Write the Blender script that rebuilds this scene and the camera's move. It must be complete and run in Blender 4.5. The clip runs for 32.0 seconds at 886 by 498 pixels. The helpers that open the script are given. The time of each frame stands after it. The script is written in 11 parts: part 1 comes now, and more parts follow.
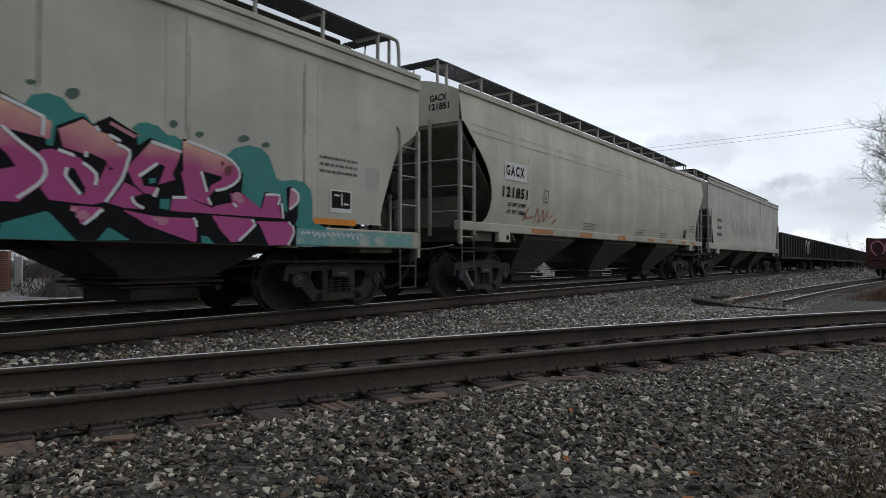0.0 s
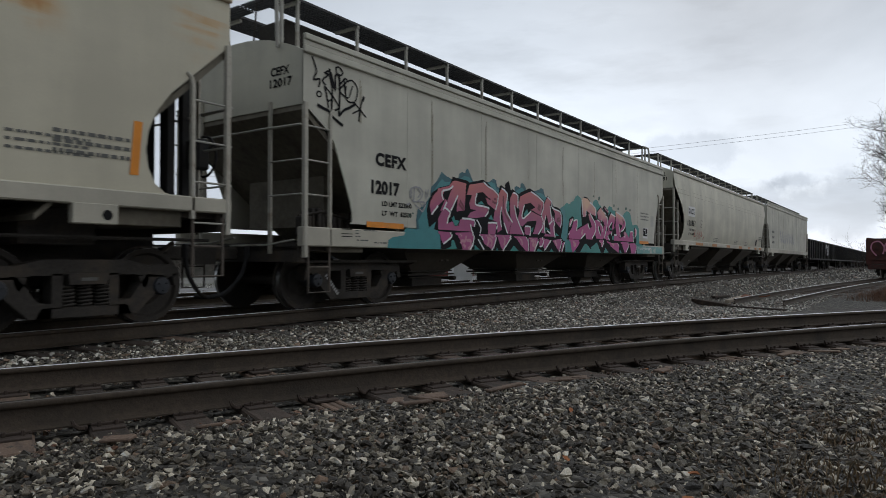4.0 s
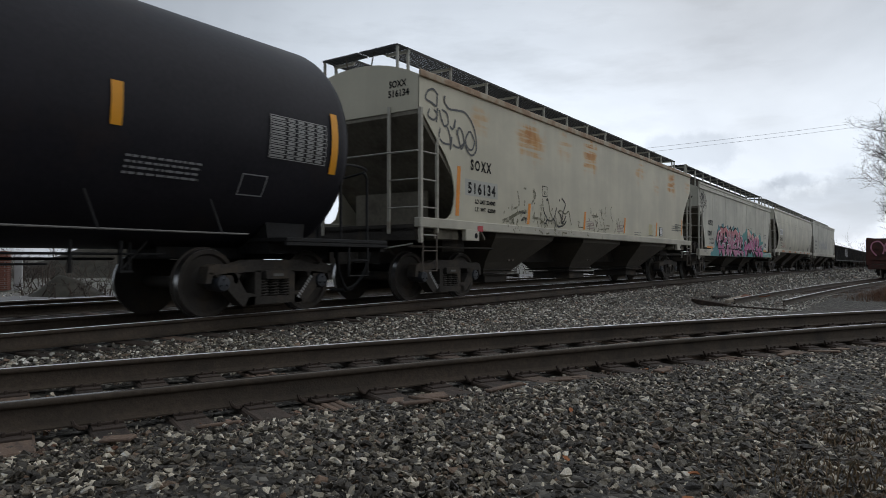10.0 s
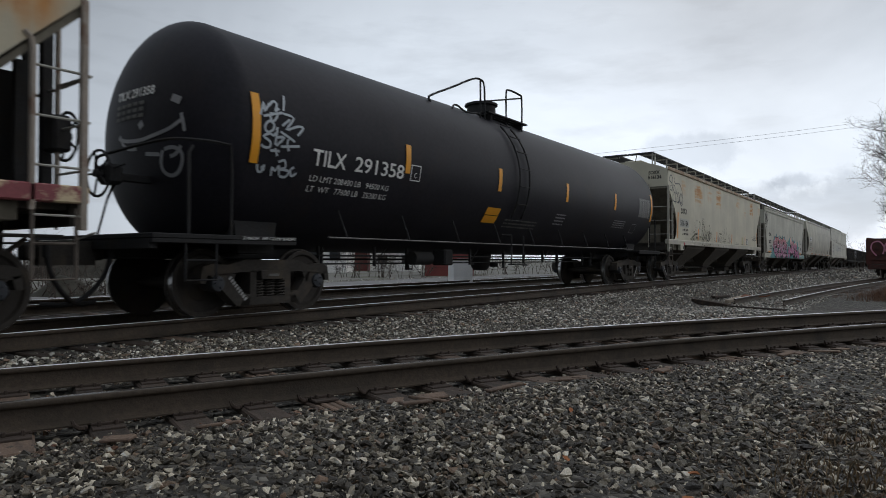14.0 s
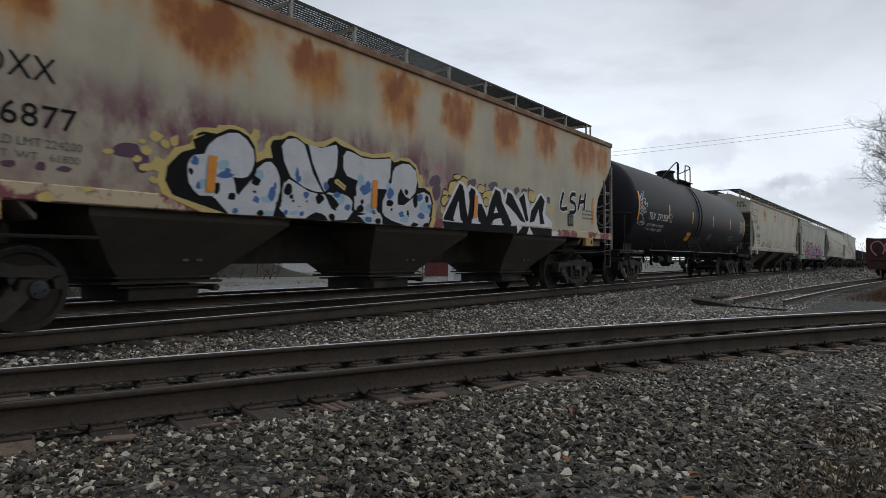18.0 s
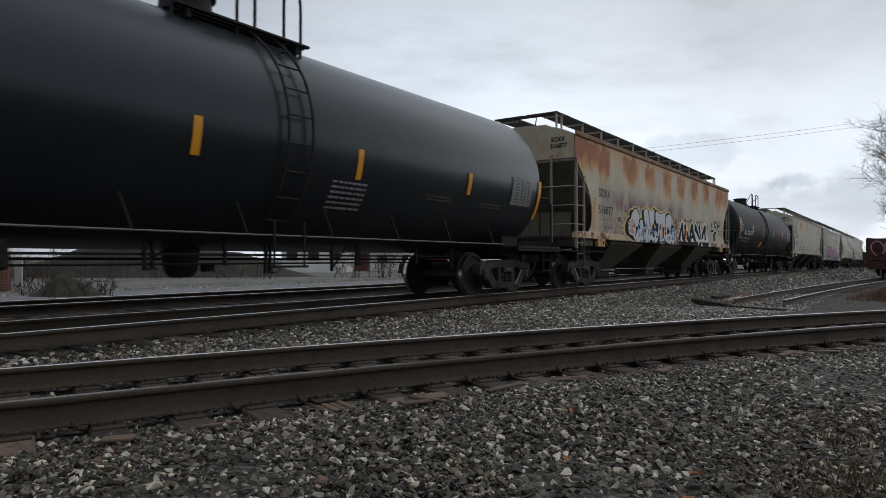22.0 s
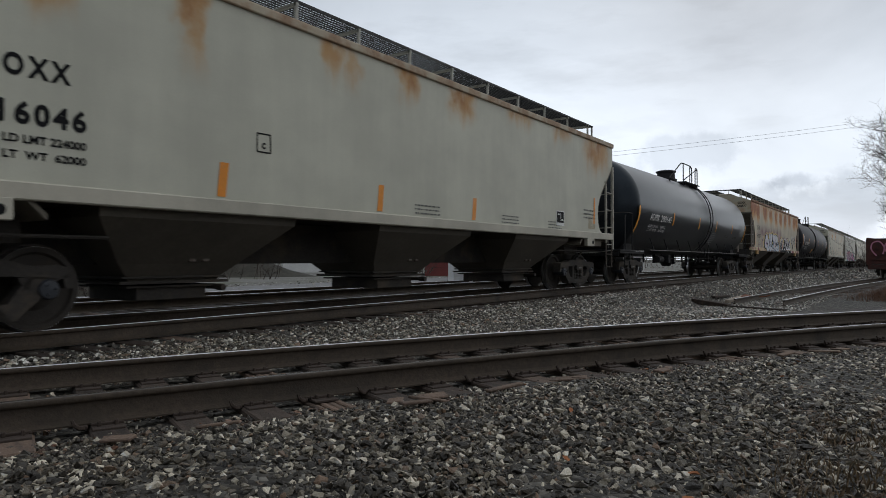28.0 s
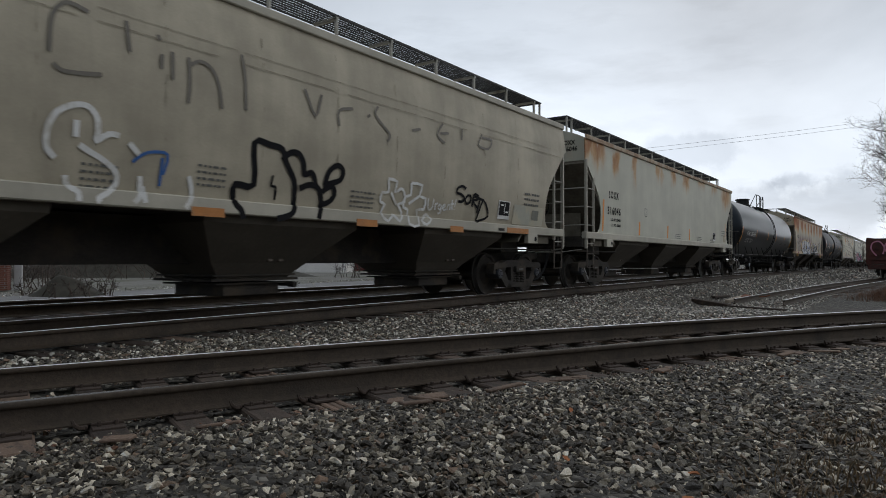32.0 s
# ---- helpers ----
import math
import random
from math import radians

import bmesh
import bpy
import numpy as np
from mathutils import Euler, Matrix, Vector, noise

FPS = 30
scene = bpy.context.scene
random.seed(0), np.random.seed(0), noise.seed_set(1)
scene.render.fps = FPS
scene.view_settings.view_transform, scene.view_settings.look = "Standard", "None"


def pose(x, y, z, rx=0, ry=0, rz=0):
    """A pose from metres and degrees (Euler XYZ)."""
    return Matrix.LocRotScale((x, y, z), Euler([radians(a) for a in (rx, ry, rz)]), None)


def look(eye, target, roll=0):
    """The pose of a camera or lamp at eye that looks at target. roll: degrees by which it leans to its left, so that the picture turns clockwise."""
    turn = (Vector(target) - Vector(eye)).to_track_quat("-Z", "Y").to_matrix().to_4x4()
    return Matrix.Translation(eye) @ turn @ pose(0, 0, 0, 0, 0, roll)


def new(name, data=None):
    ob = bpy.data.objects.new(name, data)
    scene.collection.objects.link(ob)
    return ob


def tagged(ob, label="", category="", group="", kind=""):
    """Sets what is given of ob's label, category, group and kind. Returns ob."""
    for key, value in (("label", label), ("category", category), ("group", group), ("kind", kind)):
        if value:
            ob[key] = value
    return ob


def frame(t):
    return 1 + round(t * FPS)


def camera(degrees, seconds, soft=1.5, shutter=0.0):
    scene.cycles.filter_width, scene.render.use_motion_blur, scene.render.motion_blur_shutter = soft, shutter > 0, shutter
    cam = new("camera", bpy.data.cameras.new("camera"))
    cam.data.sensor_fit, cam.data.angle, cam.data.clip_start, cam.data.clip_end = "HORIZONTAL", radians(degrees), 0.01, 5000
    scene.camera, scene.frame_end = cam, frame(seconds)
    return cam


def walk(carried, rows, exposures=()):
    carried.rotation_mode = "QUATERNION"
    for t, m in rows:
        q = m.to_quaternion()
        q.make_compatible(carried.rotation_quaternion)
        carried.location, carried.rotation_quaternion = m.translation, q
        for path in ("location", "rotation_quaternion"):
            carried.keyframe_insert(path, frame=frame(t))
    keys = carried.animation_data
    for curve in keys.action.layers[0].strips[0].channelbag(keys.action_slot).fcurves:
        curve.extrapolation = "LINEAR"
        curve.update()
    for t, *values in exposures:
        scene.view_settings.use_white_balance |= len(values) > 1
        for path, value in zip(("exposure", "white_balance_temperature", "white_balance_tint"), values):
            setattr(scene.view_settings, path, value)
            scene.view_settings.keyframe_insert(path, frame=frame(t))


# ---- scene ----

# ---------------------------------------------------------------- camera
EYE = (0.0, 0.0, 0.765)
cam = camera(67.62, 32.0, soft=0.5, shutter=0.3)
YAW, TILT = 0.960345, 0.016663
AIM = (math.sin(YAW) * math.cos(TILT), math.cos(YAW) * math.cos(TILT), EYE[2] + math.sin(TILT))
walk(cam, [(0.0, look(EYE, AIM)), (32.0, look(EYE, AIM))])

# ---------------------------------------------------------------- light
world = bpy.data.worlds.new("overcast_sky")
scene.world = world
world.use_nodes = True


def build_sky():
    nt = world.node_tree
    nt.nodes.clear()
    N = nt.nodes.new
    out = N("ShaderNodeOutputWorld")
    bg = N("ShaderNodeBackground")
    bg.inputs["Strength"].default_value = 1.16
    sky = N("ShaderNodeTexSky")
    sky.sky_type = "NISHITA"
    sky.sun_disc = False
    sky.sun_elevation = radians(24)
    sky.sun_rotation = radians(80)
    dim = N("ShaderNodeVectorMath")
    dim.operation = "SCALE"
    dim.inputs["Scale"].default_value = 0.11
    nt.links.new(sky.outputs[0], dim.inputs[0])
    tc = N("ShaderNodeTexCoord")
    mp = N("ShaderNodeMapping")
    mp.inputs["Scale"].default_value = (1.0, 1.0, 1.7)
    mp.inputs["Rotation"].default_value = (0.0, 0.0, 0.4)
    nt.links.new(tc.outputs["Generated"], mp.inputs[0])
    n1 = N("ShaderNodeTexNoise")
    n1.inputs["Scale"].default_value = 1.7
    n1.inputs["Detail"].default_value = 7.0
    n1.inputs["Roughness"].default_value = 0.52
    n1.inputs["Distortion"].default_value = 0.4
    nt.links.new(mp.outputs[0], n1.inputs[0])
    ramp = N("ShaderNodeValToRGB")
    e = ramp.color_ramp.elements
    e[0].position, e[0].color = 0.24, (0.415, 0.465, 0.535, 1)
    e[1].position, e[1].color = 0.70, (0.755, 0.825, 0.915, 1)
    nt.links.new(n1.outputs[0], ramp.inputs[0])
    # brighter cloud towards the hidden sun, low over the line of the track
    dot = N("ShaderNodeVectorMath")
    dot.operation = "DOT_PRODUCT"
    dot.inputs[1].default_value = (0.955, 0.297, 0.0)
    nt.links.new(tc.outputs["Generated"], dot.inputs[0])
    near = N("ShaderNodeMapRange")
    near.inputs[1].default_value, near.inputs[2].default_value = 0.62, 0.99
    near.inputs[3].default_value, near.inputs[4].default_value = 0.51, 1.30
    nt.links.new(dot.outputs["Value"], near.inputs[0])
    # an overcast sky is brighter overhead than at the horizon
    sep = N("ShaderNodeSeparateXYZ")
    nt.links.new(tc.outputs["Generated"], sep.inputs[0])
    high = N("ShaderNodeMapRange")
    high.inputs[1].default_value, high.inputs[2].default_value = 0.36, 1.0
    high.inputs[3].default_value, high.inputs[4].default_value = 1.0, 2.35
    nt.links.new(sep.outputs[2], high.inputs[0])
    low = N("ShaderNodeMapRange")
    low.inputs[1].default_value, low.inputs[2].default_value = 0.06, 0.36
    low.inputs[3].default_value, low.inputs[4].default_value = 1.09, 0.71
    nt.links.new(sep.outputs[2], low.inputs[0])
    rise = N("ShaderNodeMath")
    rise.operation = "MULTIPLY"
    nt.links.new(low.outputs[0], rise.inputs[0])
    nt.links.new(high.outputs[0], rise.inputs[1])
    both = N("ShaderNodeMath")
    both.operation = "MULTIPLY"
    nt.links.new(near.outputs[0], both.inputs[0])
    nt.links.new(rise.outputs[0], both.inputs[1])
    mul = N("ShaderNodeVectorMath")
    mul.operation = "SCALE"
    nt.links.new(ramp.outputs[0], mul.inputs[0])
    nt.links.new(both.outputs[0], mul.inputs["Scale"])
    # low torn banks of grey cloud
    mp2 = N("ShaderNodeMapping")
    mp2.inputs["Scale"].default_value = (2.6, 2.6, 11.0)
    mp2.inputs["Location"].default_value = (0.7, 0.25, 0.0)
    nt.links.new(tc.outputs["Generated"], mp2.inputs[0])
    n2 = N("ShaderNodeTexNoise")
    n2.inputs["Scale"].default_value, n2.inputs["Detail"].default_value, n2.inputs["Roughness"].default_value = 1.6, 6.0, 0.55
    nt.links.new(mp2.outputs[0], n2.inputs[0])
    bank = N("ShaderNodeMapRange")
    bank.inputs[1].default_value, bank.inputs[2].default_value = 0.50, 0.66
    bank.inputs[3].default_value, bank.inputs[4].default_value = 1.0, 0.86
    nt.links.new(n2.outputs[0], bank.inputs[0])
    torn = N("ShaderNodeVectorMath")
    torn.operation = "SCALE"
    nt.links.new(mul.outputs[0], torn.inputs[0])
    nt.links.new(bank.outputs[0], torn.inputs["Scale"])
    # darker ragged clouds low over the end of the line
    n3 = N("ShaderNodeTexNoise")
    n3.inputs["Scale"].default_value, n3.inputs["Detail"].default_value, n3.inputs["Roughness"].default_value = 13.0, 7.0, 0.6
    nt.links.new(tc.outputs["Generated"], n3.inputs[0])
    sky_now = torn.outputs[0]
    for cy, cz, wide, tall, depth in ((0.105, 0.066, 7.0, 20.0, 0.55), (0.235, 0.150, 9.0, 30.0, 0.4), (0.115, 0.105, 26.0, 62.0, 0.6)):
        mp3 = N("ShaderNodeMapping")
        mp3.inputs["Scale"].default_value = (0.0, wide, tall)
        mp3.inputs["Location"].default_value = (0.0, -cy * wide, -cz * tall)
        nt.links.new(tc.outputs["Generated"], mp3.inputs[0])
        away = N("ShaderNodeVectorMath")
        away.operation = "LENGTH"
        nt.links.new(mp3.outputs[0], away.inputs[0])
        rag = N("ShaderNodeMath")
        rag.operation = "MULTIPLY_ADD"
        rag.inputs[1].default_value = 2.6
        nt.links.new(n3.outputs[0], rag.inputs[0])
        nt.links.new(away.outputs["Value"], rag.inputs[2])
        grey = N("ShaderNodeMapRange")
        grey.interpolation_type = "SMOOTHSTEP"
        grey.inputs[1].default_value, grey.inputs[2].default_value = 1.75, 2.30
        grey.inputs[3].default_value, grey.inputs[4].default_value = depth, 0.0
        nt.links.new(rag.outputs[0], grey.inputs[0])
        shade = N("ShaderNodeMix")
        shade.data_type, shade.blend_type = "RGBA", "MULTIPLY"
        shade.inputs[7].default_value = (0.55, 0.585, 0.635, 1)
        nt.links.new(grey.outputs[0], shade.inputs[0])
        nt.links.new(sky_now, shade.inputs[6])
        sky_now = shade.outputs[2]
    mix = N("ShaderNodeMix")
    mix.data_type = "RGBA"
    mix.inputs[0].default_value = 0.965
    nt.links.new(dim.outputs[0], mix.inputs[6])
    nt.links.new(sky_now, mix.inputs[7])
    nt.links.new(mix.outputs[2], bg.inputs[0])
    nt.links.new(bg.outputs[0], out.inputs[0])


build_sky()
sun = new("sun", bpy.data.lights.new("sun", "SUN"))
sun.data.energy, sun.data.angle, sun.data.color = 0.6, radians(85), (1.0, 0.97, 0.93)
sun.matrix_world = look((30, -20, 24), (0, 6, 0))
scene.view_settings.exposure = 0.0


# ---------------------------------------------------------------- mesh helpers
class M:
    """Gathers vertices and faces of one mesh."""

    def __init__(self):
        self.v, self.f, self.cuts = [], [], []

    def add(self, verts, faces):
        o = len(self.v)
        self.cuts.append(o)
        self.v += [tuple(p) for p in verts]
        self.f += [[i + o for i in f] for f in faces]
        return self

    def box(self, x0, x1, y0, y1, z0, z1, bev=0.0):
        b = min(bev, (x1 - x0) / 3, (y1 - y0) / 3, (z1 - z0) / 3)
        if b <= 0:
            p = [(x, y, z) for x in (x0, x1) for y in (y0, y1) for z in (z0, z1)]
            return self.add(p, [(0, 1, 3, 2), (4, 6, 7, 5), (0, 4, 5, 1), (2, 3, 7, 6), (0, 2, 6, 4), (1, 5, 7, 3)])
        ring = [(x0 + b, y0), (x1 - b, y0), (x1, y0 + b), (x1, y1 - b), (x1 - b, y1), (x0 + b, y1), (x0, y1 - b), (x0, y0 + b)]
        ins = [(min(max(x, x0 + b), x1 - b), min(max(y, y0 + b), y1 - b)) for x, y in ring]
        v = [(x, y, z0) for x, y in ins] + [(x, y, z0 + b) for x, y in ring] + [(x, y, z1 - b) for x, y in ring] + [(x, y, z1) for x, y in ins]
        f = [tuple(range(7, -1, -1)), tuple(range(24, 32))]
        for k in range(3):
            f += [(k * 8 + i, k * 8 + (i + 1) % 8, k * 8 + 8 + (i + 1) % 8, k * 8 + 8 + i) for i in range(8)]
        return self.add(v, f)

    def slab(self, pts, y0, y1):
        """A polygon in x, z, given a thickness along y."""
        n = len(pts)
        v = [(x, y0, z) for x, z in pts] + [(x, y1, z) for x, z in pts]
        f = [tuple(range(n)), tuple(range(2 * n - 1, n - 1, -1))]
        f += [(i, i + n, (i + 1) % n + n, (i + 1) % n) for i in range(n)]
        return self.add(v, f)

    def bar(self, pts, x0, x1):
        """A polygon in y, z, drawn out along x."""
        n = len(pts)
        v = [(x0, y, z) for y, z in pts] + [(x1, y, z) for y, z in pts]
        f = [tuple(range(n)), tuple(range(2 * n - 1, n - 1, -1))]
        f += [(i, i + n, (i + 1) % n + n, (i + 1) % n) for i in range(n)]
        return self.add(v, f)

    def tube(self, pts, r, n=6, cap=True):
        pts = [Vector(p) for p in pts]
        rings, up = [], None
        for i, p in enumerate(pts):
            d = (pts[min(i + 1, len(pts) - 1)] - pts[max(i - 1, 0)]).normalized()
            ref = Vector((0, 0, 1)) if abs(d.z) < 0.9 else Vector((1, 0, 0))
            a = d.cross(ref).normalized()
            if up is not None and a.dot(up) < 0:
                a = -a
            up = a
            b = d.cross(a)
            rr = r[i] if isinstance(r, (list, tuple)) else r
            rings.append([p + (a * math.cos(2 * math.pi * k / n) + b * math.sin(2 * math.pi * k / n)) * rr for k in range(n)])
        v = [p for ring in rings for p in ring]
        f = [(i * n + k, i * n + (k + 1) % n, (i + 1) * n + (k + 1) % n, (i + 1) * n + k) for i in range(len(pts) - 1) for k in range(n)]
        if cap:
            f += [tuple(range(n - 1, -1, -1)), tuple(range((len(pts) - 1) * n, len(pts) * n))]
        return self.add(v, f)

    def lathe(self, prof, n=24, axis="y", at=(0, 0, 0)):
        """prof: (along, radius) pairs, turned round an axis."""
        v, f = [], []
        for s, r in prof:
            for k in range(n):
                c, d = r * math.cos(2 * math.pi * k / n), r * math.sin(2 * math.pi * k / n)
                p = (c, s, d) if axis == "y" else (s, c, d) if axis == "x" else (c, d, s)
                v.append((p[0] + at[0], p[1] + at[1], p[2] + at[2]))
        for i in range(len(prof) - 1):
            f += [(i * n + k, i * n + (k + 1) % n, (i + 1) * n + (k + 1) % n, (i + 1) * n + k) for k in range(n)]
        f += [tuple(range(n)), tuple(range(len(prof) * n - 1, (len(prof) - 1) * n - 1, -1))]
        return self.add(v, f)

    def mesh(self, name, mat, smooth=0):
        me = bpy.data.meshes.new(name)
        me.from_pydata(self.v, [], self.f)
        bm = bmesh.new()
        bm.from_mesh(me)
        bmesh.ops.recalc_face_normals(bm, faces=bm.faces)
        if smooth:
            for fc in bm.faces:
                fc.smooth = True
            for ed in bm.edges:
                if len(ed.link_faces) == 2 and ed.calc_face_angle(0) > radians(smooth):
                    ed.smooth = False
        bm.to_mesh(me)
        bm.free()
        me.materials.append(mat)
        return me


def part(name, m, material, parent=None, label="", at=None, smooth=0):
    me = m if isinstance(m, bpy.types.Mesh) else m.mesh(name, material, smooth)
    ob = new(name, me)
    if parent is not None:
        ob.parent = parent
    if at is not None:
        ob.matrix_basis = at
    if label:
        ob["label"] = label
    return ob


def thing(name, label, category, group="", kind="", at=None):
    ob = new(name)
    ob.empty_display_size = 0.2
    if at is not None:
        ob.matrix_basis = at
    return tagged(ob, label, category, group, kind)


# ---------------------------------------------------------------- materials
def material(name, base, rough=0.7, metal=0.0, var=0.12, scale=3.0, bump=0.0, bscale=60.0, second=None, mask=(0.5, 0.62), mscale=2.0,
             stretch=(1, 1, 1), rnd=0.0, spec=0.5, island=0.0):
    """Procedural paint, stone or metal: base colour broken up at two scales, a second colour in noise patches, fine relief."""
    mat = bpy.data.materials.new(name)
    mat.use_nodes = True
    nt = mat.node_tree
    N, L = nt.nodes.new, nt.links.new
    b = nt.nodes["Principled BSDF"]
    b.inputs["Roughness"].default_value = rough
    b.inputs["Metallic"].default_value = metal
    b.inputs["Specular IOR Level"].default_value = spec
    tc = N("ShaderNodeTexCoord")
    mp = N("ShaderNodeMapping")
    mp.inputs["Scale"].default_value = stretch
    L(tc.outputs["Object"], mp.inputs[0])
    big = N("ShaderNodeTexNoise")
    big.inputs["Scale"].default_value = scale
    big.inputs["Detail"].default_value = 5
    L(mp.outputs[0], big.inputs[0])
    fine = N("ShaderNodeTexNoise")
    fine.inputs["Scale"].default_value = scale * 14
    fine.inputs["Detail"].default_value = 3
    L(mp.outputs[0], fine.inputs[0])
    add = N("ShaderNodeMath")
    add.operation = "ADD"
    L(big.outputs[0], add.inputs[0])
    L(fine.outputs[0], add.inputs[1])
    val = N("ShaderNodeMapRange")
    val.inputs[1].default_value, val.inputs[2].default_value = 0.6, 1.4
    val.inputs[3].default_value, val.inputs[4].default_value = 1 - var, 1 + var
    L(add.outputs[0], val.inputs[0])
    scl = N("ShaderNodeVectorMath")
    scl.operation = "SCALE"
    scl.inputs[0].default_value = base[:3]
    src = val.outputs[0]
    for amount, node, sock in ((rnd, "ShaderNodeObjectInfo", "Random"), (island, "ShaderNodeNewGeometry", "Random Per Island")):
        if amount:
            oi = N(node)
            r = N("ShaderNodeMapRange")
            r.inputs[3].default_value, r.inputs[4].default_value = 1 - amount, 1 + amount
            L(oi.outputs[sock], r.inputs[0])
            mu = N("ShaderNodeMath")
            mu.operation = "MULTIPLY"
            L(src, mu.inputs[0])
            L(r.outputs[0], mu.inputs[1])
            src = mu.outputs[0]
    L(src, scl.inputs["Scale"])
    col = scl.outputs[0]
    if second is not None:
        nz = N("ShaderNodeTexNoise")
        nz.inputs["Scale"].default_value = mscale
        nz.inputs["Detail"].default_value = 6
        nz.inputs["Roughness"].default_value = 0.62
        L(mp.outputs[0], nz.inputs[0])
        mr = N("ShaderNodeMapRange")
        mr.inputs[1].default_value, mr.inputs[2].default_value = mask
        L(nz.outputs[0], mr.inputs[0])
        mx = N("ShaderNodeMix")
        mx.data_type = "RGBA"
        L(mr.outputs[0], mx.inputs[0])
        L(col, mx.inputs[6])
        mx.inputs[7].default_value = (*second[:3], 1)
        col = mx.outputs[2]
    L(col, b.inputs["Base Color"])
    if bump:
        bn = N("ShaderNodeTexNoise")
        bn.inputs["Scale"].default_value = bscale
        bn.inputs["Detail"].default_value = 5
        L(tc.outputs["Object"], bn.inputs[0])
        bp = N("ShaderNodeBump")
        bp.inputs["Strength"].default_value = bump
        bp.inputs["Distance"].default_value = 0.02
        L(bn.outputs[0], bp.inputs["Height"])
        L(bp.outputs[0], b.inputs["Normal"])
    return mat


def car_paint(name, base, rust=0.0, rust_col=(0.27, 0.105, 0.035), rust_low=2.3, rust_high=4.1, tone2=(0.20, 0.062, 0.015), overspray=0.0, grime=0.35, grime_col=(0.10, 0.095, 0.08), seed=0.0, drip=0.0, blooms=(), wiped=0.0):
    """Weathered car paint: streaks that run down, soot, and rust that blooms in patches under the eave."""
    mat = bpy.data.materials.new(name)
    mat.use_nodes = True
    nt = mat.node_tree
    N, L = nt.nodes.new, nt.links.new
    b = nt.nodes["Principled BSDF"]
    b.inputs["Roughness"].default_value = 0.56
    b.inputs["Specular IOR Level"].default_value = 0.35
    tc = N("ShaderNodeTexCoord")

    def mapped(scale, loc=(0, 0, 0)):
        mp = N("ShaderNodeMapping")
        mp.inputs["Scale"].default_value = scale
        mp.inputs["Location"].default_value = loc
        L(tc.outputs["Object"], mp.inputs[0])
        return mp.outputs[0]

    def noise_of(vec, scale, detail=5, rough=0.55):
        n = N("ShaderNodeTexNoise")
        n.inputs["Scale"].default_value, n.inputs["Detail"].default_value, n.inputs["Roughness"].default_value = scale, detail, rough
        L(vec, n.inputs[0])
        return n.outputs[0]

    def ranged(sock, a, c, lo=0.0, hi=1.0):
        m = N("ShaderNodeMapRange")
        m.interpolation_type = "SMOOTHSTEP"
        m.inputs[1].default_value, m.inputs[2].default_value, m.inputs[3].default_value, m.inputs[4].default_value = a, c, lo, hi
        L(sock, m.inputs[0])
        return m.outputs[0]

    def mathn(op, a, c):
        m = N("ShaderNodeMath")
        m.operation = op
        for i, s in enumerate((a, c)):
            if isinstance(s, (int, float)):
                m.inputs[i].default_value = s
            else:
                L(s, m.inputs[i])
        return m.outputs[0]

    def mixed(fac, a, c):
        m = N("ShaderNodeMix")
        m.data_type = "RGBA"
        if isinstance(fac, (int, float)):
            m.inputs[0].default_value = fac
        else:
            L(fac, m.inputs[0])
        for i, s in ((6, a), (7, c)):
            if isinstance(s, tuple):
                m.inputs[i].default_value = (*s[:3], 1)
            else:
                L(s, m.inputs[i])
        return m.outputs[2]

    streak = noise_of(mapped((1.3, 1.3, 0.20), (seed, 0, seed)), 1.3, 5)
    cloud = noise_of(mapped((0.5, 0.5, 0.8), (seed * 2, 0, 0)), 1.3, 4)
    grain = noise_of(mapped((1, 1, 1)), 40, 3)
    shade = mathn("ADD", mathn("MULTIPLY", streak, 0.40), mathn("ADD", mathn("MULTIPLY", cloud, 0.50), mathn("MULTIPLY", grain, 0.10)))
    col = mixed(ranged(shade, 0.35, 0.70, grime, 0.0), base, grime_col)
    if rust > 0:
        sep = N("ShaderNodeSeparateXYZ")
        L(tc.outputs["Object"], sep.inputs[0])
        z = sep.outputs[2]
        wob = noise_of(mapped((1.1, 1.1, 0.6), (seed, 3, 0)), 1.4, 5, 0.65)
        if drip:
            drop = noise_of(mapped((1.7, 1.7, 0.22), (seed, 1, 0)), 1.0, 3, 0.55)
            z = mathn("ADD", z, mathn("MULTIPLY", ranged(drop, 0.30, 0.72, -0.5, 0.5), drip))
        blot = noise_of(mapped((1.0, 1.0, 1.0), (seed, 7, 2)), 2.4, 4, 0.55)
        body = mathn("ADD", mathn("MULTIPLY", wob, 0.55), mathn("MULTIPLY", blot, 0.45))
        level = mathn("MULTIPLY", ranged(z, rust_low, rust_low + 0.55), ranged(z, rust_high + 0.05, rust_high - 0.35, 0.72, 1.0))
        m1 = ranged(mathn("MULTIPLY", body, level), 0.51 - 0.17 * rust, 0.80 - 0.17 * rust)
        runs = noise_of(mapped((1.2, 1.2, 0.6), (0, 0, seed)), 2.2, 4, 0.55)
        m1 = mathn("MULTIPLY", m1, ranged(runs, 0.32, 0.56, 0.45, 1.0))
        if overspray:
            haze = mathn("MULTIPLY", mathn("MULTIPLY", ranged(sep.outputs[0], 1.2, 2.8), ranged(sep.outputs[0], 11.0, 8.5)), ranged(z, 3.05, 2.35))
            col = mixed(mathn("MULTIPLY", haze, ranged(wob, 0.36, 0.58, 0.2, overspray)), col, (0.17, 0.055, 0.085))
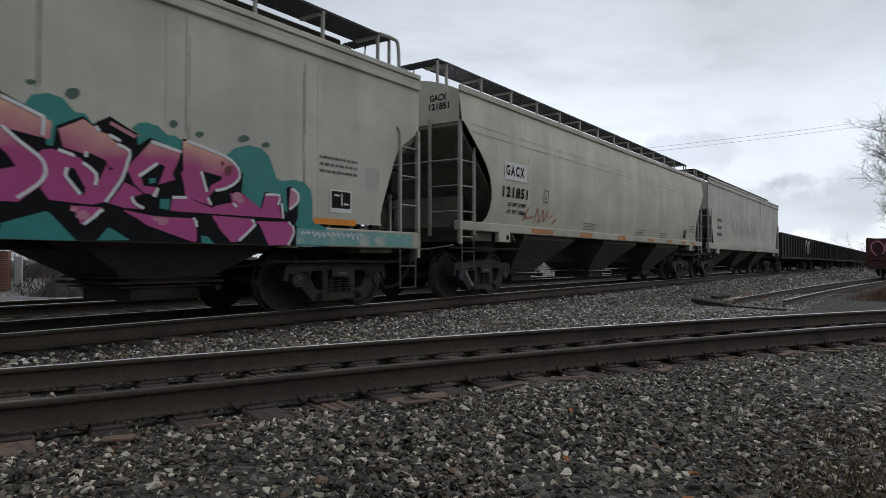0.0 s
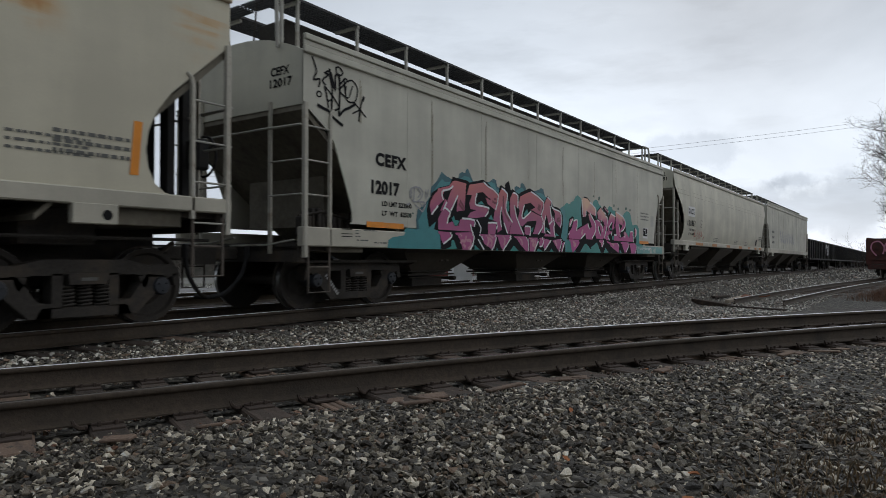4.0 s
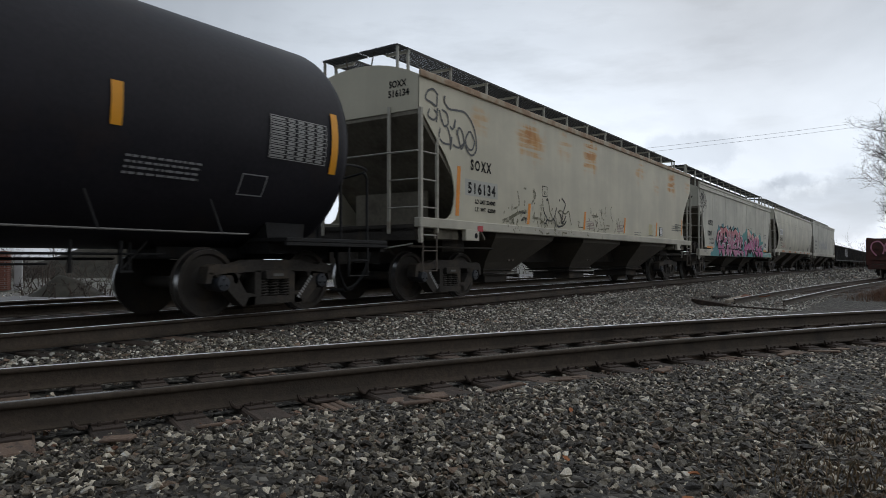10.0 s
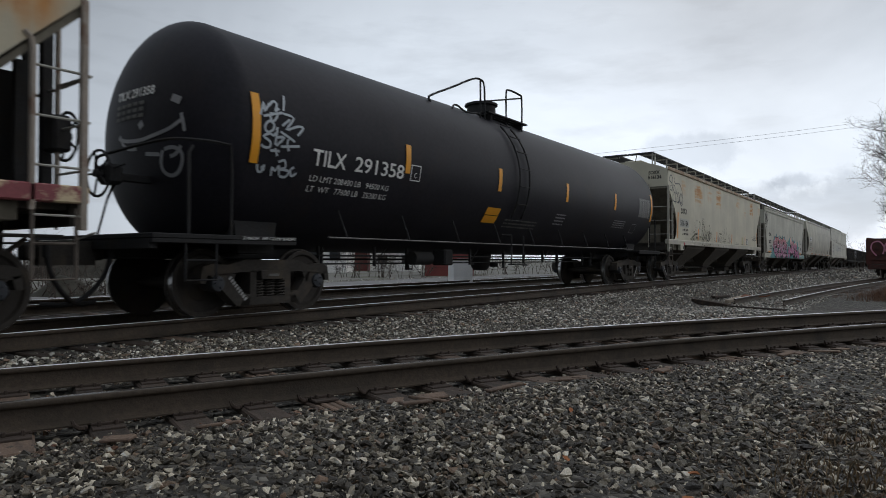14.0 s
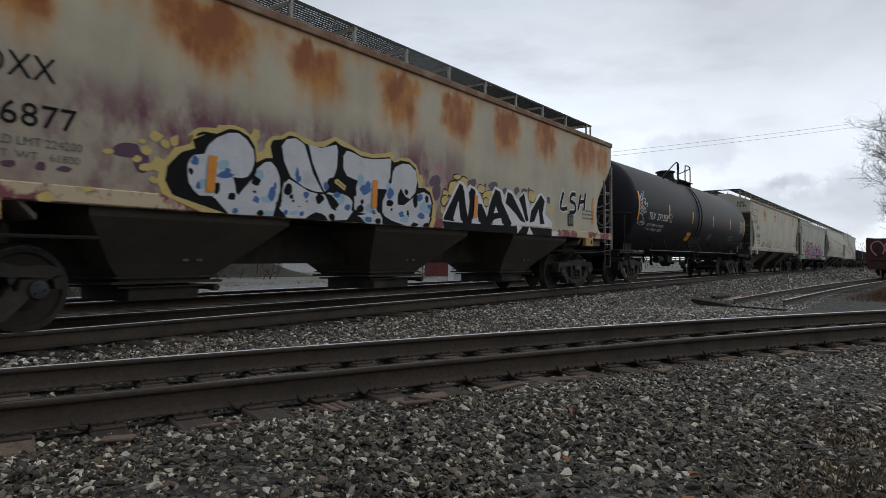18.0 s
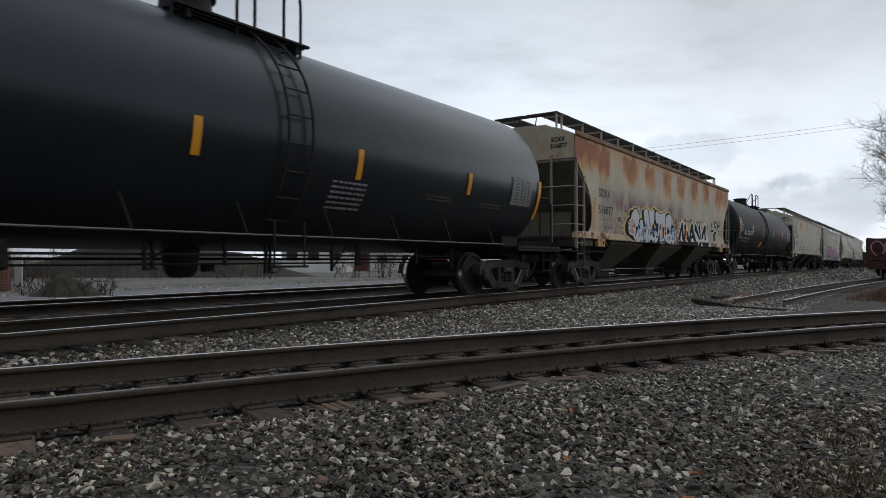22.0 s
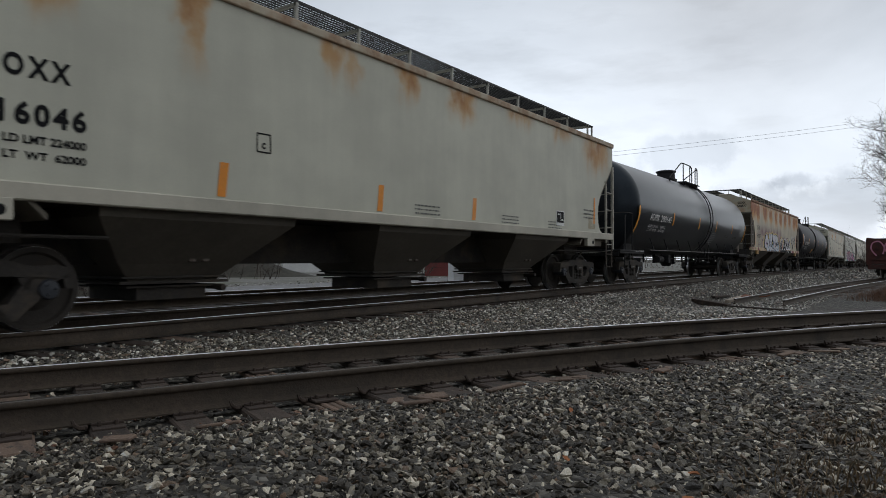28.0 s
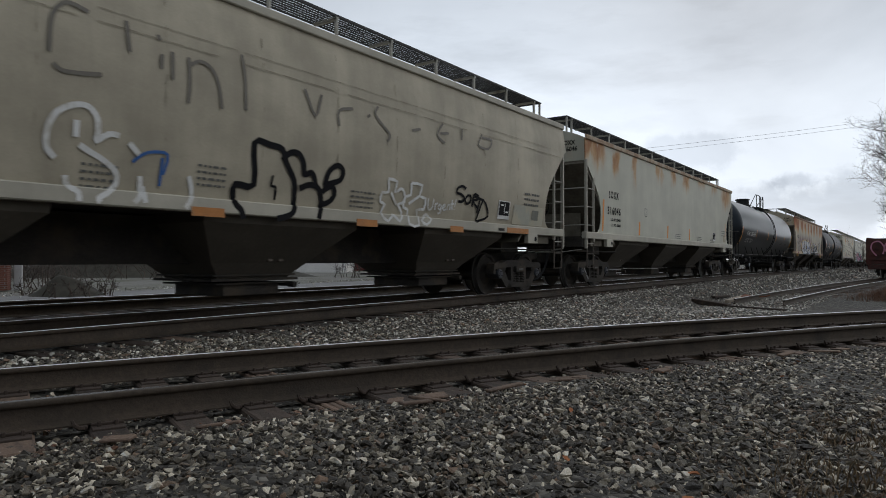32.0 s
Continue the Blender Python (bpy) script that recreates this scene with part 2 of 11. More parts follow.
        tone = mixed(mathn("MULTIPLY", m1, ranged(noise_of(mapped((1, 1, 0.6), (0, 5, 0)), 1.8, 6, 0.6), 0.34, 0.60)), rust_col, tone2)
        col = mixed(mathn("MULTIPLY", m1, min(1.0, 0.55 + 0.45 * rust)), col, tone)
    if blooms:
        # rust that has broken out at places along the eave and run down: x, half width, top, foot, strength
        sep = N("ShaderNodeSeparateXYZ")
        L(tc.outputs["Object"], sep.inputs[0])
        warp = noise_of(mapped((1.0, 1.0, 1.0), (seed, 2, 1)), 1.8, 3, 0.5)
        run_down = noise_of(mapped((4.0, 4.0, 0.4), (0, seed, 0)), 1.0, 3, 0.5)
        bx = mathn("ADD", sep.outputs[0], mathn("MULTIPLY", mathn("SUBTRACT", warp, 0.5), 0.7))
        bz = mathn("ADD", mathn("ADD", sep.outputs[2], mathn("MULTIPLY", mathn("SUBTRACT", warp, 0.5), 0.35)), mathn("MULTIPLY", mathn("SUBTRACT", run_down, 0.5), 0.7))
        total = 0.0
        for cx, hw, top, foot, amount in blooms:
            wide = ranged(mathn("ABSOLUTE", mathn("SUBTRACT", bx, cx), 0.0), hw * 1.55, hw * 0.35)
            tall = mathn("MULTIPLY", ranged(bz, foot - 0.30, foot + 0.75 * (top - foot)), ranged(bz, top + 0.30, top - 0.08))
            total = mathn("MAXIMUM", total, mathn("MULTIPLY", mathn("MULTIPLY", wide, tall), amount))
        blotch = noise_of(mapped((1.0, 1.0, 0.8), (seed, 9, 4)), 5.0, 5, 0.62)
        total = mathn("MULTIPLY", total, ranged(blotch, 0.28, 0.60, 0.76, 1.0))
        if wiped:
            wipe = noise_of(mapped((0.7, 0.7, 9.0), (seed, 0, 3)), 1.0, 3, 0.5)
            total = mathn("MULTIPLY", total, ranged(wipe, 0.36, 0.58, 1.0 - wiped, 1.0))
        core = ranged(mathn("MULTIPLY", total, ranged(noise_of(mapped((1.6, 1.6, 1.0), (seed, 4, 8)), 1.7, 4, 0.55), 0.30, 0.66, 0.60, 1.15)), 0.25, 1.1)
        col = mixed(mathn("MULTIPLY", ranged(total, 0.02, 0.85), 0.97), col, mixed(core, rust_col, tone2))
    L(col, b.inputs["Base Color"])
    bp = N("ShaderNodeBump")
    bp.inputs["Strength"].default_value = 0.12
    bp.inputs["Distance"].default_value = 0.01
    L(noise_of(mapped((0.7, 0.7, 0.5)), 3.0, 4), bp.inputs["Height"])
    L(bp.outputs[0], b.inputs["Normal"])
    return mat


BLACK = material("sooty_black_steel", (0.027, 0.0265, 0.027), 0.75, 0.0, 0.35, 2.5, 0.25, 40, second=(0.030, 0.025, 0.020), mask=(0.52, 0.72), spec=0.2)
UNDER = material("dark_underframe_grime", (0.047, 0.042, 0.037), 0.78, 0.0, 0.35, 2.0, 0.2, 30, second=(0.088, 0.068, 0.050), mask=(0.5, 0.7), spec=0.2)
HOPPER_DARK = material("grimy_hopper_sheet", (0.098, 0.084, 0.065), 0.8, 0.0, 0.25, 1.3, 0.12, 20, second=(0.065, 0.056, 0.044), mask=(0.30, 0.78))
WHEEL = material("wheel_steel_dusty", (0.048, 0.042, 0.037), 0.7, 0.0, 0.3, 5.0, 0.15, 50, second=(0.078, 0.060, 0.044), mask=(0.5, 0.7), spec=0.2)
TREAD = material("worn_bright_steel", (0.50, 0.50, 0.50), 0.28, 1.0, 0.1, 6.0)
RAIL_SIDE = material("rail_side_rust", (0.074, 0.056, 0.041), 0.70, 0.0, 0.35, 2.0, 0.3, 60, second=(0.038, 0.031, 0.024), mask=(0.42, 0.66), spec=0.2)
RAIL_TOP = material("rail_head_polished", (0.88, 0.88, 0.88), 0.48, 1.0, 0.12, 3.0, stretch=(0.2, 6, 1))
TIE = material("weathered_tie_timber", (0.050, 0.036, 0.027), 0.92, 0.0, 0.4, 2.0, 0.6, 50, second=(0.098, 0.066, 0.047), mask=(0.5, 0.75), stretch=(6, 1, 4), rnd=0.35)
TIE_PALE = material("split_pale_tie_timber", (0.17, 0.115, 0.082), 0.92, 0.0, 0.35, 3.0, 0.6, 50, second=(0.085, 0.062, 0.048), mask=(0.45, 0.65), stretch=(6, 1, 4), rnd=0.3)
PLATE = material("tie_plate_rusty", (0.050, 0.034, 0.025), 0.85, 0.0, 0.35, 8.0, 0.4, 80)
STEEL_GREY = material("galvanised_grating", (0.04, 0.04, 0.041), 0.6, 0.3, 0.2, 4.0)
BEIGE_STEEL = material("painted_beige_rungs", (0.36, 0.35, 0.31), 0.65, 0.0, 0.22, 5.0, second=(0.12, 0.08, 0.05), mask=(0.56, 0.72))
STEP_STEEL = material("soot_dark_step_steel", (0.13, 0.105, 0.085), 0.75, 0.0, 0.3, 4.0, second=(0.05, 0.04, 0.032), mask=(0.45, 0.65))
ORANGE = material("faded_orange_reflector", (0.74, 0.25, 0.010), 0.5, 0.0, 0.15, 6.0, second=(0.35, 0.2, 0.09), mask=(0.6, 0.8))
YELLOW = material("yellow_reflector_tape", (0.80, 0.34, 0.008), 0.45, 0.0, 0.08, 6.0)
WHITE = material("white_stencil_paint", (0.72, 0.72, 0.70), 0.6, 0.0, 0.12, 8.0)
INK = material("black_stencil_paint", (0.009, 0.009, 0.010), 0.7, 0.0, 0.2, 8.0, spec=0.15)
GREY_INK = material("faded_stencil_paint", (0.12, 0.12, 0.11), 0.7, 0.0, 0.3, 8.0)
POST = material("dull_beige_post_paint", (0.43, 0.405, 0.34), 0.7, 0.0, 0.2, 3.0, second=(0.25, 0.20, 0.15), mask=(0.55, 0.72), mscale=3.0)
FADED = material("faded_brown_orange_reflector", (0.46, 0.185, 0.045), 0.55, 0.0, 0.2, 6.0, second=(0.33, 0.19, 0.10), mask=(0.55, 0.75))
STENCIL = material("worn_white_stencil", (0.32, 0.32, 0.31), 0.7, 0.0, 0.3, 8.0)
RED = material("red_marker", (0.45, 0.03, 0.04), 0.5, 0.0, 0.1, 6.0)

# ---------------------------------------------------------------- the train's run
TRACK_Y = 8.45
AXLE = 0.457


def run(t):
    """How far the train has gone along its track at t seconds."""
    u = (t - 16.0) / 16.0
    return 59.525 * u + 1.774 * u * u - 0.042 * u * u * u


def eased(x, a, b, slope):
    """Straight up to a, bending until b, then straight again on the given slope."""
    if x <= a:
        return 0.0
    return slope * (x - a) ** 2 / (2 * (b - a)) if x < b else slope * (x - (a + b) / 2)


def main_bend(x):
    """How far the main line has swung over to the near side."""
    return -eased(x, 10.0, 60.0, 0.0125)


def main_fall(x):
    """How far the main line has fallen along its slight down grade."""
    return -eased(min(x, 180.0), 15.0, 65.0, 0.0055)


def on_line(x, span=17.8):
    """Where a car stands on the main line, its rear end at x."""
    return pose(x, TRACK_Y + main_bend(x), main_fall(x), 0, math.degrees(math.atan((main_fall(x) - main_fall(x + span)) / span)), math.degrees(math.atan((main_bend(x + span) - main_bend(x)) / span)))


MOVERS = []
WHEELS = []


# ---------------------------------------------------------------- lettering and paint on the sides
def text_mesh(words, size, mat, name="lettering", spacing=1.0, bold=0.0):
    cu = bpy.data.curves.new(name, "FONT")
    cu.body, cu.size, cu.space_character, cu.offset = words, size, spacing, bold
    cu.resolution_u = 3
    ob = bpy.data.objects.new(name, cu)
    me = bpy.data.meshes.new_from_object(ob)
    bpy.data.objects.remove(ob)
    bpy.data.curves.remove(cu)
    me.name = name
    me.materials.clear()
    me.materials.append(mat)
    return me


def fit_width(me, x, z, w, h, y):
    """Lays a text mesh into the box x..x+w, z..z+h of the plane y, facing the viewer's side."""
    co = np.zeros(len(me.vertices) * 3)
    me.vertices.foreach_get("co", co)
    co = co.reshape(-1, 3)
    lo, hi = co.min(0), co.max(0)
    sx, sz = w / max(hi[0] - lo[0], 1e-6), h / max(hi[1] - lo[1], 1e-6)
    out = np.stack([x + (co[:, 0] - lo[0]) * sx, np.full(len(co), y), z + (co[:, 1] - lo[1]) * sz], 1)
    me.vertices.foreach_set("co", out.ravel())
    me.update()
    return me


def letters(words, x, z, w, h, y, mat, parent, name="lettering", bold=0.004, label="", spacing=1.0):
    return part(name, fit_width(text_mesh(words, h, mat, name, spacing, bold), x, z, w, h, y), mat, parent, label)


def bars_of_print(x, z, w, rows, step, y, mat, parent, rng, fill=0.55, label=""):
    """Small print too fine to read: short plain bars, row under row."""
    fill *= 0.8
    m = M()
    for r in range(rows):
        cx = x
        while cx < x + w:
            l = rng.uniform(0.03, 0.10)
            e = min(cx + l, x + w)
            m.add([(cx, y, z - r * step), (e, y, z - r * step), (e, y, z - r * step + step * fill), (cx, y, z - r * step + step * fill)], [(0, 1, 2, 3)])
            cx = e + rng.uniform(0.015, 0.03)
    return part("small_print", m, mat, parent, label)


def smooth_line(pts, closed=False, steps=6):
    """A Catmull-Rom curve through pts in the plane."""
    n = len(pts)
    out = []
    rng = range(n) if closed else range(n - 1)
    for i in rng:
        p = [pts[(i + k) % n] if closed else pts[min(max(i + k, 0), n - 1)] for k in (-1, 0, 1, 2)]
        for s in range(steps):
            t = s / steps
            out.append(tuple(0.5 * (2 * p[1][d] + (p[2][d] - p[0][d]) * t + (2 * p[0][d] - 5 * p[1][d] + 4 * p[2][d] - p[3][d]) * t * t
                                    + (3 * p[1][d] - p[0][d] - 3 * p[2][d] + p[3][d]) * t ** 3) for d in (0, 1)))
    if not closed:
        out.append(pts[-1])
    return out


def stroke(m, pts, w, y, closed=False, steps=6, curve=True):
    """A painted line of width w through pts (x, z) on the plane y."""
    line = smooth_line(pts, closed, steps) if curve else list(pts)
    if closed:
        line = line + [line[0]]
    left, right = [], []
    for i, p in enumerate(line):
        a, b = line[max(i - 1, 0)], line[min(i + 1, len(line) - 1)]
        if closed and i in (0, len(line) - 1):
            a, b = line[-2], line[1]
        d = Vector((b[0] - a[0], b[1] - a[1]))
        d = d.normalized() if d.length > 1e-9 else Vector((1, 0))
        left.append((p[0] - d.y * w / 2, y, p[1] + d.x * w / 2))
        right.append((p[0] + d.y * w / 2, y, p[1] - d.x * w / 2))
    n = len(line)
    m.add(left + right, [(i, i + 1, n + i + 1, n + i) for i in range(n - 1)])
    return m


def blob(m, pts, y, steps=6, curve=True):
    """A filled painted shape with the outline pts (x, z) on the plane y."""
    line = smooth_line(pts, True, steps) if curve else list(pts)
    m.add([(p[0], y, p[1]) for p in line], [tuple(range(len(line)))])
    return m


def paint(name, base, rough=0.5, var=0.15):
    return material(name, base, rough, 0.0, var, 4.0, second=tuple(c * 0.7 for c in base), mask=(0.6, 0.8), mscale=3.0)


# ---------------------------------------------------------------- running gear
def wheelset_mesh():
    m = M()
    for s in (-1, 1):
        y = s * 0.72
        m.lathe([(y - s * 0.07, 0.20), (y - s * 0.065, 0.485), (y - s * 0.03, 0.487), (y - s * 0.02, 0.460), (y + s * 0.07, 0.452),
                 (y + s * 0.07, 0.395), (y + s * 0.035, 0.37), (y + s * 0.015, 0.24), (y + s * 0.06, 0.17), (y + s * 0.07, 0.10), (y + s * 0.13, 0.085)], 36)
    m.lathe([(-0.72, 0.085), (0.72, 0.085)], 12)
    return m.mesh("wheelset", WHEEL, 35)


def bearing_mesh(s):
    m = M()
    m.lathe([(s * 0.85, 0.10), (s * 1.09, 0.115), (s * 1.13, 0.095), (s * 1.14, 0.02)], 14)
    for k in range(3):
        a = 2 * math.pi * k / 3
        m.lathe([(s * 1.125, 0.014), (s * 1.16, 0.014)], 6, at=(0.055 * math.cos(a), 0, 0.055 * math.sin(a)))
    return m.mesh("bearing", BEARING, 35)


def tread_mesh(s):
    y = s * 0.72
    return M().lathe([(y - s * 0.018, 0.4615), (y + s * 0.066, 0.4535), (y + s * 0.066, 0.445), (y - s * 0.018, 0.450)], 40).mesh("tread", TREAD, 35)


BEARING = material("greasy_bearing_cap", (0.034, 0.038, 0.046), 0.55, 0.2, 0.25, 6.0, second=(0.03, 0.027, 0.024), mask=(0.5, 0.65))
WHEELSET, BEARINGS, TREADS = wheelset_mesh(), [bearing_mesh(s) for s in (-1, 1)], [tread_mesh(s) for s in (-1, 1)]


def side_frame_mesh(s):
    m = M()
    y0, y1 = (0.90 * s, 1.10 * s) if s > 0 else (1.10 * s, 0.90 * s)
    outer = [(-1.12, 0.60), (-1.10, 0.68), (-0.98, 0.715), (-0.72, 0.70), (-0.45, 0.77), (0.45, 0.77), (0.72, 0.70), (0.98, 0.715), (1.10, 0.68), (1.12, 0.60)]
    m.slab(outer + [(1.05, 0.565), (0.76, 0.565), (0.55, 0.60), (-0.55, 0.60), (-0.76, 0.565), (-1.05, 0.565)], y0, y1)
    for q in (-1, 1):
        m.slab([(q * 0.70, 0.60), (q * 1.00, 0.57), (q * 0.88, 0.44), (q * 0.58, 0.15), (q * 0.36, 0.15), (q * 0.36, 0.30), (q * 0.50, 0.32)], y0, y1)
        m.slab([(q * 0.36, 0.62), (q * 0.25, 0.62), (q * 0.25, 0.25), (q * 0.36, 0.25)], y0, y1)
        m.slab([(q * 1.12, 0.60), (q * 1.14, 0.46), (q * 1.06, 0.46), (q * 1.03, 0.60)], y0, y1)
        m.slab([(q * 0.74, 0.58), (q * 0.70, 0.46), (q * 0.66, 0.44), (q * 0.60, 0.58)], y0, y1)
    m.slab([(-0.52, 0.15), (0.52, 0.15), (0.46, 0.26), (-0.46, 0.26)], y0, y1)
    return m.mesh("side_frame", UNDER, 40)


FRAME = {-1: side_frame_mesh(-1), 1: side_frame_mesh(1)}


def spring_mesh():
    pts = [(0.078 * math.cos(i * 0.85), 0.05 * math.sin(i * 0.85), 0.25 + 0.24 * i / 45) for i in range(46)]
    return M().tube(pts, 0.015, 4).mesh("spring", UNDER, 60)


SPRING = spring_mesh()


def bolster_mesh():
    m = M()
    m.slab([(-0.20, 0.50), (0.20, 0.50), (0.22, 0.62), (-0.22, 0.62)], -1.16, 1.16)
    m.box(-0.24, 0.24, -0.9, 0.9, 0.44, 0.72, 0.03)
    m.lathe([(0.70, 0.21), (0.86, 0.19)], 16, "z")
    for q in (-1, 1):
        m.slab([(q * 0.34, 0.30), (q * 0.40, 0.30), (q * 0.40, 0.42), (q * 0.34, 0.42)], -0.80, 0.80)
    return m.mesh("bolster", UNDER, 40)


BOLSTER = bolster_mesh()


def stencil_strip(s, x0, x1, z0, z1):
    m = M()
    d = Vector((x1 - x0, z1 - z0))
    n = 9
    nx, nz = -d.y / d.length * 0.028, d.x / d.length * 0.028
    for i in range(n):
        a, b = i / n + 0.01, (i + 0.72) / n
        m.add([(x0 + d.x * a - nx, s, z0 + d.y * a - nz), (x0 + d.x * b - nx, s, z0 + d.y * b - nz), (x0 + d.x * b + nx, s, z0 + d.y * b + nz), (x0 + d.x * a + nx, s, z0 + d.y * a + nz)], [(0, 1, 2, 3)])
    return m


def add_truck(car, x, mark=0):
    for s in (-1, 1):
        part("side_frame", FRAME[s], UNDER, car, at=pose(x, 0, 0))
        for k in (-0.19, 0.0, 0.19):
            for row in (0.90, 1.06):
                part("spring", SPRING, UNDER, car, at=pose(x + k, s * row, 0))
    bol = part("bolster", BOLSTER, UNDER, car, at=pose(x, 0, 0))
    part("load_plate", M().box(x - 0.09, x + 0.09, -1.168, -1.161, 0.540, 0.575), GREY_INK, car, "dull stencilled plate")
    if mark:
        part("stencil_strip", stencil_strip(-1.104, *sorted((x + 0.42 * mark, x + 0.70 * mark)), *((0.22, 0.54) if mark > 0 else (0.54, 0.22))), STENCIL, car, "faded stencil marks")
    for q in (-1, 1):
        w = part("wheelset", WHEELSET, WHEEL, car, at=pose(x + 0.889 * q, 0, AXLE))
        for me in BEARINGS:
            part("bearing", me, BEARING, w)
        for me in TREADS:
            part("tread", me, TREAD, w, "bright worn tread")
        WHEELS.append((w, x + 0.889 * q))
    return bol


def coupler(car, x, d):
    m = M()
    m.box(min(x, x + d * 0.55), max(x, x + d * 0.55), -0.10, 0.10, 0.76, 0.96, 0.03)
    m.slab([(x + d * 0.45, 0.70), (x + d * 0.80, 0.70), (x + d * 0.82, 1.0), (x + d * 0.45, 1.0)], -0.14, 0.12)
    m.tube([(x + d * 0.3, 0.12, 0.95), (x + d * 0.5, 0.45, 0.98), (x + d * 0.15, 1.1, 0.98)], 0.015, 5)
    part("coupler", m, UNDER, car, smooth=40)
    h = M()
    h.tube(smooth3([(x + d * 0.1, -0.42, 0.86), (x + d * 0.17, -0.40, 0.58), (x + d * 0.36, -0.34, 0.33), (x + d * 0.56, -0.26, 0.235), (x + d * 0.80, -0.14, 0.25)]), 0.030, 8)
    h.tube([(x + d * 0.1, -0.42, 0.80), (x + d * 0.1, -0.42, 0.98)], 0.045, 7)
    part("air_hose", h, BLACK, car, "black rubber brake hose", smooth=40)


def smooth3(pts, steps=5):
    out = []
    n = len(pts)
    for i in range(n - 1):
        p = [pts[min(max(i + k, 0), n - 1)] for k in (-1, 0, 1, 2)]
        for s in range(steps):
            t = s / steps
            out.append(tuple(0.5 * (2 * p[1][d] + (p[2][d] - p[0][d]) * t + (2 * p[0][d] - 5 * p[1][d] + 4 * p[2][d] - p[3][d]) * t * t
                                    + (3 * p[1][d] - p[0][d] - 3 * p[2][d] + p[3][d]) * t ** 3) for d in (0, 1, 2)))
    out.append(tuple(pts[-1]))
    return out


def brake_wheel(car, x, y, z, mat, r=0.28):
    m = M()
    ring = [(x, y + r * math.cos(2 * math.pi * k / 20), z + r * math.sin(2 * math.pi * k / 20)) for k in range(21)]
    m.tube(ring, 0.018, 6, False)
    for k in range(5):
        a = 2 * math.pi * k / 5
        m.tube([(x, y, z), (x, y + r * math.cos(a), z + r * math.sin(a))], 0.014, 5)
    m.lathe([(x - 0.05, 0.05), (x + 0.05, 0.05)], 10, "x", (0, y, z))
    return part("brake_wheel", m, mat, car, "black spoked hand-brake wheel", smooth=40)


# ---------------------------------------------------------------- covered hoppers
def arch_edge(style):
    """The cut-away edge of a side sheet at its end, from the top corner down to the sill: (inset, height)."""
    if style == "round":
        return [(0.0, 3.42), (0.06, 3.40), (0.56, 2.93), (0.80, 2.70), (0.98, 2.46), (1.08, 2.22), (1.11, 2.0), (1.08, 1.80), (1.0, 1.63), (0.88, 1.54), (0.80, 1.52)]
    return [(0.0, 2.98), (0.05, 2.96), (0.50, 2.66), (0.62, 2.52), (0.80, 2.08), (0.96, 1.68), (1.02, 1.48), (1.02, 1.36), (0.98, 1.32)]


def barrel(z, low=1.50, high=4.02, deep=0.12):
    """How far a curved side stands out at a height."""
    t = (2 * z - low - high) / (high - low)
    return deep * max(0.0, 1 - t * t)


def barrel_sheet(edge, L, eave, y):
    """A side sheet that bulges outwards between sill and eave."""
    zs = sorted(set([z for x, z in edge] + [edge[0][1] + (eave - edge[0][1]) * k / 5 for k in range(1, 6)]))
    rows = [(x, z) for x, z in edge if z in zs]
    rows = sorted(rows + [(0.0, z) for z in zs if z > edge[0][1] + 1e-6], key=lambda r: r[1])
    v, side = [], -1 if y < 0 else 1
    for x, z in rows:
        for dy in (0.0, -0.02):
            for k in range(9):
                v.append((x + (L - 2 * x) * k / 8, y + side * (barrel(z) + dy), z))
    f, n = [], len(rows)
    for i in range(n - 1):
        for j in (0, 1):
            for k in range(8):
                a = i * 18 + j * 9 + k
                f.append((a, a + 1, a + 19, a + 18))
        for k in (0, 8):
            a = i * 18 + k
            f.append((a, a + 18, a + 27, a + 9))
    for k in range(8):
        f += [(k, k + 9, k + 10, k + 1), ((n - 1) * 18 + k, (n - 1) * 18 + k + 1, (n - 1) * 18 + k + 10, (n - 1) * 18 + k + 9)]
    return M().add(v, f)


def press_on(car):
    """Lays marks, seams and strips of a barrel-sided car onto its curved side."""
    names = ("tag", "smudged_writing", "small_print", "lettering", "paint_patch", "sticker", "data_plate", "data_print", "plate_field", "plate_print", "reflector", "weld_seam", "side_crease", "side_seam", "plate_frame")
    done = set()
    for ob in car.children:
        if ob.name.split(".")[0] not in names or ob.data.name in done:
            continue
        done.add(ob.data.name)
        for v in ob.data.vertices:
            if v.co.y < -1.45 and v.co.z > 1.525:
                v.co.y -= barrel(v.co.z) + 0.002


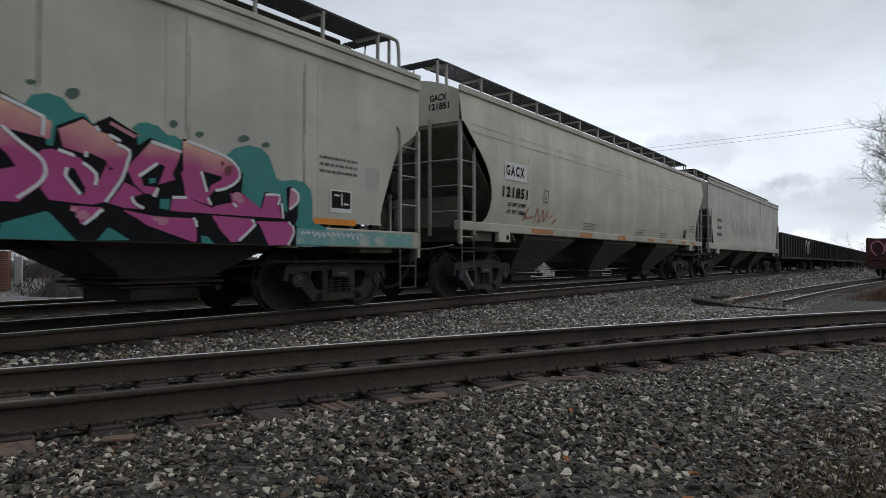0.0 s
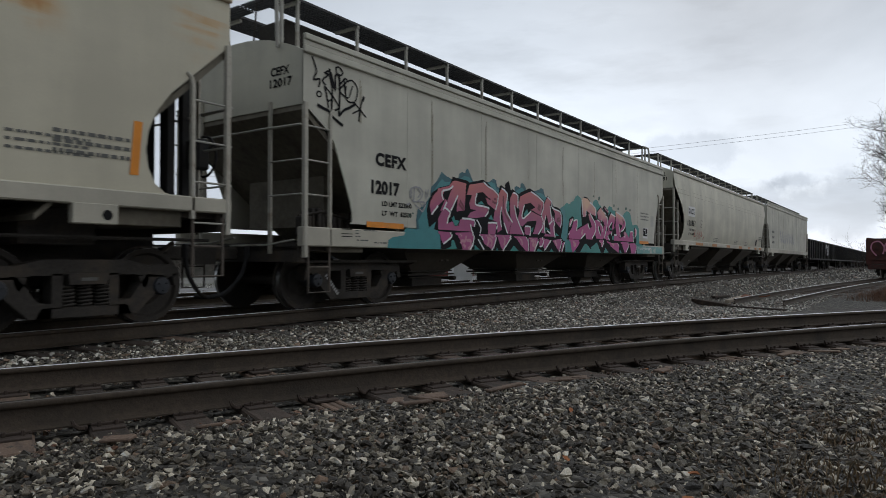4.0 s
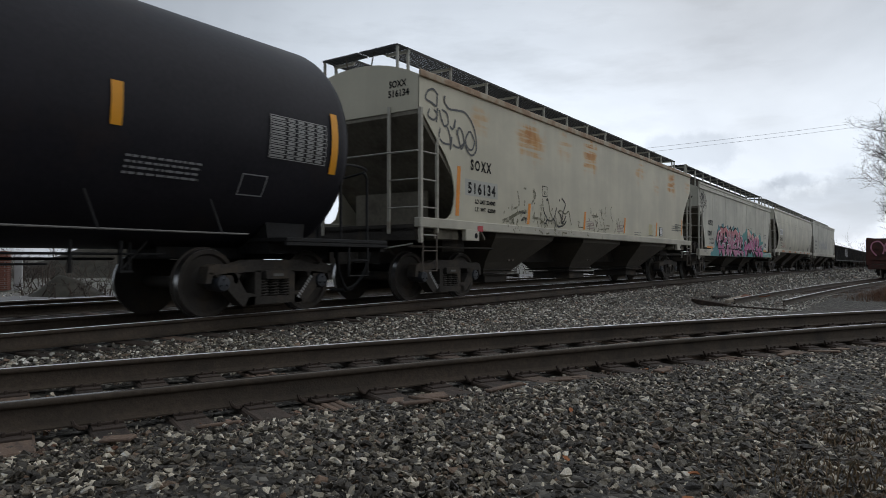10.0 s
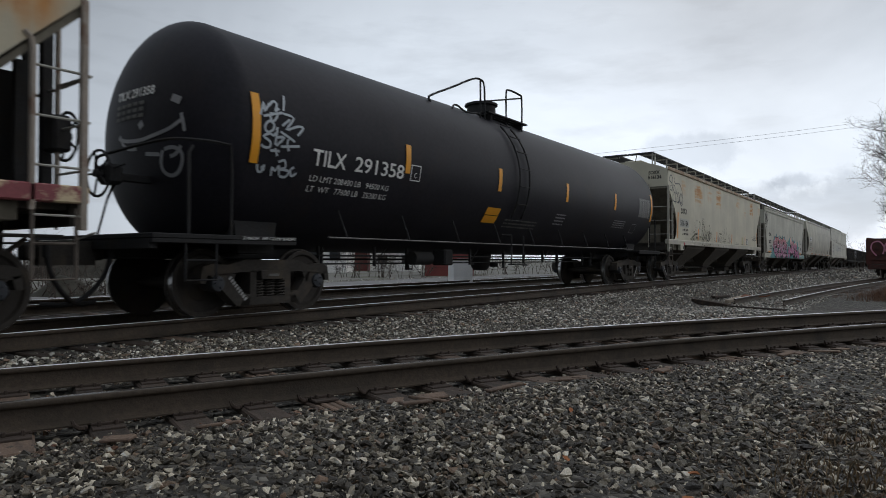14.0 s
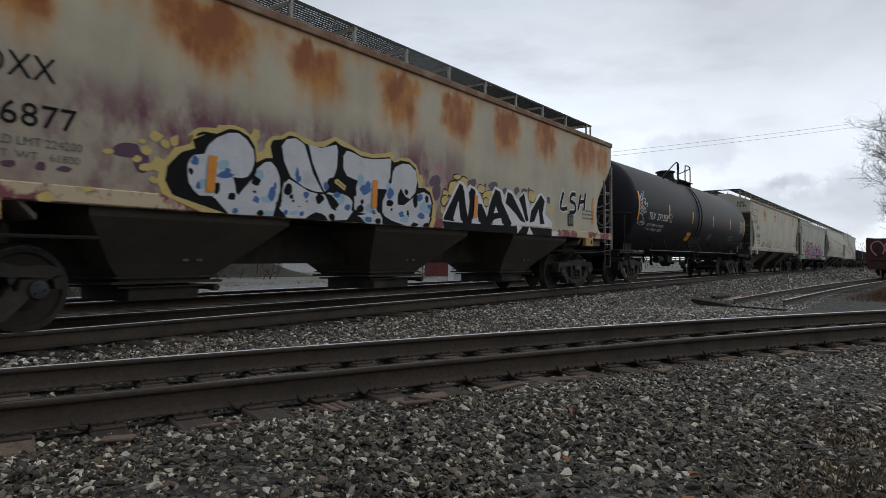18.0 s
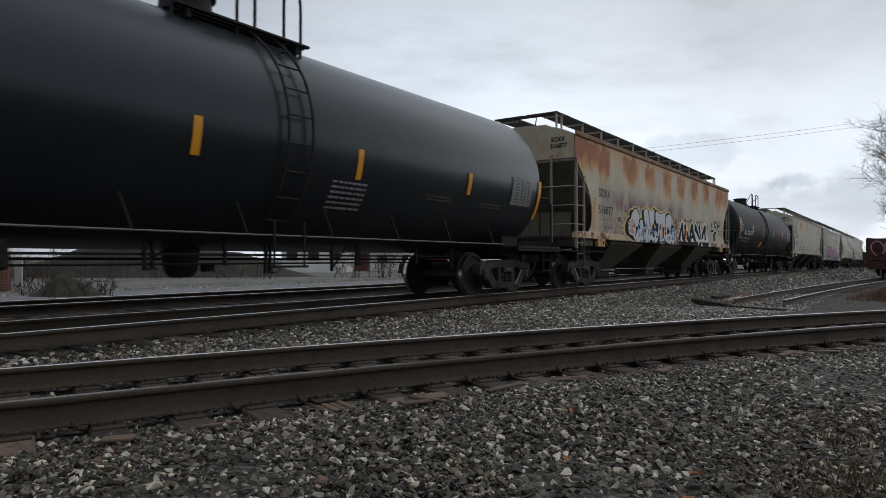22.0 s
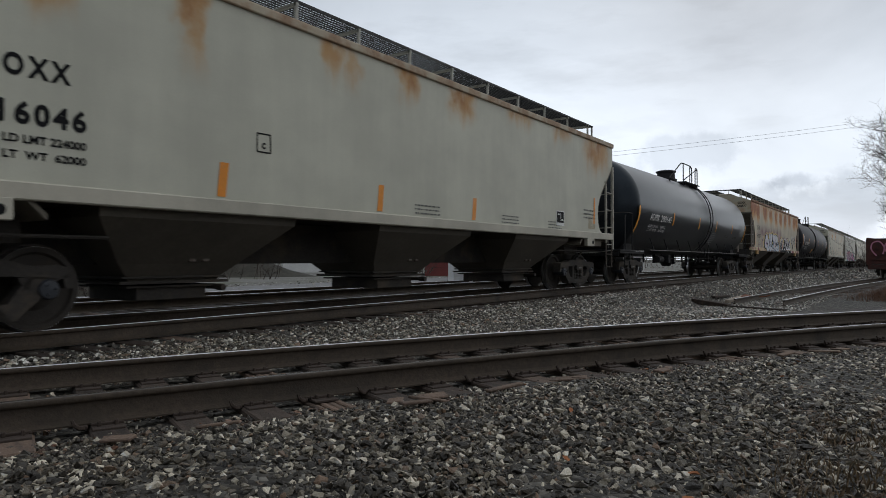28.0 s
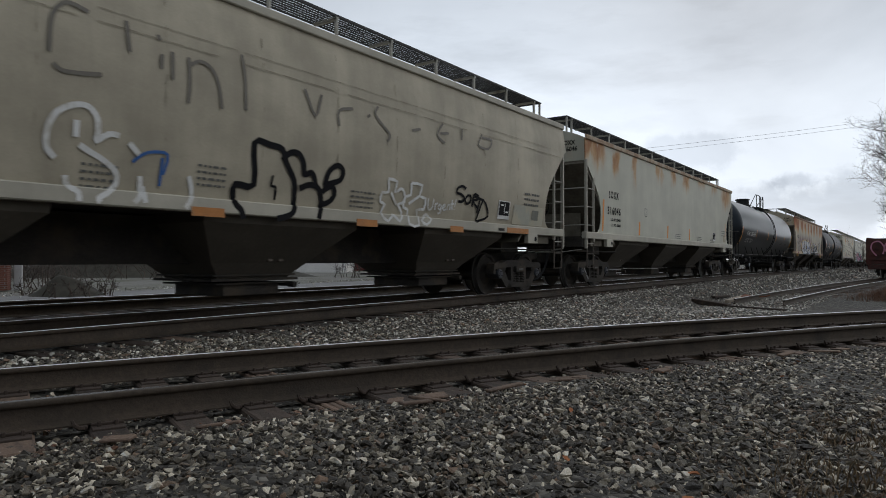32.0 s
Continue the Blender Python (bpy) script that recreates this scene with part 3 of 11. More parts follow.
def hopper(X, L, style, paint_mat, sill_mat, eave_mat, dark_mat, label, group="covered hoppers of the train", seed=0, low=1.34, sill=1.52, eave=4.02, bays=3, brake=1,
           ribs=0, end_mat=None, zb=4.66, post_mat=None, pad_mat=None, bulge=False):
    post_mat = post_mat or POST
    foot = min(low, 1.23)
    rng = random.Random(seed)
    car = thing("covered_hopper", label, "hopper car", group, at=pose(X, TRACK_Y, 0))
    MOVERS.append((car, X))
    W = 1.5
    edge = arch_edge(style)
    end_mat = end_mat or paint_mat
    border = edge[0][1]
    # side sheets with arched ends
    outline = [(x, z) for x, z in edge] + [(L - x, z) for x, z in reversed(edge)] + [(L, eave), (0.0, eave)]
    for s in (-1, 1):
        y0, y1 = sorted((s * W, s * (W - 0.025)))
        if bulge:
            part("side_sheet", barrel_sheet(edge, L, eave, s * (W - 0.006)), paint_mat, car, "gently bulging side sheet", smooth=60)
        else:
            part("side_sheet", M().slab(outline, y0, y1), paint_mat, car)
    # seams or ribs on the side sheets
    if ribs:
        n = ribs
        for k in range(1, n):
            x = L * k / n
            lo = sill + 0.02 if 1.15 < x < L - 1.15 else 2.7
            m = M().box(x - 0.018, x + 0.018, -W - 0.004, -W + 0.004, lo, eave - 0.02, 0.0)
            part("side_seam", m, paint_mat, car)
    # top end sheets, slope sheets
    roof_pts = [(W * math.sin(a) / math.sin(0.62), eave + 0.36 * (math.cos(a) - math.cos(0.62)) / (1 - math.cos(0.62))) for a in [0.62 * (k / 6.0) for k in range(6, -7, -1)]]
    for x, d in ((0.0, 1), (L, -1)):
        a, b = sorted((x, x + d * 0.03))
        part("end_sheet", M().bar([(-W + 0.002, border), (W - 0.002, border)] + [(-y, z) for y, z in reversed(roof_pts)], a, b), end_mat, car)
        m = M().slab([(x + d * 0.02, border + 0.01), (x + d * 2.25, 1.22), (x + d * 2.25, 1.16), (x, border - 0.08)], -W + 0.03, W - 0.03)
        m.slab([(x + d * 1.0, 2.1), (x + d * 1.08, 2.1), (x + d * 1.08, 1.3), (x + d * 1.0, 1.3)], -0.9, 0.9)
        part("slope_sheet", m, dark_mat, car, "dark grimy slope sheet")
        # end sill and platform
        m = M().box(min(x, x + d * 1.3), max(x, x + d * 1.3), -W + 0.14, W - 0.14, low - 0.06, low + 0.0)
        m.box(min(x, x + d * 0.12), max(x, x + d * 0.12), -W + 0.1, W - 0.1, low - 0.22, low + 0.06)
        part("end_platform", m, UNDER, car)
        # bolster behind the truck, added plate blocking the sky there, pipes along the sill
        m = M().box(min(x + d * 0.60, x + d * 1.38), max(x + d * 0.60, x + d * 1.38), -1.40, 1.40, foot - 0.08, low + 0.01, 0.01)
        part("body_bolster", m, dark_mat, car)
        part("bolster_web", M().box(*sorted((x + d * 1.40, x + d * 2.20)), -1.0, 1.0, 0.93, low - 0.02, 0.01), UNDER, car)
        m = M().tube([(x + d * 0.08, -1.20, foot - 0.22), (x + d * 3.0, -1.20, foot - 0.22), (x + d * 3.3, -0.7, foot - 0.3)], 0.022, 6)
        m.tube([(x + d * 0.2, -0.62, 1.0), (x + d * 0.55, -0.62, 0.72), (x + d * 2.6, -0.62, 0.70)], 0.03, 6)
        part("brake_pipe", m, UNDER, car, smooth=50)
        coupler(car, x, -d)
    # roof
    part("roof", M().bar(roof_pts + [(-W, eave - 0.03), (W, eave - 0.03)], 0.012, L - 0.012), end_mat, car, smooth=30)
    for s in (-1, 1):
        m = M()
        y0, y1 = sorted((s * (W + 0.045), s * (W - 0.01)))
        m.box(-0.01, L + 0.01, y0, y1, eave - 0.03, eave + 0.095 if style != "angled" else eave + 0.075, 0.014)
        if style == "angled":
            m.box(0, L, *sorted((s * (W + 0.025), s * (W - 0.01))), eave + 0.075, eave + 0.155, 0.01)
            m.box(0, L, *sorted((s * (W + 0.055), s * (W - 0.01))), eave + 0.155, eave + 0.24, 0.01)
        part("eave_rail", m, eave_mat, car)
        # side sill
        m = M()
        y0, y1 = sorted((s * (W + 0.035), s * (W - 0.10)))
        m.box(-0.02, L + 0.02, y0, y1, low, sill, 0.015)
        part("side_sill", m, sill_mat, car)
    # angled roofs: taller, dark trough; the shadow under the boards is in its colour
    part("hatch_trough", M().box(0.7, L - 0.7, -0.33, 0.33, eave + 0.33, eave + 0.50 if style != "angled" else zb - 0.05, 0.03), end_mat if style != "angled" else UNDER, car)
    # running boards of bar grating
    for s in (-1, 1):
        m = M()
        for k in range(9):
            y = s * (0.36 + 0.073 * k)
            m.box(0.36, L - 0.36, y - 0.006, y + 0.006, zb + (0.0 if k in (0, 8) or style == "angled" else 0.014), zb + 0.035)
        x = 0.40
        while x < L - 0.38:
            m.box(x - 0.004, x + 0.004, min(s * 0.36, s * 0.95), max(s * 0.36, s * 0.95), zb + (0.004 if style == "angled" else 0.016), zb + 0.032)
            x += 0.062
        part("running_board", m, STEEL_GREY, car, "dark steel bar grating")
        for xa, xb, xp in ((0.08, 0.355, 0.11), (L - 0.355, L - 0.08, L - 0.11)):
            m = M()
            for k in range(5):
                x = xa + (xb - xa) * k / 4
                m.box(x - 0.006, x + 0.006, min(s * 0.02, s * 0.95), max(s * 0.02, s * 0.95), zb, zb + 0.034)
            for k in range(14):
                y = s * (0.03 + 0.07 * k)
                m.box(xa, xb, y - 0.004, y + 0.004, zb + 0.016, zb + 0.032)
            part("crosswalk", m, STEEL_GREY, car, "dark steel grating across the end")
            part("board_bracket", M().box(xp - 0.022, xp + 0.022, min(s * 0.90, s * 0.94), max(s * 0.90, s * 0.94), eave + 0.18, zb), BEIGE_STEEL, car)
            part("board_bracket", M().tube([(xp, s * 0.36, zb), (xp, s * 0.28, eave + 0.30)], 0.014, 5), UNDER, car)
        n = max(8, round(L / 1.42))
        for k in range(n + 1):
            x = 0.42 + (L - 0.84) * k / n
            m = M().box(x - 0.025, x + 0.025, min(s * 0.42, s * 0.95), max(s * 0.42, s * 0.95), zb - 0.045, zb, 0.0)
            m.box(x - 0.025, x + 0.025, min(s * 0.90, s * 0.94), max(s * 0.90, s * 0.94), eave + 0.2, zb)
            part("board_bracket", m, BEIGE_STEEL, car)
    # hopper bays
    centre = [L / 2 + (k - (bays - 1) / 2) * (L - 8.4) / max(bays - 1, 1) for k in range(bays)]
    half = (L - 8.4) / max(bays - 1, 1) / 2
    for c in centre:
        m = M()
        top, bot = low + 0.10, 0.47
        rings = []
        if style == "angled":
            levels = ((top, half - 0.45, W - 0.08), (0.90, 1.24, 0.98), (0.50, 0.55, 0.62), (bot, 0.55, 0.60))
        else:
            levels = ((top, 1.40, W - 0.08), (1.24, 1.38, W - 0.13), (0.72, 0.86, 0.80), (0.54, 0.66, 0.64), (bot, 0.62, 0.60))
        for z, hx, hy in levels:
            rings.append([(c - hx, -hy, z), (c + hx, -hy, z), (c + hx, hy, z), (c - hx, hy, z)])
        n = len(rings)
        v = [p for r in rings for p in r]
        f = [(i * 4 + k, i * 4 + (k + 1) % 4, i * 4 + 4 + (k + 1) % 4, i * 4 + 4 + k) for i in range(n - 1) for k in range(4)] + [(0, 3, 2, 1), tuple(range(4 * n - 4, 4 * n))]
        m.add(v, f)
        bay = part("hopper_bay", m, HOPPER_DARK, car, "dark grey-brown discharge bay")
        g = M().box(c - 0.78, c + 0.78, -0.70, 0.70, 0.465, 0.50).box(c - 0.74, c + 0.74, -0.68, 0.68, 0.535, 0.56)
        g.box(c - 0.50, c + 0.50, -0.58, 0.58, 0.25, 0.42, 0.01).box(c - 0.66, c + 0.66, -0.64, 0.64, 0.415, 0.44)
        part("outlet_gate", g, UNDER, bay)
        part("gate_capstan", M().lathe([(-0.86, 0.045), (-0.72, 0.045), (-0.70, 0.03), (0.86, 0.03)], 8, "y", (c + 0.58, 0, 0.40)), UNDER, bay, smooth=40)
        for dx in (0.10, 0.30):
            part("bay_latch", M().box(c + dx - 0.05, c + dx + 0.05, -0.87, -0.80, 0.74, 0.80, 0.01), STEP_STEEL, bay, "small worn steel latch")
    part("centre_sill", M().box(0.3, L - 0.3, -0.32, 0.32, 0.885 if style == "angled" else 0.71, low), UNDER, car)
    m = M().box(1.9, L - 1.9, -W + 0.30, W - 0.30, low + 0.03, low + 0.15)
    part("floor_plate", m, UNDER, car)
    # corner posts, ladders, grabs
    rungs = (2.68, 2.19, 1.70, 1.21)
    for x, d, near in ((0.0, 1, True), (L, -1, False)):
        for s in (-1, 1):
            y = s * (W + 0.005)
            p = M().box(min(x, x + d * 0.07), max(x, x + d * 0.07), y - 0.035, y + 0.035, foot - 0.16, border + (0.03 if s < 0 else 0.30), 0.008)
            part("corner_post", p, post_mat, car)
            lad = M().box(min(x + d * 0.50, x + d * 0.55), max(x + d * 0.50, x + d * 0.55), y - 0.03, y + 0.03, foot + 0.02, 2.86, 0.008)
            lad.tube([(x + d * 0.525, y, 2.84), (x + d * 0.545, y, 2.93), (x + d * 0.60, y * 0.995, 2.99)], 0.03, 6)
            ladder = part("side_ladder", lad, post_mat, car)
            for z in rungs:
                part("rung", M().tube([(x + d * 0.04, y, z), (x + d * 0.53, y, z)], 0.014, 6), BEIGE_STEEL, ladder)
            stirrup = part("sill_step", M().tube([(x + d * 0.52, y, foot + 0.06), (x + d * 0.52, y, foot - 0.66), (x + d * 0.10, y, foot - 0.66), (x + d * 0.10, y, foot + 0.06)], 0.020, 6), STEP_STEEL, car, "soot-darkened sill step")
            part("rung", M().tube([(x + d * 0.11, y, foot - 0.30), (x + d * 0.51, y, foot - 0.30)], 0.016, 6), STEP_STEEL, stirrup)
            lad = M().box(min(x - d * 0.035, x), max(x - d * 0.035, x), *sorted((s * 0.80, s * 0.86)), low - 0.1, border + (0.10 if s < 0 else 0.36))
            ladder = part("end_ladder", lad, post_mat, car)
            for z in ((3.17, border + 0.26) if s > 0 else ()) + rungs[:3]:
                part("rung", M().tube([(x - d * 0.03, s * 0.83, z), (x - d * 0.03, s * 1.5, z)], 0.014, 6), BEIGE_STEEL, ladder)
        part("end_handrail", M().tube([(x - d * 0.04, -1.5, 2.68), (x - d * 0.09, -0.83, 2.68), (x - d * 0.09, 0.83, 2.68), (x - d * 0.04, 1.5, 2.68)], 0.016, 6), BEIGE_STEEL, car)
        part("uncoupling_lever", M().tube([(x - d * 0.12, -1.45, 1.05), (x - d * 0.16, -0.9, 0.98), (x - d * 0.16, -0.1, 0.98)], 0.014, 5), BEIGE_STEEL, car)
    # jacking pads
    for x in () if low < 1.0 else (1.68, L - 1.68):
        m = M().box(x - 0.24, x + 0.24, -W - 0.04, -W + 0.06, low - 0.20, low + 0.02, 0.01)
        part("jacking_pad", m, pad_mat or sill_mat, car)
        part("pad_hole", M().lathe([(-W - 0.044, 0.055), (-W - 0.041, 0.055)], 14, "y", (x + 0.12, 0, low - 0.10)), INK, car)
    xb = L + 0.13 if brake > 0 else -0.13
    if brake:
        brake_wheel(car, xb, -0.79, 2.14, BLACK, 0.27)
        m = M().box(min(xb, xb - brake * 0.2), max(xb, xb - brake * 0.2), -0.94, -0.66, 1.95, 2.35, 0.03)
        m.tube([(xb - brake * 0.1, -0.79, 1.95), (xb - brake * 0.1, -0.79, 1.1)], 0.02, 5)
        for y in (-0.44, 0.0):
            m.box(min(xb, xb - brake * 0.12), max(xb, xb - brake * 0.12), y - 0.05, y + 0.05, low, 3.42, 0.01)
        part("hand_brake_box", m, BLACK, car)
        m = M().lathe([(xb - brake * 0.9, 0.16), (xb - brake * 0.25, 0.16)], 14, "x", (0, 0.5, 1.75))
        part("brake_cylinder", m, BLACK, car, smooth=40)
        part("air_reservoir", M().lathe([(xb - brake * 0.75, 0.14), (xb - brake * 0.2, 0.14)], 12, "x", (0, -0.05, 1.5)), BLACK, car, smooth=40)
        part("end_stanchion", M().box(*sorted((xb - brake * 0.3, xb - brake * 0.1)), 0.2, 0.28, low, 3.0), BLACK, car)
        part("end_stanchion", M().box(*sorted((xb - brake * 0.5, xb - brake * 0.4)), -0.75, -0.66, low, 2.9), BLACK, car)
    add_truck(car, 1.55, -1 if seed % 2 else 0)
    add_truck(car, L - 1.55)
    return car


def reflectors(car, y, xs, z0, z1, mat, w=0.09, lean=0.045):
    for x in xs:
        part("reflector", M().add([(x - w / 2, y, z0), (x + w / 2, y, z0), (x + w / 2 + lean, y, z1), (x - w / 2 + lean, y, z1)], [(0, 1, 2, 3)]), mat, car, "faded orange reflective strip")


def data_panel(car, x, z, y, mat=None):
    part("data_plate", M().box(x, x + 0.34, y - 0.004, y, z, z + 0.30), INK, car, "black stencilled data plate")
    m = M()
    for a, b, c, d in ((0.03, 0.31, 0.255, 0.28), (0.04, 0.15, 0.06, 0.24), (0.19, 0.30, 0.06, 0.24), (0.03, 0.31, 0.02, 0.04)):
        m.box(x + a, x + b, y - 0.008, y - 0.005, z + c, z + d)
    part("data_print", m, GREY_INK if mat is None else mat, car)


YS = -1.5 - 0.006


def framed_plate(car, x0, x1, z0, z1):
    """A black data plate in a white frame, with a white bar and a line of print on it."""
    w, h = x1 - x0, z1 - z0
    part("data_plate", M().box(x0, x1, YS - 0.004, YS, z0, z1), WHITE, car, "white-framed black data plate")
    part("plate_field", M().box(x0 + 0.03, x1 - 0.03, YS - 0.007, YS - 0.0045, z0 + 0.2 * h, z1 - 0.02), INK, car)
    for a, b, c, d in ((0.50, 0.55, 0.32, 0.86), (0.18, 0.42, 0.72, 0.80), (0.62, 0.85, 0.36, 0.44)):
        part("plate_print", M().box(x0 + a * w, x0 + b * w, YS - 0.009, YS - 0.0075, z0 + c * h, z0 + d * h), WHITE, car)


# ---------------------------------------------------------------- tank cars
TANK_R, TANK_Z = 1.61, 2.52
RAIL_PIPE = material("worn_pipe_steel", (0.16, 0.155, 0.145), 0.6, 0.0, 0.3, 4.0)


def on_tank(me, lift=0.010):
    """Bends a mesh laid out flat (x along the car, z as height) round the near side of the tank shell."""
    bm = bmesh.new()
    bm.from_mesh(me)
    for step in range(2):
        long = [e for e in bm.edges if abs(e.verts[0].co.z - e.verts[1].co.z) > 0.10]
        if not long:
            break
        bmesh.ops.subdivide_edges(bm, edges=long, cuts=3)
    for v in bm.verts:
        r = TANK_R + lift + 0.012
        dz = max(-r * 0.97, min(r * 0.97, v.co.z - TANK_Z))
        v.co.y = -math.sqrt(r * r - dz * dz)
    bm.to_mesh(me)
    bm.free()
    return me


def tank_paint(name, mat, parent, m, lift=0.010, label=""):
    me = m if isinstance(m, bpy.types.Mesh) else m.mesh(name, mat)
    return part(name, on_tank(me, lift), mat, parent, label)


def tank_letters(words, x, z, w, h, mat, parent, bold=0.0):
    return tank_paint("lettering", mat, parent, fit_width(text_mesh(words, h, mat, "lettering", 1.0, bold), x, z, w, h, 0.0), 0.012)


def tank_car(X, L, shell_mat, label, platform="round", seed=1, inset=0.45, far=0.0, brake=0):
    rng = random.Random(seed)
    car = thing("tank_car", label, "tank car", "tank cars of the train", at=pose(X, TRACK_Y, 0))
    MOVERS.append((car, X))
    h = 0.66
    prof = [(inset + h * (1 - math.cos(a)), TANK_R * math.sin(a) + 1e-4) for a in [math.pi / 2 * k / 12 for k in range(13)]]
    prof += [(L * 0.5, TANK_R + 0.012)] + [(L + far - x, r) for x, r in reversed(prof)]
    part("shell", M().lathe(prof, 72, "x", (0, 0, TANK_Z)), shell_mat, car, smooth=40)
    for x in (L * 0.545, L * 0.60):
        part("shell_seam", M().lathe([(x - 0.02, TANK_R + 0.002), (x - 0.012, TANK_R + 0.006), (x + 0.012, TANK_R + 0.006), (x + 0.02, TANK_R + 0.002)], 60, "x", (0, 0, TANK_Z)), shell_mat, car, smooth=40)
    # stub sills, saddles, end platforms
    for x, d in ((0.0, 1), (L, -1)):
        m = M().box(min(x, x + d * 3.2), max(x, x + d * 3.2), -0.34, 0.34, 0.78, 1.08, 0.02)
        part("stub_sill", m, BLACK, car)
        m = M()
        m.slab([(x + d * 1.3, 0.86), (x + d * 1.9, 0.86), (x + d * 2.0, 1.5), (x + d * 1.2, 1.5)], -1.05, 1.05)
        part("saddle", m, BLACK, car)
        lo, hi = sorted((x - d * 0.2, x + d * 1.96))
        m = M().box(lo, hi, -1.48, 1.48, 1.02, 1.08, 0.01)
        part("end_platform", m, BLACK, car)
        part("end_beam", M().box(min(x - d * 0.195, x - d * 0.1), max(x - d * 0.195, x - d * 0.1), -1.41, 1.41, 0.90, 1.017), BLACK, car)
        for s in (-1, 1):
            part("platform_channel", M().box(lo, hi, *sorted((s * 1.476, s * 1.42)), 0.965, 1.018, 0.008), BLACK, car)
        if d > 0:
            part("stencil", fit_width(text_mesh("2 INCH   HF COMP SHOES", 0.05, WHITE, "stencil"), min(x + d * 1.05, x + d * 1.93), 1.030, 0.88, 0.038, -1.488), WHITE, car, "small white stencilled line")
        # end rail of bent pipe with its posts
        m = M()
        m.tube(smooth3([(x - d * 0.08, 0.0, 1.90), (x - d * 0.08, -0.02, 2.05), (x - d * 0.06, -0.20, 2.10), (x + d * 0.06, -1.15, 2.19), (x + d * 0.30, -1.40, 2.22), (x + d * 0.78, -1.46, 2.22), (x + d * 0.88, -1.46, 2.10), (x + d * 0.88, -1.46, 1.08)], 4), 0.020, 6)
        m.tube([(x + d * 0.28, -1.45, 1.08), (x + d * 0.28, -1.45, 2.06), (x + d * 0.34, -1.44, 2.14)], 0.022, 6)
        if not (brake < 0 < d):
            m.tube([(x - d * 0.08, 0.0, 1.08), (x - d * 0.08, 0.0, 1.80), (x - d * 0.08, 0.0, 1.92)], [0.045, 0.045, 0.025], 8)
        m.tube([(x - d * 0.08, -0.02, 1.98), (x - d * 0.04, -0.10, 1.88), (x + d * 0.02, -0.5, 1.96)], 0.014, 5)
        part("end_rail", m, BLACK, car, smooth=50)
        st = M().tube([(x + d * 0.25, -1.44, 1.02), (x + d * 0.25, -1.44, 0.52), (x + d * 0.68, -1.44, 0.52), (x + d * 0.68, -1.44, 1.02)], 0.018, 6)
        st.tube([(x + d * 0.25, -1.44, 0.76), (x + d * 0.68, -1.44, 0.76)], 0.014, 6)
        part("side_step", st, BLACK, car)
        coupler(car, x, -d)
        add_truck(car, x + d * 1.83, (-1 if platform == "round" else 1) if d > 0 else 1)
    if brake:
        x = L if brake > 0 else 0.0
        brake_wheel(car, x + brake * (0.06 if brake > 0 else 0.15), -0.19, 1.94 if brake > 0 else 1.85, BLACK, 0.29)
        if brake > 0:
            m = M().box(x - 0.20, x - 0.02, -0.32, -0.02, 1.72, 2.14, 0.03)
            m.box(x - 0.13, x - 0.03, 0.02, 0.12, 1.08, 2.45, 0.01)
            m.box(x - 0.13, x - 0.03, -0.30, -0.20, 1.08, 1.75, 0.01)
            m.tube([(x - 0.08, 0.07, 2.4), (x - 0.08, 0.07, 2.64), (x - 0.3, 0.1, 2.40)], 0.018, 5)
            m.tube([(x - 0.08, -0.17, 1.75), (x - 0.08, -0.17, 1.0)], 0.018, 5)
        else:
            # a gear case on a bracket from the tank head, stayed down to the deck
            m = M().box(x - 0.10, x + 0.12, -0.31, -0.06, 1.72, 1.98, 0.04).box(x + 0.10, x + 0.56, -0.24, -0.12, 1.78, 1.88, 0.01)
            m.tube([(x + 0.06, -0.18, 1.74), (x - 0.02, -0.16, 1.52), (x - 0.12, -0.12, 1.06)], [0.022, 0.014, 0.014], 6)
        part("hand_brake_stand", m, BLACK, car)
    # side rail along the belly with its stays
    zr = 1.10
    part("side_rail", M().tube([(2.6, -1.46, zr), (L - 2.6, -1.46, zr)], 0.013, 6), RAIL_PIPE, car, "worn pale steel rail")
    for k in range(9):
        x = 3.0 + (L - 6.0) * k / 8
        part("rail_stay", M().tube([(x, -1.46, zr), (x - 0.10, -1.36, zr + 0.42)], 0.016, 5), BLACK, car)
    # brake rods and hangers under the belly
    m = M()
    m.tube([(3.2, -0.55, 0.84), (L - 3.2, -0.55, 0.84)], 0.018, 6).tube([(3.4, -0.45, 0.70), (L - 4.6, -0.45, 0.72)], 0.016, 6)
    m.tube([(3.4, 0.35, 0.78), (L - 3.4, 0.35, 0.78)], 0.022, 6)
    for k in range(11):
        x = 3.6 + (L - 7.2) * k / 10 + rng.uniform(-0.35, 0.35)
        low_z = rng.uniform(0.56, 0.70)
        m.box(x - 0.018, x + 0.018, -0.60, -0.55, low_z, 1.0)
        if k % 2 == 0:
            m.box(x + 0.15, x + 0.185, -0.50, -0.45, low_z, 1.0).box(x, x + 0.17, -0.58, -0.54, low_z, low_z + 0.03)
        if k % 3 == 1:
            m.tube([(x, -0.57, low_z + 0.02), (x + 0.35, -0.57, 1.0)], 0.014, 5)
    part("brake_rigging", m, BLACK, car)
    m = M().lathe([(L * 0.30, 0.13), (L * 0.30 + 0.55, 0.13)], 14, "x", (0, -0.75, 0.80))
    part("brake_cylinder", m, BLACK, car, smooth=40)
    part("control_valve", M().box(L * 0.345, L * 0.345 + 0.3, -0.95, -0.62, 0.66, 0.98, 0.03), BLACK, car)
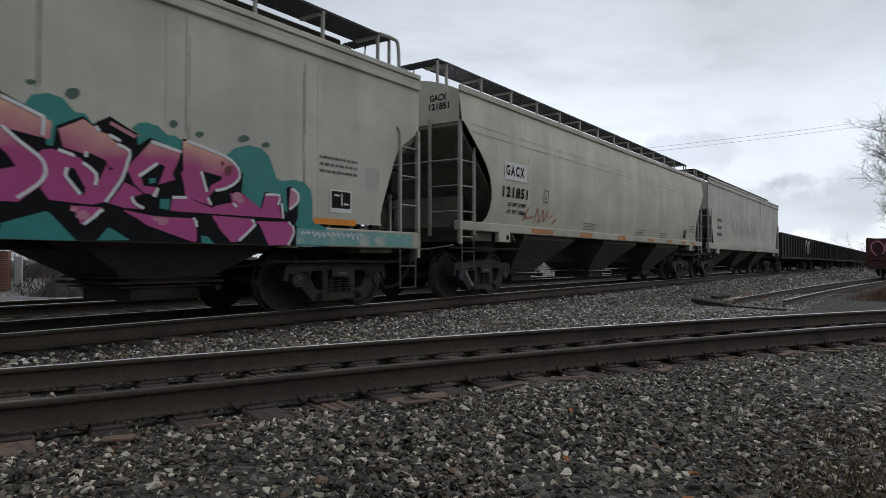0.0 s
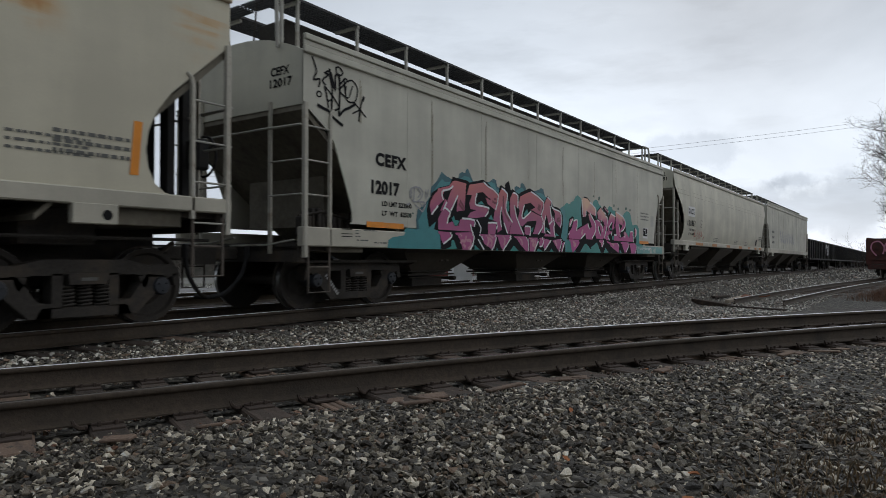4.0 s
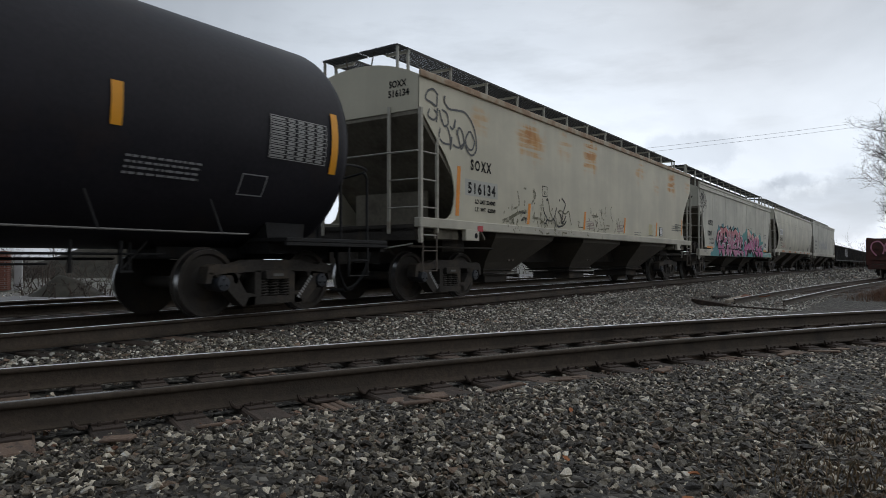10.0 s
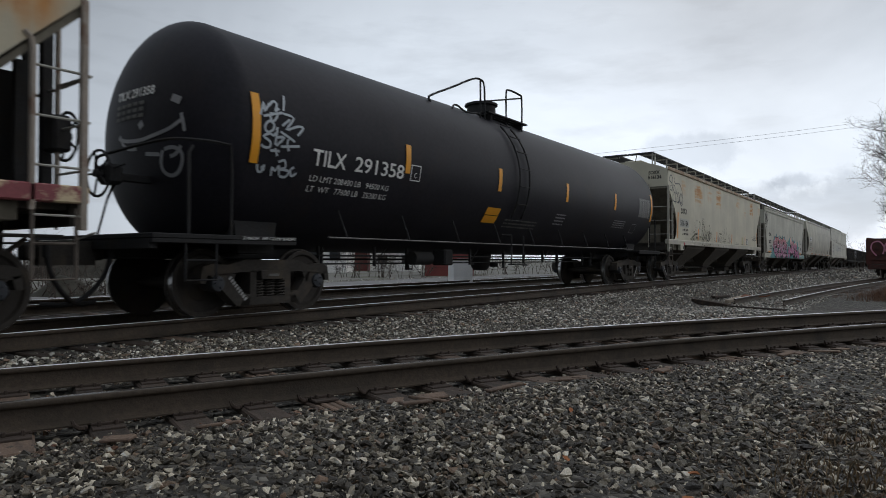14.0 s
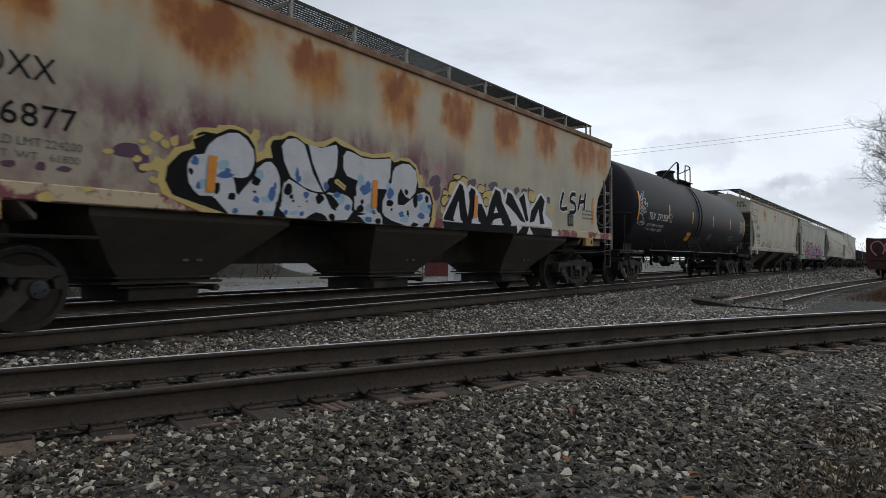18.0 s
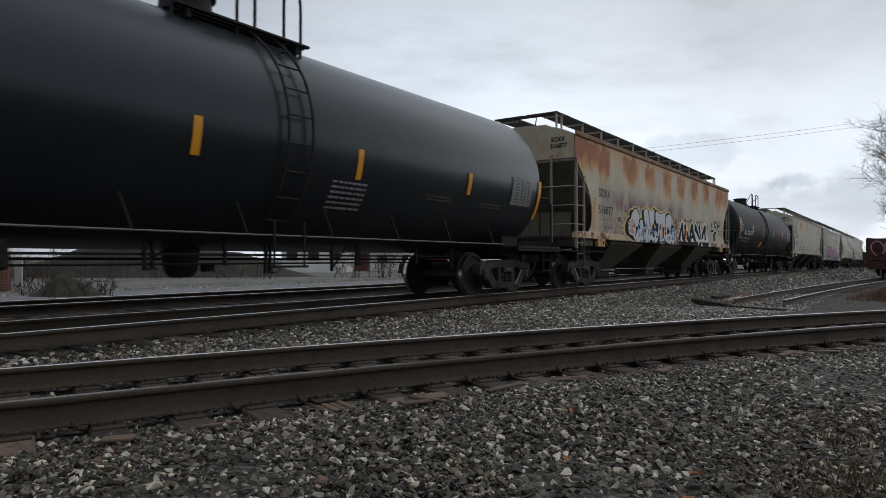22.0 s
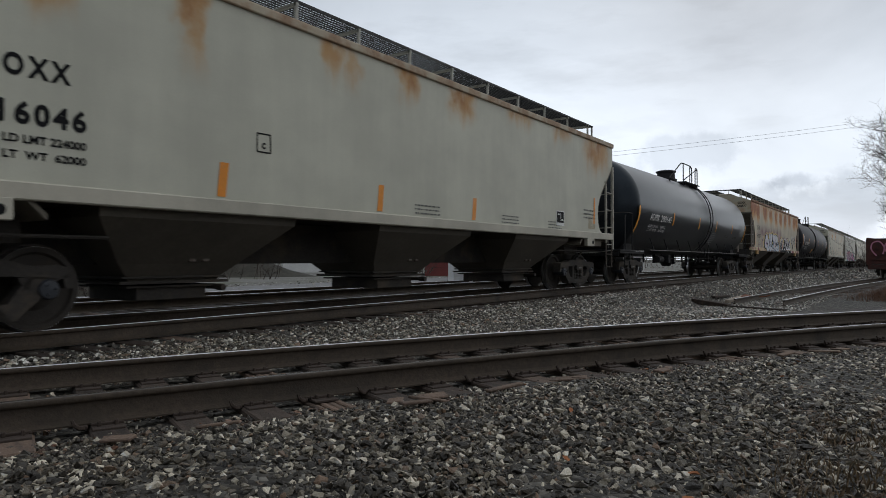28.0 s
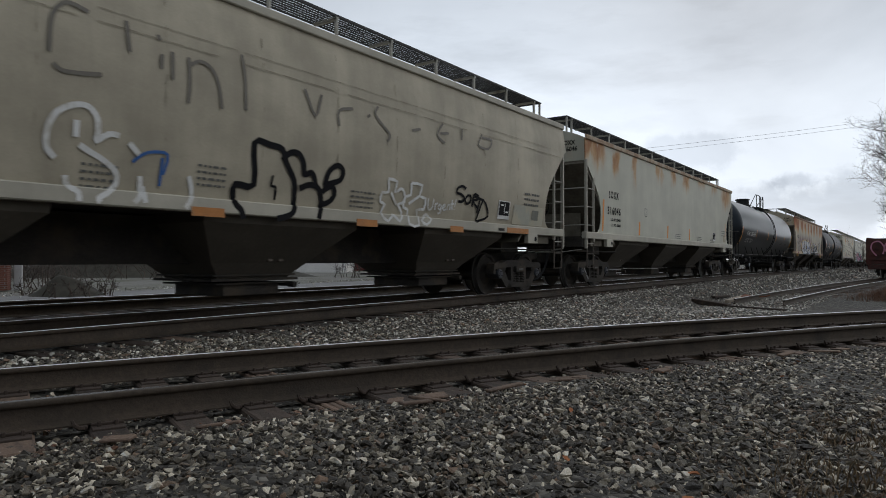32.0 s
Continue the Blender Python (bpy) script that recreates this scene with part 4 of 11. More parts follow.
    m = M().lathe([(0.52, 0.16), (0.60, 0.22), (0.95, 0.28)], 14, "z", (L * 0.5, 0, 0)).lathe([(0.60, 0.10), (0.72, 0.10)], 12, "z", (L * 0.5 + 0.3, -0.2, 0))
    part("bottom_outlet", m, BLACK, car, smooth=40)
    # dome and top platform
    top = TANK_Z + TANK_R
    c = L * 0.5
    big = 1.05 if platform == "square" else 1.0
    part("manway", M().lathe([(top - 0.1, 0.42 * big), (top + 0.10, 0.42 * big), (top + 0.12, 0.36 * big), (top + 0.36 * big, 0.34 * big), (top + 0.37 * big, 0.40 * big), (top + 0.42 * big, 0.40 * big), (top + 0.45 * big, 0.30 * big)], 24, "z", (c + 0.05, 0, 0)), BLACK, car, smooth=40)
    m = M()
    d0, d1 = (7.9, 9.7) if platform == "round" else (8.5, 10.75)
    for y in (-0.98, -0.86, -0.74, -0.62):
        m.box(d0, d1, y - 0.045, y + 0.045, top - 0.14, top - 0.11)
    for x in (d0 + 0.2, d1 - 0.2):
        m.box(x - 0.03, x + 0.03, -0.98, -0.6, top - 0.26, top - 0.14)
    part("top_platform", m, BLACK, car)
    ry = -0.95

    def pipe(pts, r=0.023, bend=True):
        p3 = [(x, ry, z) for x, z in pts]
        m.tube(smooth3(p3, 4) if bend else p3, r, 6)

    m = M()
    if platform == "round":
        pipe([(5.95, 3.74), (5.80, 3.88), (5.92, 3.98), (6.6, 4.27), (7.35, 4.60), (7.68, 4.66), (7.84, 4.54), (7.86, 3.82)])
        pipe([(7.68, 4.65), (7.68, 3.82)], 0.022, False)
        pipe([(7.86, 4.23), (9.50, 4.62)], 0.020, False)
        pipe([(8.80, 3.82), (8.80, 4.56), (8.90, 4.69), (9.42, 4.69), (9.55, 4.58), (9.55, 3.78)])
        pipe([(6.57, 3.74), (6.64, 3.90), (6.80, 3.93), (7.10, 3.86), (7.66, 3.92)], 0.021)
    else:
        pipe([(6.70, 3.76), (6.57, 3.86), (6.58, 3.97), (6.72, 4.03), (7.4, 4.36), (8.05, 4.67), (8.40, 4.74), (9.40, 4.74), (9.68, 4.69), (9.76, 4.55), (9.76, 3.80)])
        pipe([(6.60, 3.96), (7.55, 3.98)], 0.020, False)
        pipe([(8.47, 4.74), (8.47, 3.82)], 0.022, False)
        pipe([(9.46, 4.74), (9.46, 3.82)], 0.022, False)
        pipe([(8.50, 4.06), (10.50, 4.70)], 0.020, False)
        pipe([(10.30, 3.80), (10.30, 4.62), (10.38, 4.74), (10.54, 4.74), (10.62, 4.62), (10.62, 3.74)])
    part("platform_rail", m, BLACK, car, "black bent-pipe safety rail", smooth=50)
    # ladder down the near side of the shell
    lx = 9.95 if platform == "square" else 8.36
    lad = M()
    for dx in (-0.22, 0.22):
        lad.tube([(lx + dx, -(TANK_R + 0.10) * math.cos(a), TANK_Z + (TANK_R + 0.10) * math.sin(a)) for a in [radians(d) for d in range(-50, 66, 5)]] if platform == "square" else
                 [(lx + dx, -(TANK_R + 0.06) * math.cos(a), TANK_Z + (TANK_R + 0.06) * math.sin(a)) for a in [radians(d) for d in range(-30, 46, 5)]], 0.022, 5)
    ladder = part("ladder", lad, BLACK, car, smooth=50)
    for k in range(9):
        a = radians(-45 + 13 * k)
        y, z = -(TANK_R + 0.09) * math.cos(a), TANK_Z + (TANK_R + 0.09) * math.sin(a)
        part("rung", M().tube([(lx - 0.22, y, z), (lx + 0.22, y, z)], 0.014, 5), BLACK, ladder)
    m = M().box(lx - 0.28, lx + 0.28, -1.56, -1.40, 0.66, 0.69)
    for dx in (-0.27, 0.27):
        m.tube([(lx + dx, -1.48, 0.66), (lx + dx, -1.48, 1.3)], 0.018, 5)
    part("ladder_step", m, BLACK, car)
    return car


def tank_reflector(car, x, z0, z1, w=0.12):
    tank_paint("reflector", YELLOW, car, M().add([(x - w / 2, 0, z0), (x + w / 2, 0, z0), (x + w / 2, 0, z1), (x - w / 2, 0, z1)], [(0, 1, 2, 3)]), 0.008, "yellow reflective strip")


# ---------------------------------------------------------------- gondolas
def gondola(X, L, body_mat, label, top=2.55, at=None, group="dark gondolas of the train"):
    held = len(WHEELS)
    car = thing("gondola", label, "gondola", group, at=at or pose(X, TRACK_Y, 0))
    if at is None:
        MOVERS.append((car, X))
    W = 1.5
    for s in (-1, 1):
        part("side_wall", M().box(0, L, *sorted((s * W, s * (W - 0.06))), 1.0, top), body_mat, car)
        part("top_chord", M().box(-0.02, L + 0.02, *sorted((s * (W + 0.05), s * (W - 0.08))), top, top + 0.12, 0.02), body_mat, car)
        part("side_sill", M().box(0, L, *sorted((s * (W + 0.06), s * (W - 0.02))), 0.92, 1.06, 0.02), body_mat, car)
        n = round(L / 1.25)
        for k in range(n + 1):
            x = 0.08 + (L - 0.16) * k / n
            part("side_post", M().box(x - 0.06, x + 0.06, *sorted((s * (W + 0.09), s * W)), 1.06, top), body_mat, car)
    for x, d in ((0.0, 1), (L, -1)):
        part("end_wall", M().box(min(x, x + d * 0.06), max(x, x + d * 0.06), -W + 0.06, W - 0.06, 0.95, top + 0.05), body_mat, car)
        m = M()
        for z in (1.35, 1.75, 2.15):
            m.box(min(x, x - d * 0.07), max(x, x - d * 0.07), -W + 0.1, W - 0.1, z - 0.05, z + 0.05)
        part("end_rib", m, body_mat, car)
        coupler(car, x, -d)
        add_truck(car, x + d * 1.7)
    part("floor", M().box(0, L, -W + 0.06, W - 0.06, 0.95, 1.05), UNDER, car)
    part("centre_sill", M().box(0, L, -0.35, 0.35, 0.7, 0.95), UNDER, car)
    if at is not None:
        del WHEELS[held:]
    return car

# ---------------------------------------------------------------- ground and tracks
def near_line(x):
    """Centre of the curved near track: y and slope."""
    if x < -6.0:
        return 7.62 + (x + 6.0) * -0.22, -0.22
    if x > 22.0:
        return -6.27 + (x - 22.0) * -0.772, -0.772
    return -0.00986 * x * x - 0.338 * x + 5.94, -0.01972 * x - 0.338


NEAR_TOP, SIDING_TOP = -0.10, -0.55


def siding_line(x):
    """Centre of the lower siding beyond the near track."""
    d = x - 27.0
    if d > 34.0:
        return 0.4116 - 0.150 * (d - 34.0), -0.150
    return 3.9 - 0.055 * d - 0.0014 * d * d, -0.055 - 0.0028 * d


def step(a, b, x):
    t = max(0.0, min(1.0, (x - a) / (b - a)))
    return t * t * (3 - 2 * t)


def ground_z(x, y):
    """Height of the ground: the ballast beds of the tracks, the hollow of the siding, the flat lot behind."""
    yc, sl = near_line(x)
    d = (y - yc) / math.sqrt(1 + sl * sl)
    low = step(11.0, 24.0, x) * step(6.9, 5.3, y)
    z = -0.27 - 0.48 * low
    bed = step(3.1, 1.35, abs(d)) * (1 - step(16, 24, x))
    z = z + (NEAR_TOP - 0.250 + 0.025 * step(0.95, 1.1, abs(d)) + 0.04 * step(1.28, 1.5, abs(d)) - z) * bed
    if d < -1.2:
        z += 0.05 * step(-1.2, -2.0, d) - 0.06 * step(-2.2, -4.0, d)
    bed = step(2.9, 1.5, abs(y - TRACK_Y - main_bend(x)))
    z = z + (-0.225 - z) * bed
    z += main_fall(x) * step(0.5, 4.0, y) * step(12.0, 10.2, y)
    bed = step(2.8, 1.5, abs(y - 13.0))
    z = z + (-0.215 - z) * bed
    z -= 0.10 * step(15.5, 18.0, y)
    # an unseen bank added on the near side to darken the tanks' reflections
    z += 7.5 * step(-24.0, -46.0, y)
    return z


def build_ground():
    xs = sorted(set([-2500, -900, -300, -120, -60, -30] + [round(-14 + 0.4 * k, 2) for k in range(150)] + [48, 52, 57, 63, 70, 80, 95, 120, 160, 220, 320, 500, 900, 2500]))
    ys = sorted(set([-2500, -900, -300, -100, -60, -46, -42, -38, -34, -30, -27, -24, -18, -14] + [round(-9 + 0.3 * k, 2) for k in range(102)] + [23, 26, 30, 36, 45, 60, 90, 140, 250, 500, 1000, 2500]))
    v, f = [], []
    for y in ys:
        for x in xs:
            z = ground_z(x, y)
            if -14 < x < 46 and -9 < y < 21:
                z += 0.030 * noise.noise(Vector((x * 0.9, y * 0.9, 0))) + 0.012 * noise.noise(Vector((x * 3.1, y * 3.1, 4)))
            v.append((x, y, z))
    n = len(xs)
    for j in range(len(ys) - 1):
        for i in range(n - 1):
            f.append((j * n + i, j * n + i + 1, (j + 1) * n + i + 1, (j + 1) * n + i))
    me = bpy.data.meshes.new("ground")
    me.from_pydata(v, [], f)
    me.polygons.foreach_set("use_smooth", [True] * len(f))
    me.materials.append(GROUND)
    g = new("ground", me)
    return tagged(g, "dark grey ballast and cinder ground of the rail yard", "ground", kind="structure")


def ground_material():
    mat = bpy.data.materials.new("ballast_ground")
    mat.use_nodes = True
    nt = mat.node_tree
    N, L = nt.nodes.new, nt.links.new
    b = nt.nodes["Principled BSDF"]
    b.inputs["Roughness"].default_value = 0.9
    tc = N("ShaderNodeTexCoord")
    vo = N("ShaderNodeTexVoronoi")
    vo.inputs["Scale"].default_value = 21.0
    L(tc.outputs["Object"], vo.inputs[0])
    bw = N("ShaderNodeRGBToBW")
    L(vo.outputs["Color"], bw.inputs[0])
    ramp = N("ShaderNodeValToRGB")
    e = ramp.color_ramp.elements
    e[0].position, e[0].color = 0.15, (0.012, 0.010, 0.008, 1)
    e[1].position, e[1].color = 0.9, (0.20, 0.185, 0.155, 1)
    mid = ramp.color_ramp.elements.new(0.6)
    mid.color = (0.050, 0.044, 0.035, 1)
    L(bw.outputs[0], ramp.inputs[0])
    big = N("ShaderNodeTexNoise")
    big.inputs["Scale"].default_value, big.inputs["Detail"].default_value = 0.35, 6
    L(tc.outputs["Object"], big.inputs[0])
    mr = N("ShaderNodeMapRange")
    mr.inputs[1].default_value, mr.inputs[2].default_value = 0.45, 0.68
    L(big.outputs[0], mr.inputs[0])
    sep = N("ShaderNodeSeparateXYZ")
    L(tc.outputs["Object"], sep.inputs[0])
    # plain dirt and asphalt of the lot on the far side of the tracks
    far = N("ShaderNodeMapRange")
    far.inputs[1].default_value, far.inputs[2].default_value = 15.5, 18.0
    L(sep.outputs[1], far.inputs[0])
    lot = N("ShaderNodeMix")
    lot.data_type = "RGBA"
    L(mr.outputs[0], lot.inputs[0])
    lot.inputs[6].default_value = (0.175, 0.165, 0.145, 1)
    lot.inputs[7].default_value = (0.095, 0.098, 0.060, 1)
    mx = N("ShaderNodeMix")
    mx.data_type = "RGBA"
    mx.inputs[7].default_value = (0.055, 0.042, 0.030, 1)
    sc = N("ShaderNodeMath")
    sc.operation = "MULTIPLY"
    sc.inputs[1].default_value = 0.45
    L(mr.outputs[0], sc.inputs[0])
    L(sc.outputs[0], mx.inputs[0])
    L(ramp.outputs[0], mx.inputs[6])
    mx2 = N("ShaderNodeMix")
    mx2.data_type = "RGBA"
    L(far.outputs[0], mx2.inputs[0])
    L(mx.outputs[2], mx2.inputs[6])
    L(lot.outputs[2], mx2.inputs[7])
    L(mx2.outputs[2], b.inputs["Base Color"])
    bp = N("ShaderNodeBump")
    bp.inputs["Strength"].default_value, bp.inputs["Distance"].default_value = 0.9, 0.03
    L(vo.outputs["Distance"], bp.inputs["Height"])
    bp.invert = True
    L(bp.outputs[0], b.inputs["Normal"])
    return mat


GROUND = ground_material()
ground = build_ground()

RAIL_FOOT = [(-0.070, -0.186), (0.070, -0.186), (0.070, -0.176), (0.020, -0.158), (0.009, -0.145), (0.009, -0.052), (0.034, -0.040), (0.037, -0.030)]
RAIL_SECTION = RAIL_FOOT + [(0.037, -0.012), (0.028, -0.002), (-0.028, -0.002), (-0.037, -0.012)] + [(-y, z) for y, z in reversed(RAIL_FOOT[2:])]


def sweep(m, section, line):
    """Draws a section (across, up) along points (x, y, z, across-x, across-y)."""
    n = len(section)
    v = [(x + ax * a, y + ay * a, z + u) for x, y, z, ax, ay in line for a, u in section]
    f = [(i * n + k, i * n + (k + 1) % n, (i + 1) * n + (k + 1) % n, (i + 1) * n + k) for i in range(len(line) - 1) for k in range(n)]
    f += [tuple(range(n)), tuple(range((len(line) - 1) * n, len(line) * n))]
    return m.add(v, f)


def track(name, label, line, top, spacing=0.5, ties=(0.0, 0.0), mat_top=None, mat_near=None, seed=3, plates=True, show=0.06, tie_half=1.30, pale=0.1):
    """line(s) gives x, y and heading at s metres along; ties lie between the two values of ties."""
    rng = random.Random(seed)
    tr = thing(name, label, "railway track", kind="structure")
    mat_top = mat_top or RAIL_TOP
    ss = line["s"]
    for side in (-1, 1):
        shine = 0.024 if side < 0 and mat_near else 0.019
        head = mat_near if side < 0 and mat_near else mat_top
        pts = []
        for s in ss:
            x, y, h = line["at"](s)
            nx, ny = -math.sin(h), math.cos(h)
            pts.append((x + nx * 0.7525 * side, y + ny * 0.7525 * side, top + line["fall"](x), nx, ny))
        rail = part("rail", sweep(M(), RAIL_SECTION, pts), RAIL_SIDE, tr, "rust-brown steel rail", smooth=50)
        part("rail_head", sweep(M(), [(-shine, -0.004), (shine, -0.004), (shine - 0.003, 0.0015), (0.003 - shine, 0.0015)], pts), head, rail, "polished running surface")
    tie_me = []
    for k in range(6):
        m = M()
        w, hgt = 0.115 + rng.uniform(-0.008, 0.008), 0.17
        if k != 4:
            m.box(-w, w, -tie_half - rng.uniform(0, 0.06), tie_half, -hgt, 0, 0.012)
        else:
            for j in range(4):
                m.box(-w + j * w / 2 + 0.006, -w + (j + 1) * w / 2 - 0.006, -tie_half - rng.uniform(0, 0.10), tie_half, -hgt, -rng.uniform(0, 0.015), 0.008)
        tie_me.append(m.mesh("tie", TIE if k < 4 else TIE_PALE, 0))
    pm = M().box(-0.095, 0.095, -0.19, 0.19, -0.008, 0.010, 0.004)
    for q in (-1, 1):
        pm.box(-0.095, 0.095, q * 0.085 - 0.012, q * 0.085 + 0.012, 0.008, 0.028, 0.004)
        for e in (-0.05, 0.05):
            pm.box(e - 0.012, e + 0.012, q * 0.105 - 0.014, q * 0.105 + 0.014, 0.0, 0.042, 0.005)
    plate_me = pm.mesh("tie_plate", PLATE)
    am = M()
    am.tube([(0.03, 0.05, -0.02), (0.01, 0.0, -0.02), (-0.015, -0.018, -0.010), (-0.040, -0.026, 0.012), (-0.052, -0.018, 0.042)], [0.016, 0.016, 0.016, 0.014, 0.011], 5)
    am.box(-0.02, 0.04, -0.005, 0.06, -0.03, -0.002, 0.008)
    anchor_me = am.mesh("rail_anchor", PLATE)
    s = ties[0]
    while s < ties[1]:
        x, y, h = line["at"](s)
        a = math.degrees(h) + rng.uniform(-1.5, 1.5)
        tie = part("tie", tie_me[rng.choice((4, 5, 5)) if rng.random() < pale else rng.randrange(4)], TIE, tr, at=pose(x, y, top + line["fall"](x) - 0.200 + rng.uniform(-0.008, 0.004), 0, 0, a))
        if plates:
            for side in (-1, 1):
                part("tie_plate", plate_me, PLATE, tie, at=pose(0, side * 0.7525, 0.004))
                if side < 0 and rng.random() < 0.85:
                    part("rail_anchor", anchor_me, PLATE, tie, at=pose(-0.15, side * 0.7525 - 0.085, 0.025))
        s += spacing + rng.uniform(-0.03, 0.03)
    return tr


def straight(y, x0, x1, n=2):
    return {"s": [x0 + (x1 - x0) * k / (n - 1) for k in range(n)], "at": lambda s: (s, y, 0.0), "fall": lambda x: 0.0}


def curved(fn, x0, x1, n, fall=None):
    def at(s):
        y, sl = fn(s)
        return s, y, math.atan(sl)
    return {"s": [x0 + (x1 - x0) * k / (n - 1) for k in range(n)], "at": at, "fall": fall or (lambda x: 0.0)}


RAIL_WORN = material("rail_head_half_worn", (0.090, 0.078, 0.065), 0.20, 0.0, 0.25, 2.0, stretch=(0.4, 6, 1), second=(0.055, 0.045, 0.036), mask=(0.5, 0.65), spec=1.0)
track("near_track", "curved near track with worn rails on split timber ties", curved(near_line, -20, 30, 101), NEAR_TOP, 0.47, (-4.0, 20.0), seed=5, tie_half=1.22, pale=0.42, mat_near=RAIL_WORN)
track("main_track", "straight main track under the freight train in dark ballast", curved(lambda x: (TRACK_Y + main_bend(x), (main_bend(x + 1) - main_bend(x - 1)) / 2), -400, 900, 261, main_fall), 0.0, 0.52, (-3.0, 40.0), seed=6, plates=False)
track("far_track", "second straight track behind the train", straight(13.0, -400, 900), 0.0, 0.52, (0.0, 24.0), seed=7, plates=False)
track("siding_track", "low rusty siding track among gravel and weeds", curved(siding_line, 24.2, 120, 50), SIDING_TOP, 0.55, (25.0, 60.0), RAIL_TOP, seed=8, plates=False)


# ---------------------------------------------------------------- ballast stones
def stone_shapes(rng):
    """Angular broken stones of unit size: vertices and triangles."""
    shapes = []
    for k in range(14):
        bm = bmesh.new()
        pts = rng.normal(0, 1, (12, 3))
        pts /= np.abs(pts).max(1, keepdims=True) ** 0.6 * np.linalg.norm(pts, axis=1, keepdims=True) ** 0.4
        pts *= rng.uniform(0.72, 1.0, (12, 1)) * np.array([0.64, 0.48, 0.36]) * rng.uniform(0.75, 1.25, 3)
        for p in pts:
            bm.verts.new(tuple(p))
        res = bmesh.ops.convex_hull(bm, input=bm.verts[:])
        bmesh.ops.delete(bm, geom=[v for v in bm.verts if not v.link_faces], context="VERTS")
        bmesh.ops.triangulate(bm, faces=bm.faces)
        bmesh.ops.recalc_face_normals(bm, faces=bm.faces)
        bm.verts.index_update()
        co = np.array([v.co[:] for v in bm.verts])
        fc = np.array([[v.index for v in f.verts] for f in bm.faces])
        bm.free()
        shapes.append((co, fc))
    return shapes


def stones(name, label, area, count, size, seed, mat, keep=None, lift=0.0):
    """Loose broken stones strewn over the ground: one gathered mesh."""
    rng = np.random.default_rng(seed)
    shapes = stone_shapes(rng)
    V, F, off = [], [], 0
    made = 0
    while made < count:
        x, y = rng.uniform(area[0], area[1]), rng.uniform(area[2], area[3])
        if keep is not None and not keep(x, y, rng):
            made += 0.25
            continue
        made += 1
        co, fc = shapes[int(rng.integers(14))]
        s = size * float(np.clip(rng.lognormal(0, 0.42), 0.40, 2.1))
        q = Euler(tuple(rng.uniform(-0.7, 0.7, 2)) + (float(rng.uniform(0, 6.28)),)).to_matrix()
        p = (co * s) @ np.array(q).T
        p += np.array([x, y, ground_z(x, y) + s * rng.uniform(0.02, 0.30) + lift])
        V.append(p)
        F.append(fc + off)
        off += len(p)
    V, F = np.concatenate(V), np.concatenate(F)
    me = bpy.data.meshes.new(name)
    me.vertices.add(len(V))
    me.vertices.foreach_set("co", V.ravel())
    me.loops.add(F.size)
    me.loops.foreach_set("vertex_index", F.ravel())
    me.polygons.add(len(F))
    me.polygons.foreach_set("loop_start", np.arange(0, F.size, 3))
    me.polygons.foreach_set("loop_total", np.full(len(F), 3))
    me.polygons.foreach_set("use_smooth", [False] * len(F))
    me.update()
    me.validate()
    me.materials.append(mat)
    return tagged(new(name, me), label, "gravel", kind="stuff")


def stone_material(name, tone, single=False, glint=1.0):
    mat = material(name, tone, 0.55, 0.0, 0.3, 14.0, 0.4, 120, second=(0.12, 0.12, 0.115), mask=(0.55, 0.75), mscale=30.0)
    nt = mat.node_tree
    N, L = nt.nodes.new, nt.links.new
    b = nt.nodes["Principled BSDF"]
    # random tone per stone; the palest, bluish steps put bright glints into the colour
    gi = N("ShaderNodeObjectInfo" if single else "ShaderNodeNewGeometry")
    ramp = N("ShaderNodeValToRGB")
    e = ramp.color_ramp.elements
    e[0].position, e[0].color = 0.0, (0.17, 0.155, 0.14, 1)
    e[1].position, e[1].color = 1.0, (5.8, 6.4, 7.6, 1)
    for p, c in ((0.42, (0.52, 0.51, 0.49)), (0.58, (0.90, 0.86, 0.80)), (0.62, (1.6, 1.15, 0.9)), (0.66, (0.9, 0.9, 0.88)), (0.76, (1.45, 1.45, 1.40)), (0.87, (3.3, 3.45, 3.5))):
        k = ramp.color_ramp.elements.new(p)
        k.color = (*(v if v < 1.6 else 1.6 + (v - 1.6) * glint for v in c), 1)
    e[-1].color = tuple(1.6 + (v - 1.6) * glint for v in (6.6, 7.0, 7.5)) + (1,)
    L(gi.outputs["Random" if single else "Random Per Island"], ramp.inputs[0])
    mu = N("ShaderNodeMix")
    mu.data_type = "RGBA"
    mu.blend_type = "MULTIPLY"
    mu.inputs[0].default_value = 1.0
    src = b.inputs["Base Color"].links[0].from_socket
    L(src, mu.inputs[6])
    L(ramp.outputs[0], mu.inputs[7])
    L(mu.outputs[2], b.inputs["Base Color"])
    return mat


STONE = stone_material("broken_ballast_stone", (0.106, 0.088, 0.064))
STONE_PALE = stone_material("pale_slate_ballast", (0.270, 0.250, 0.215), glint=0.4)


def by_near_track(x, y, rng):
    yc, sl = near_line(x)
    d = (y - yc) / math.sqrt(1 + sl * sl)
    if abs(abs(d) - 0.7525) < 0.11:
        return False
    if (abs(d) < 1.0 and rng.random() < 0.55) or (1.0 <= abs(d) < 1.27 and rng.random() < 0.60):
        return False
    # inside the wedge that lies before the camera
    r = math.hypot(x, y)
    a = math.degrees(math.atan2(x, y))
    return 1.6 < r and 17 < a < 94 and (r < 6 or rng.random() < 6.0 / r)


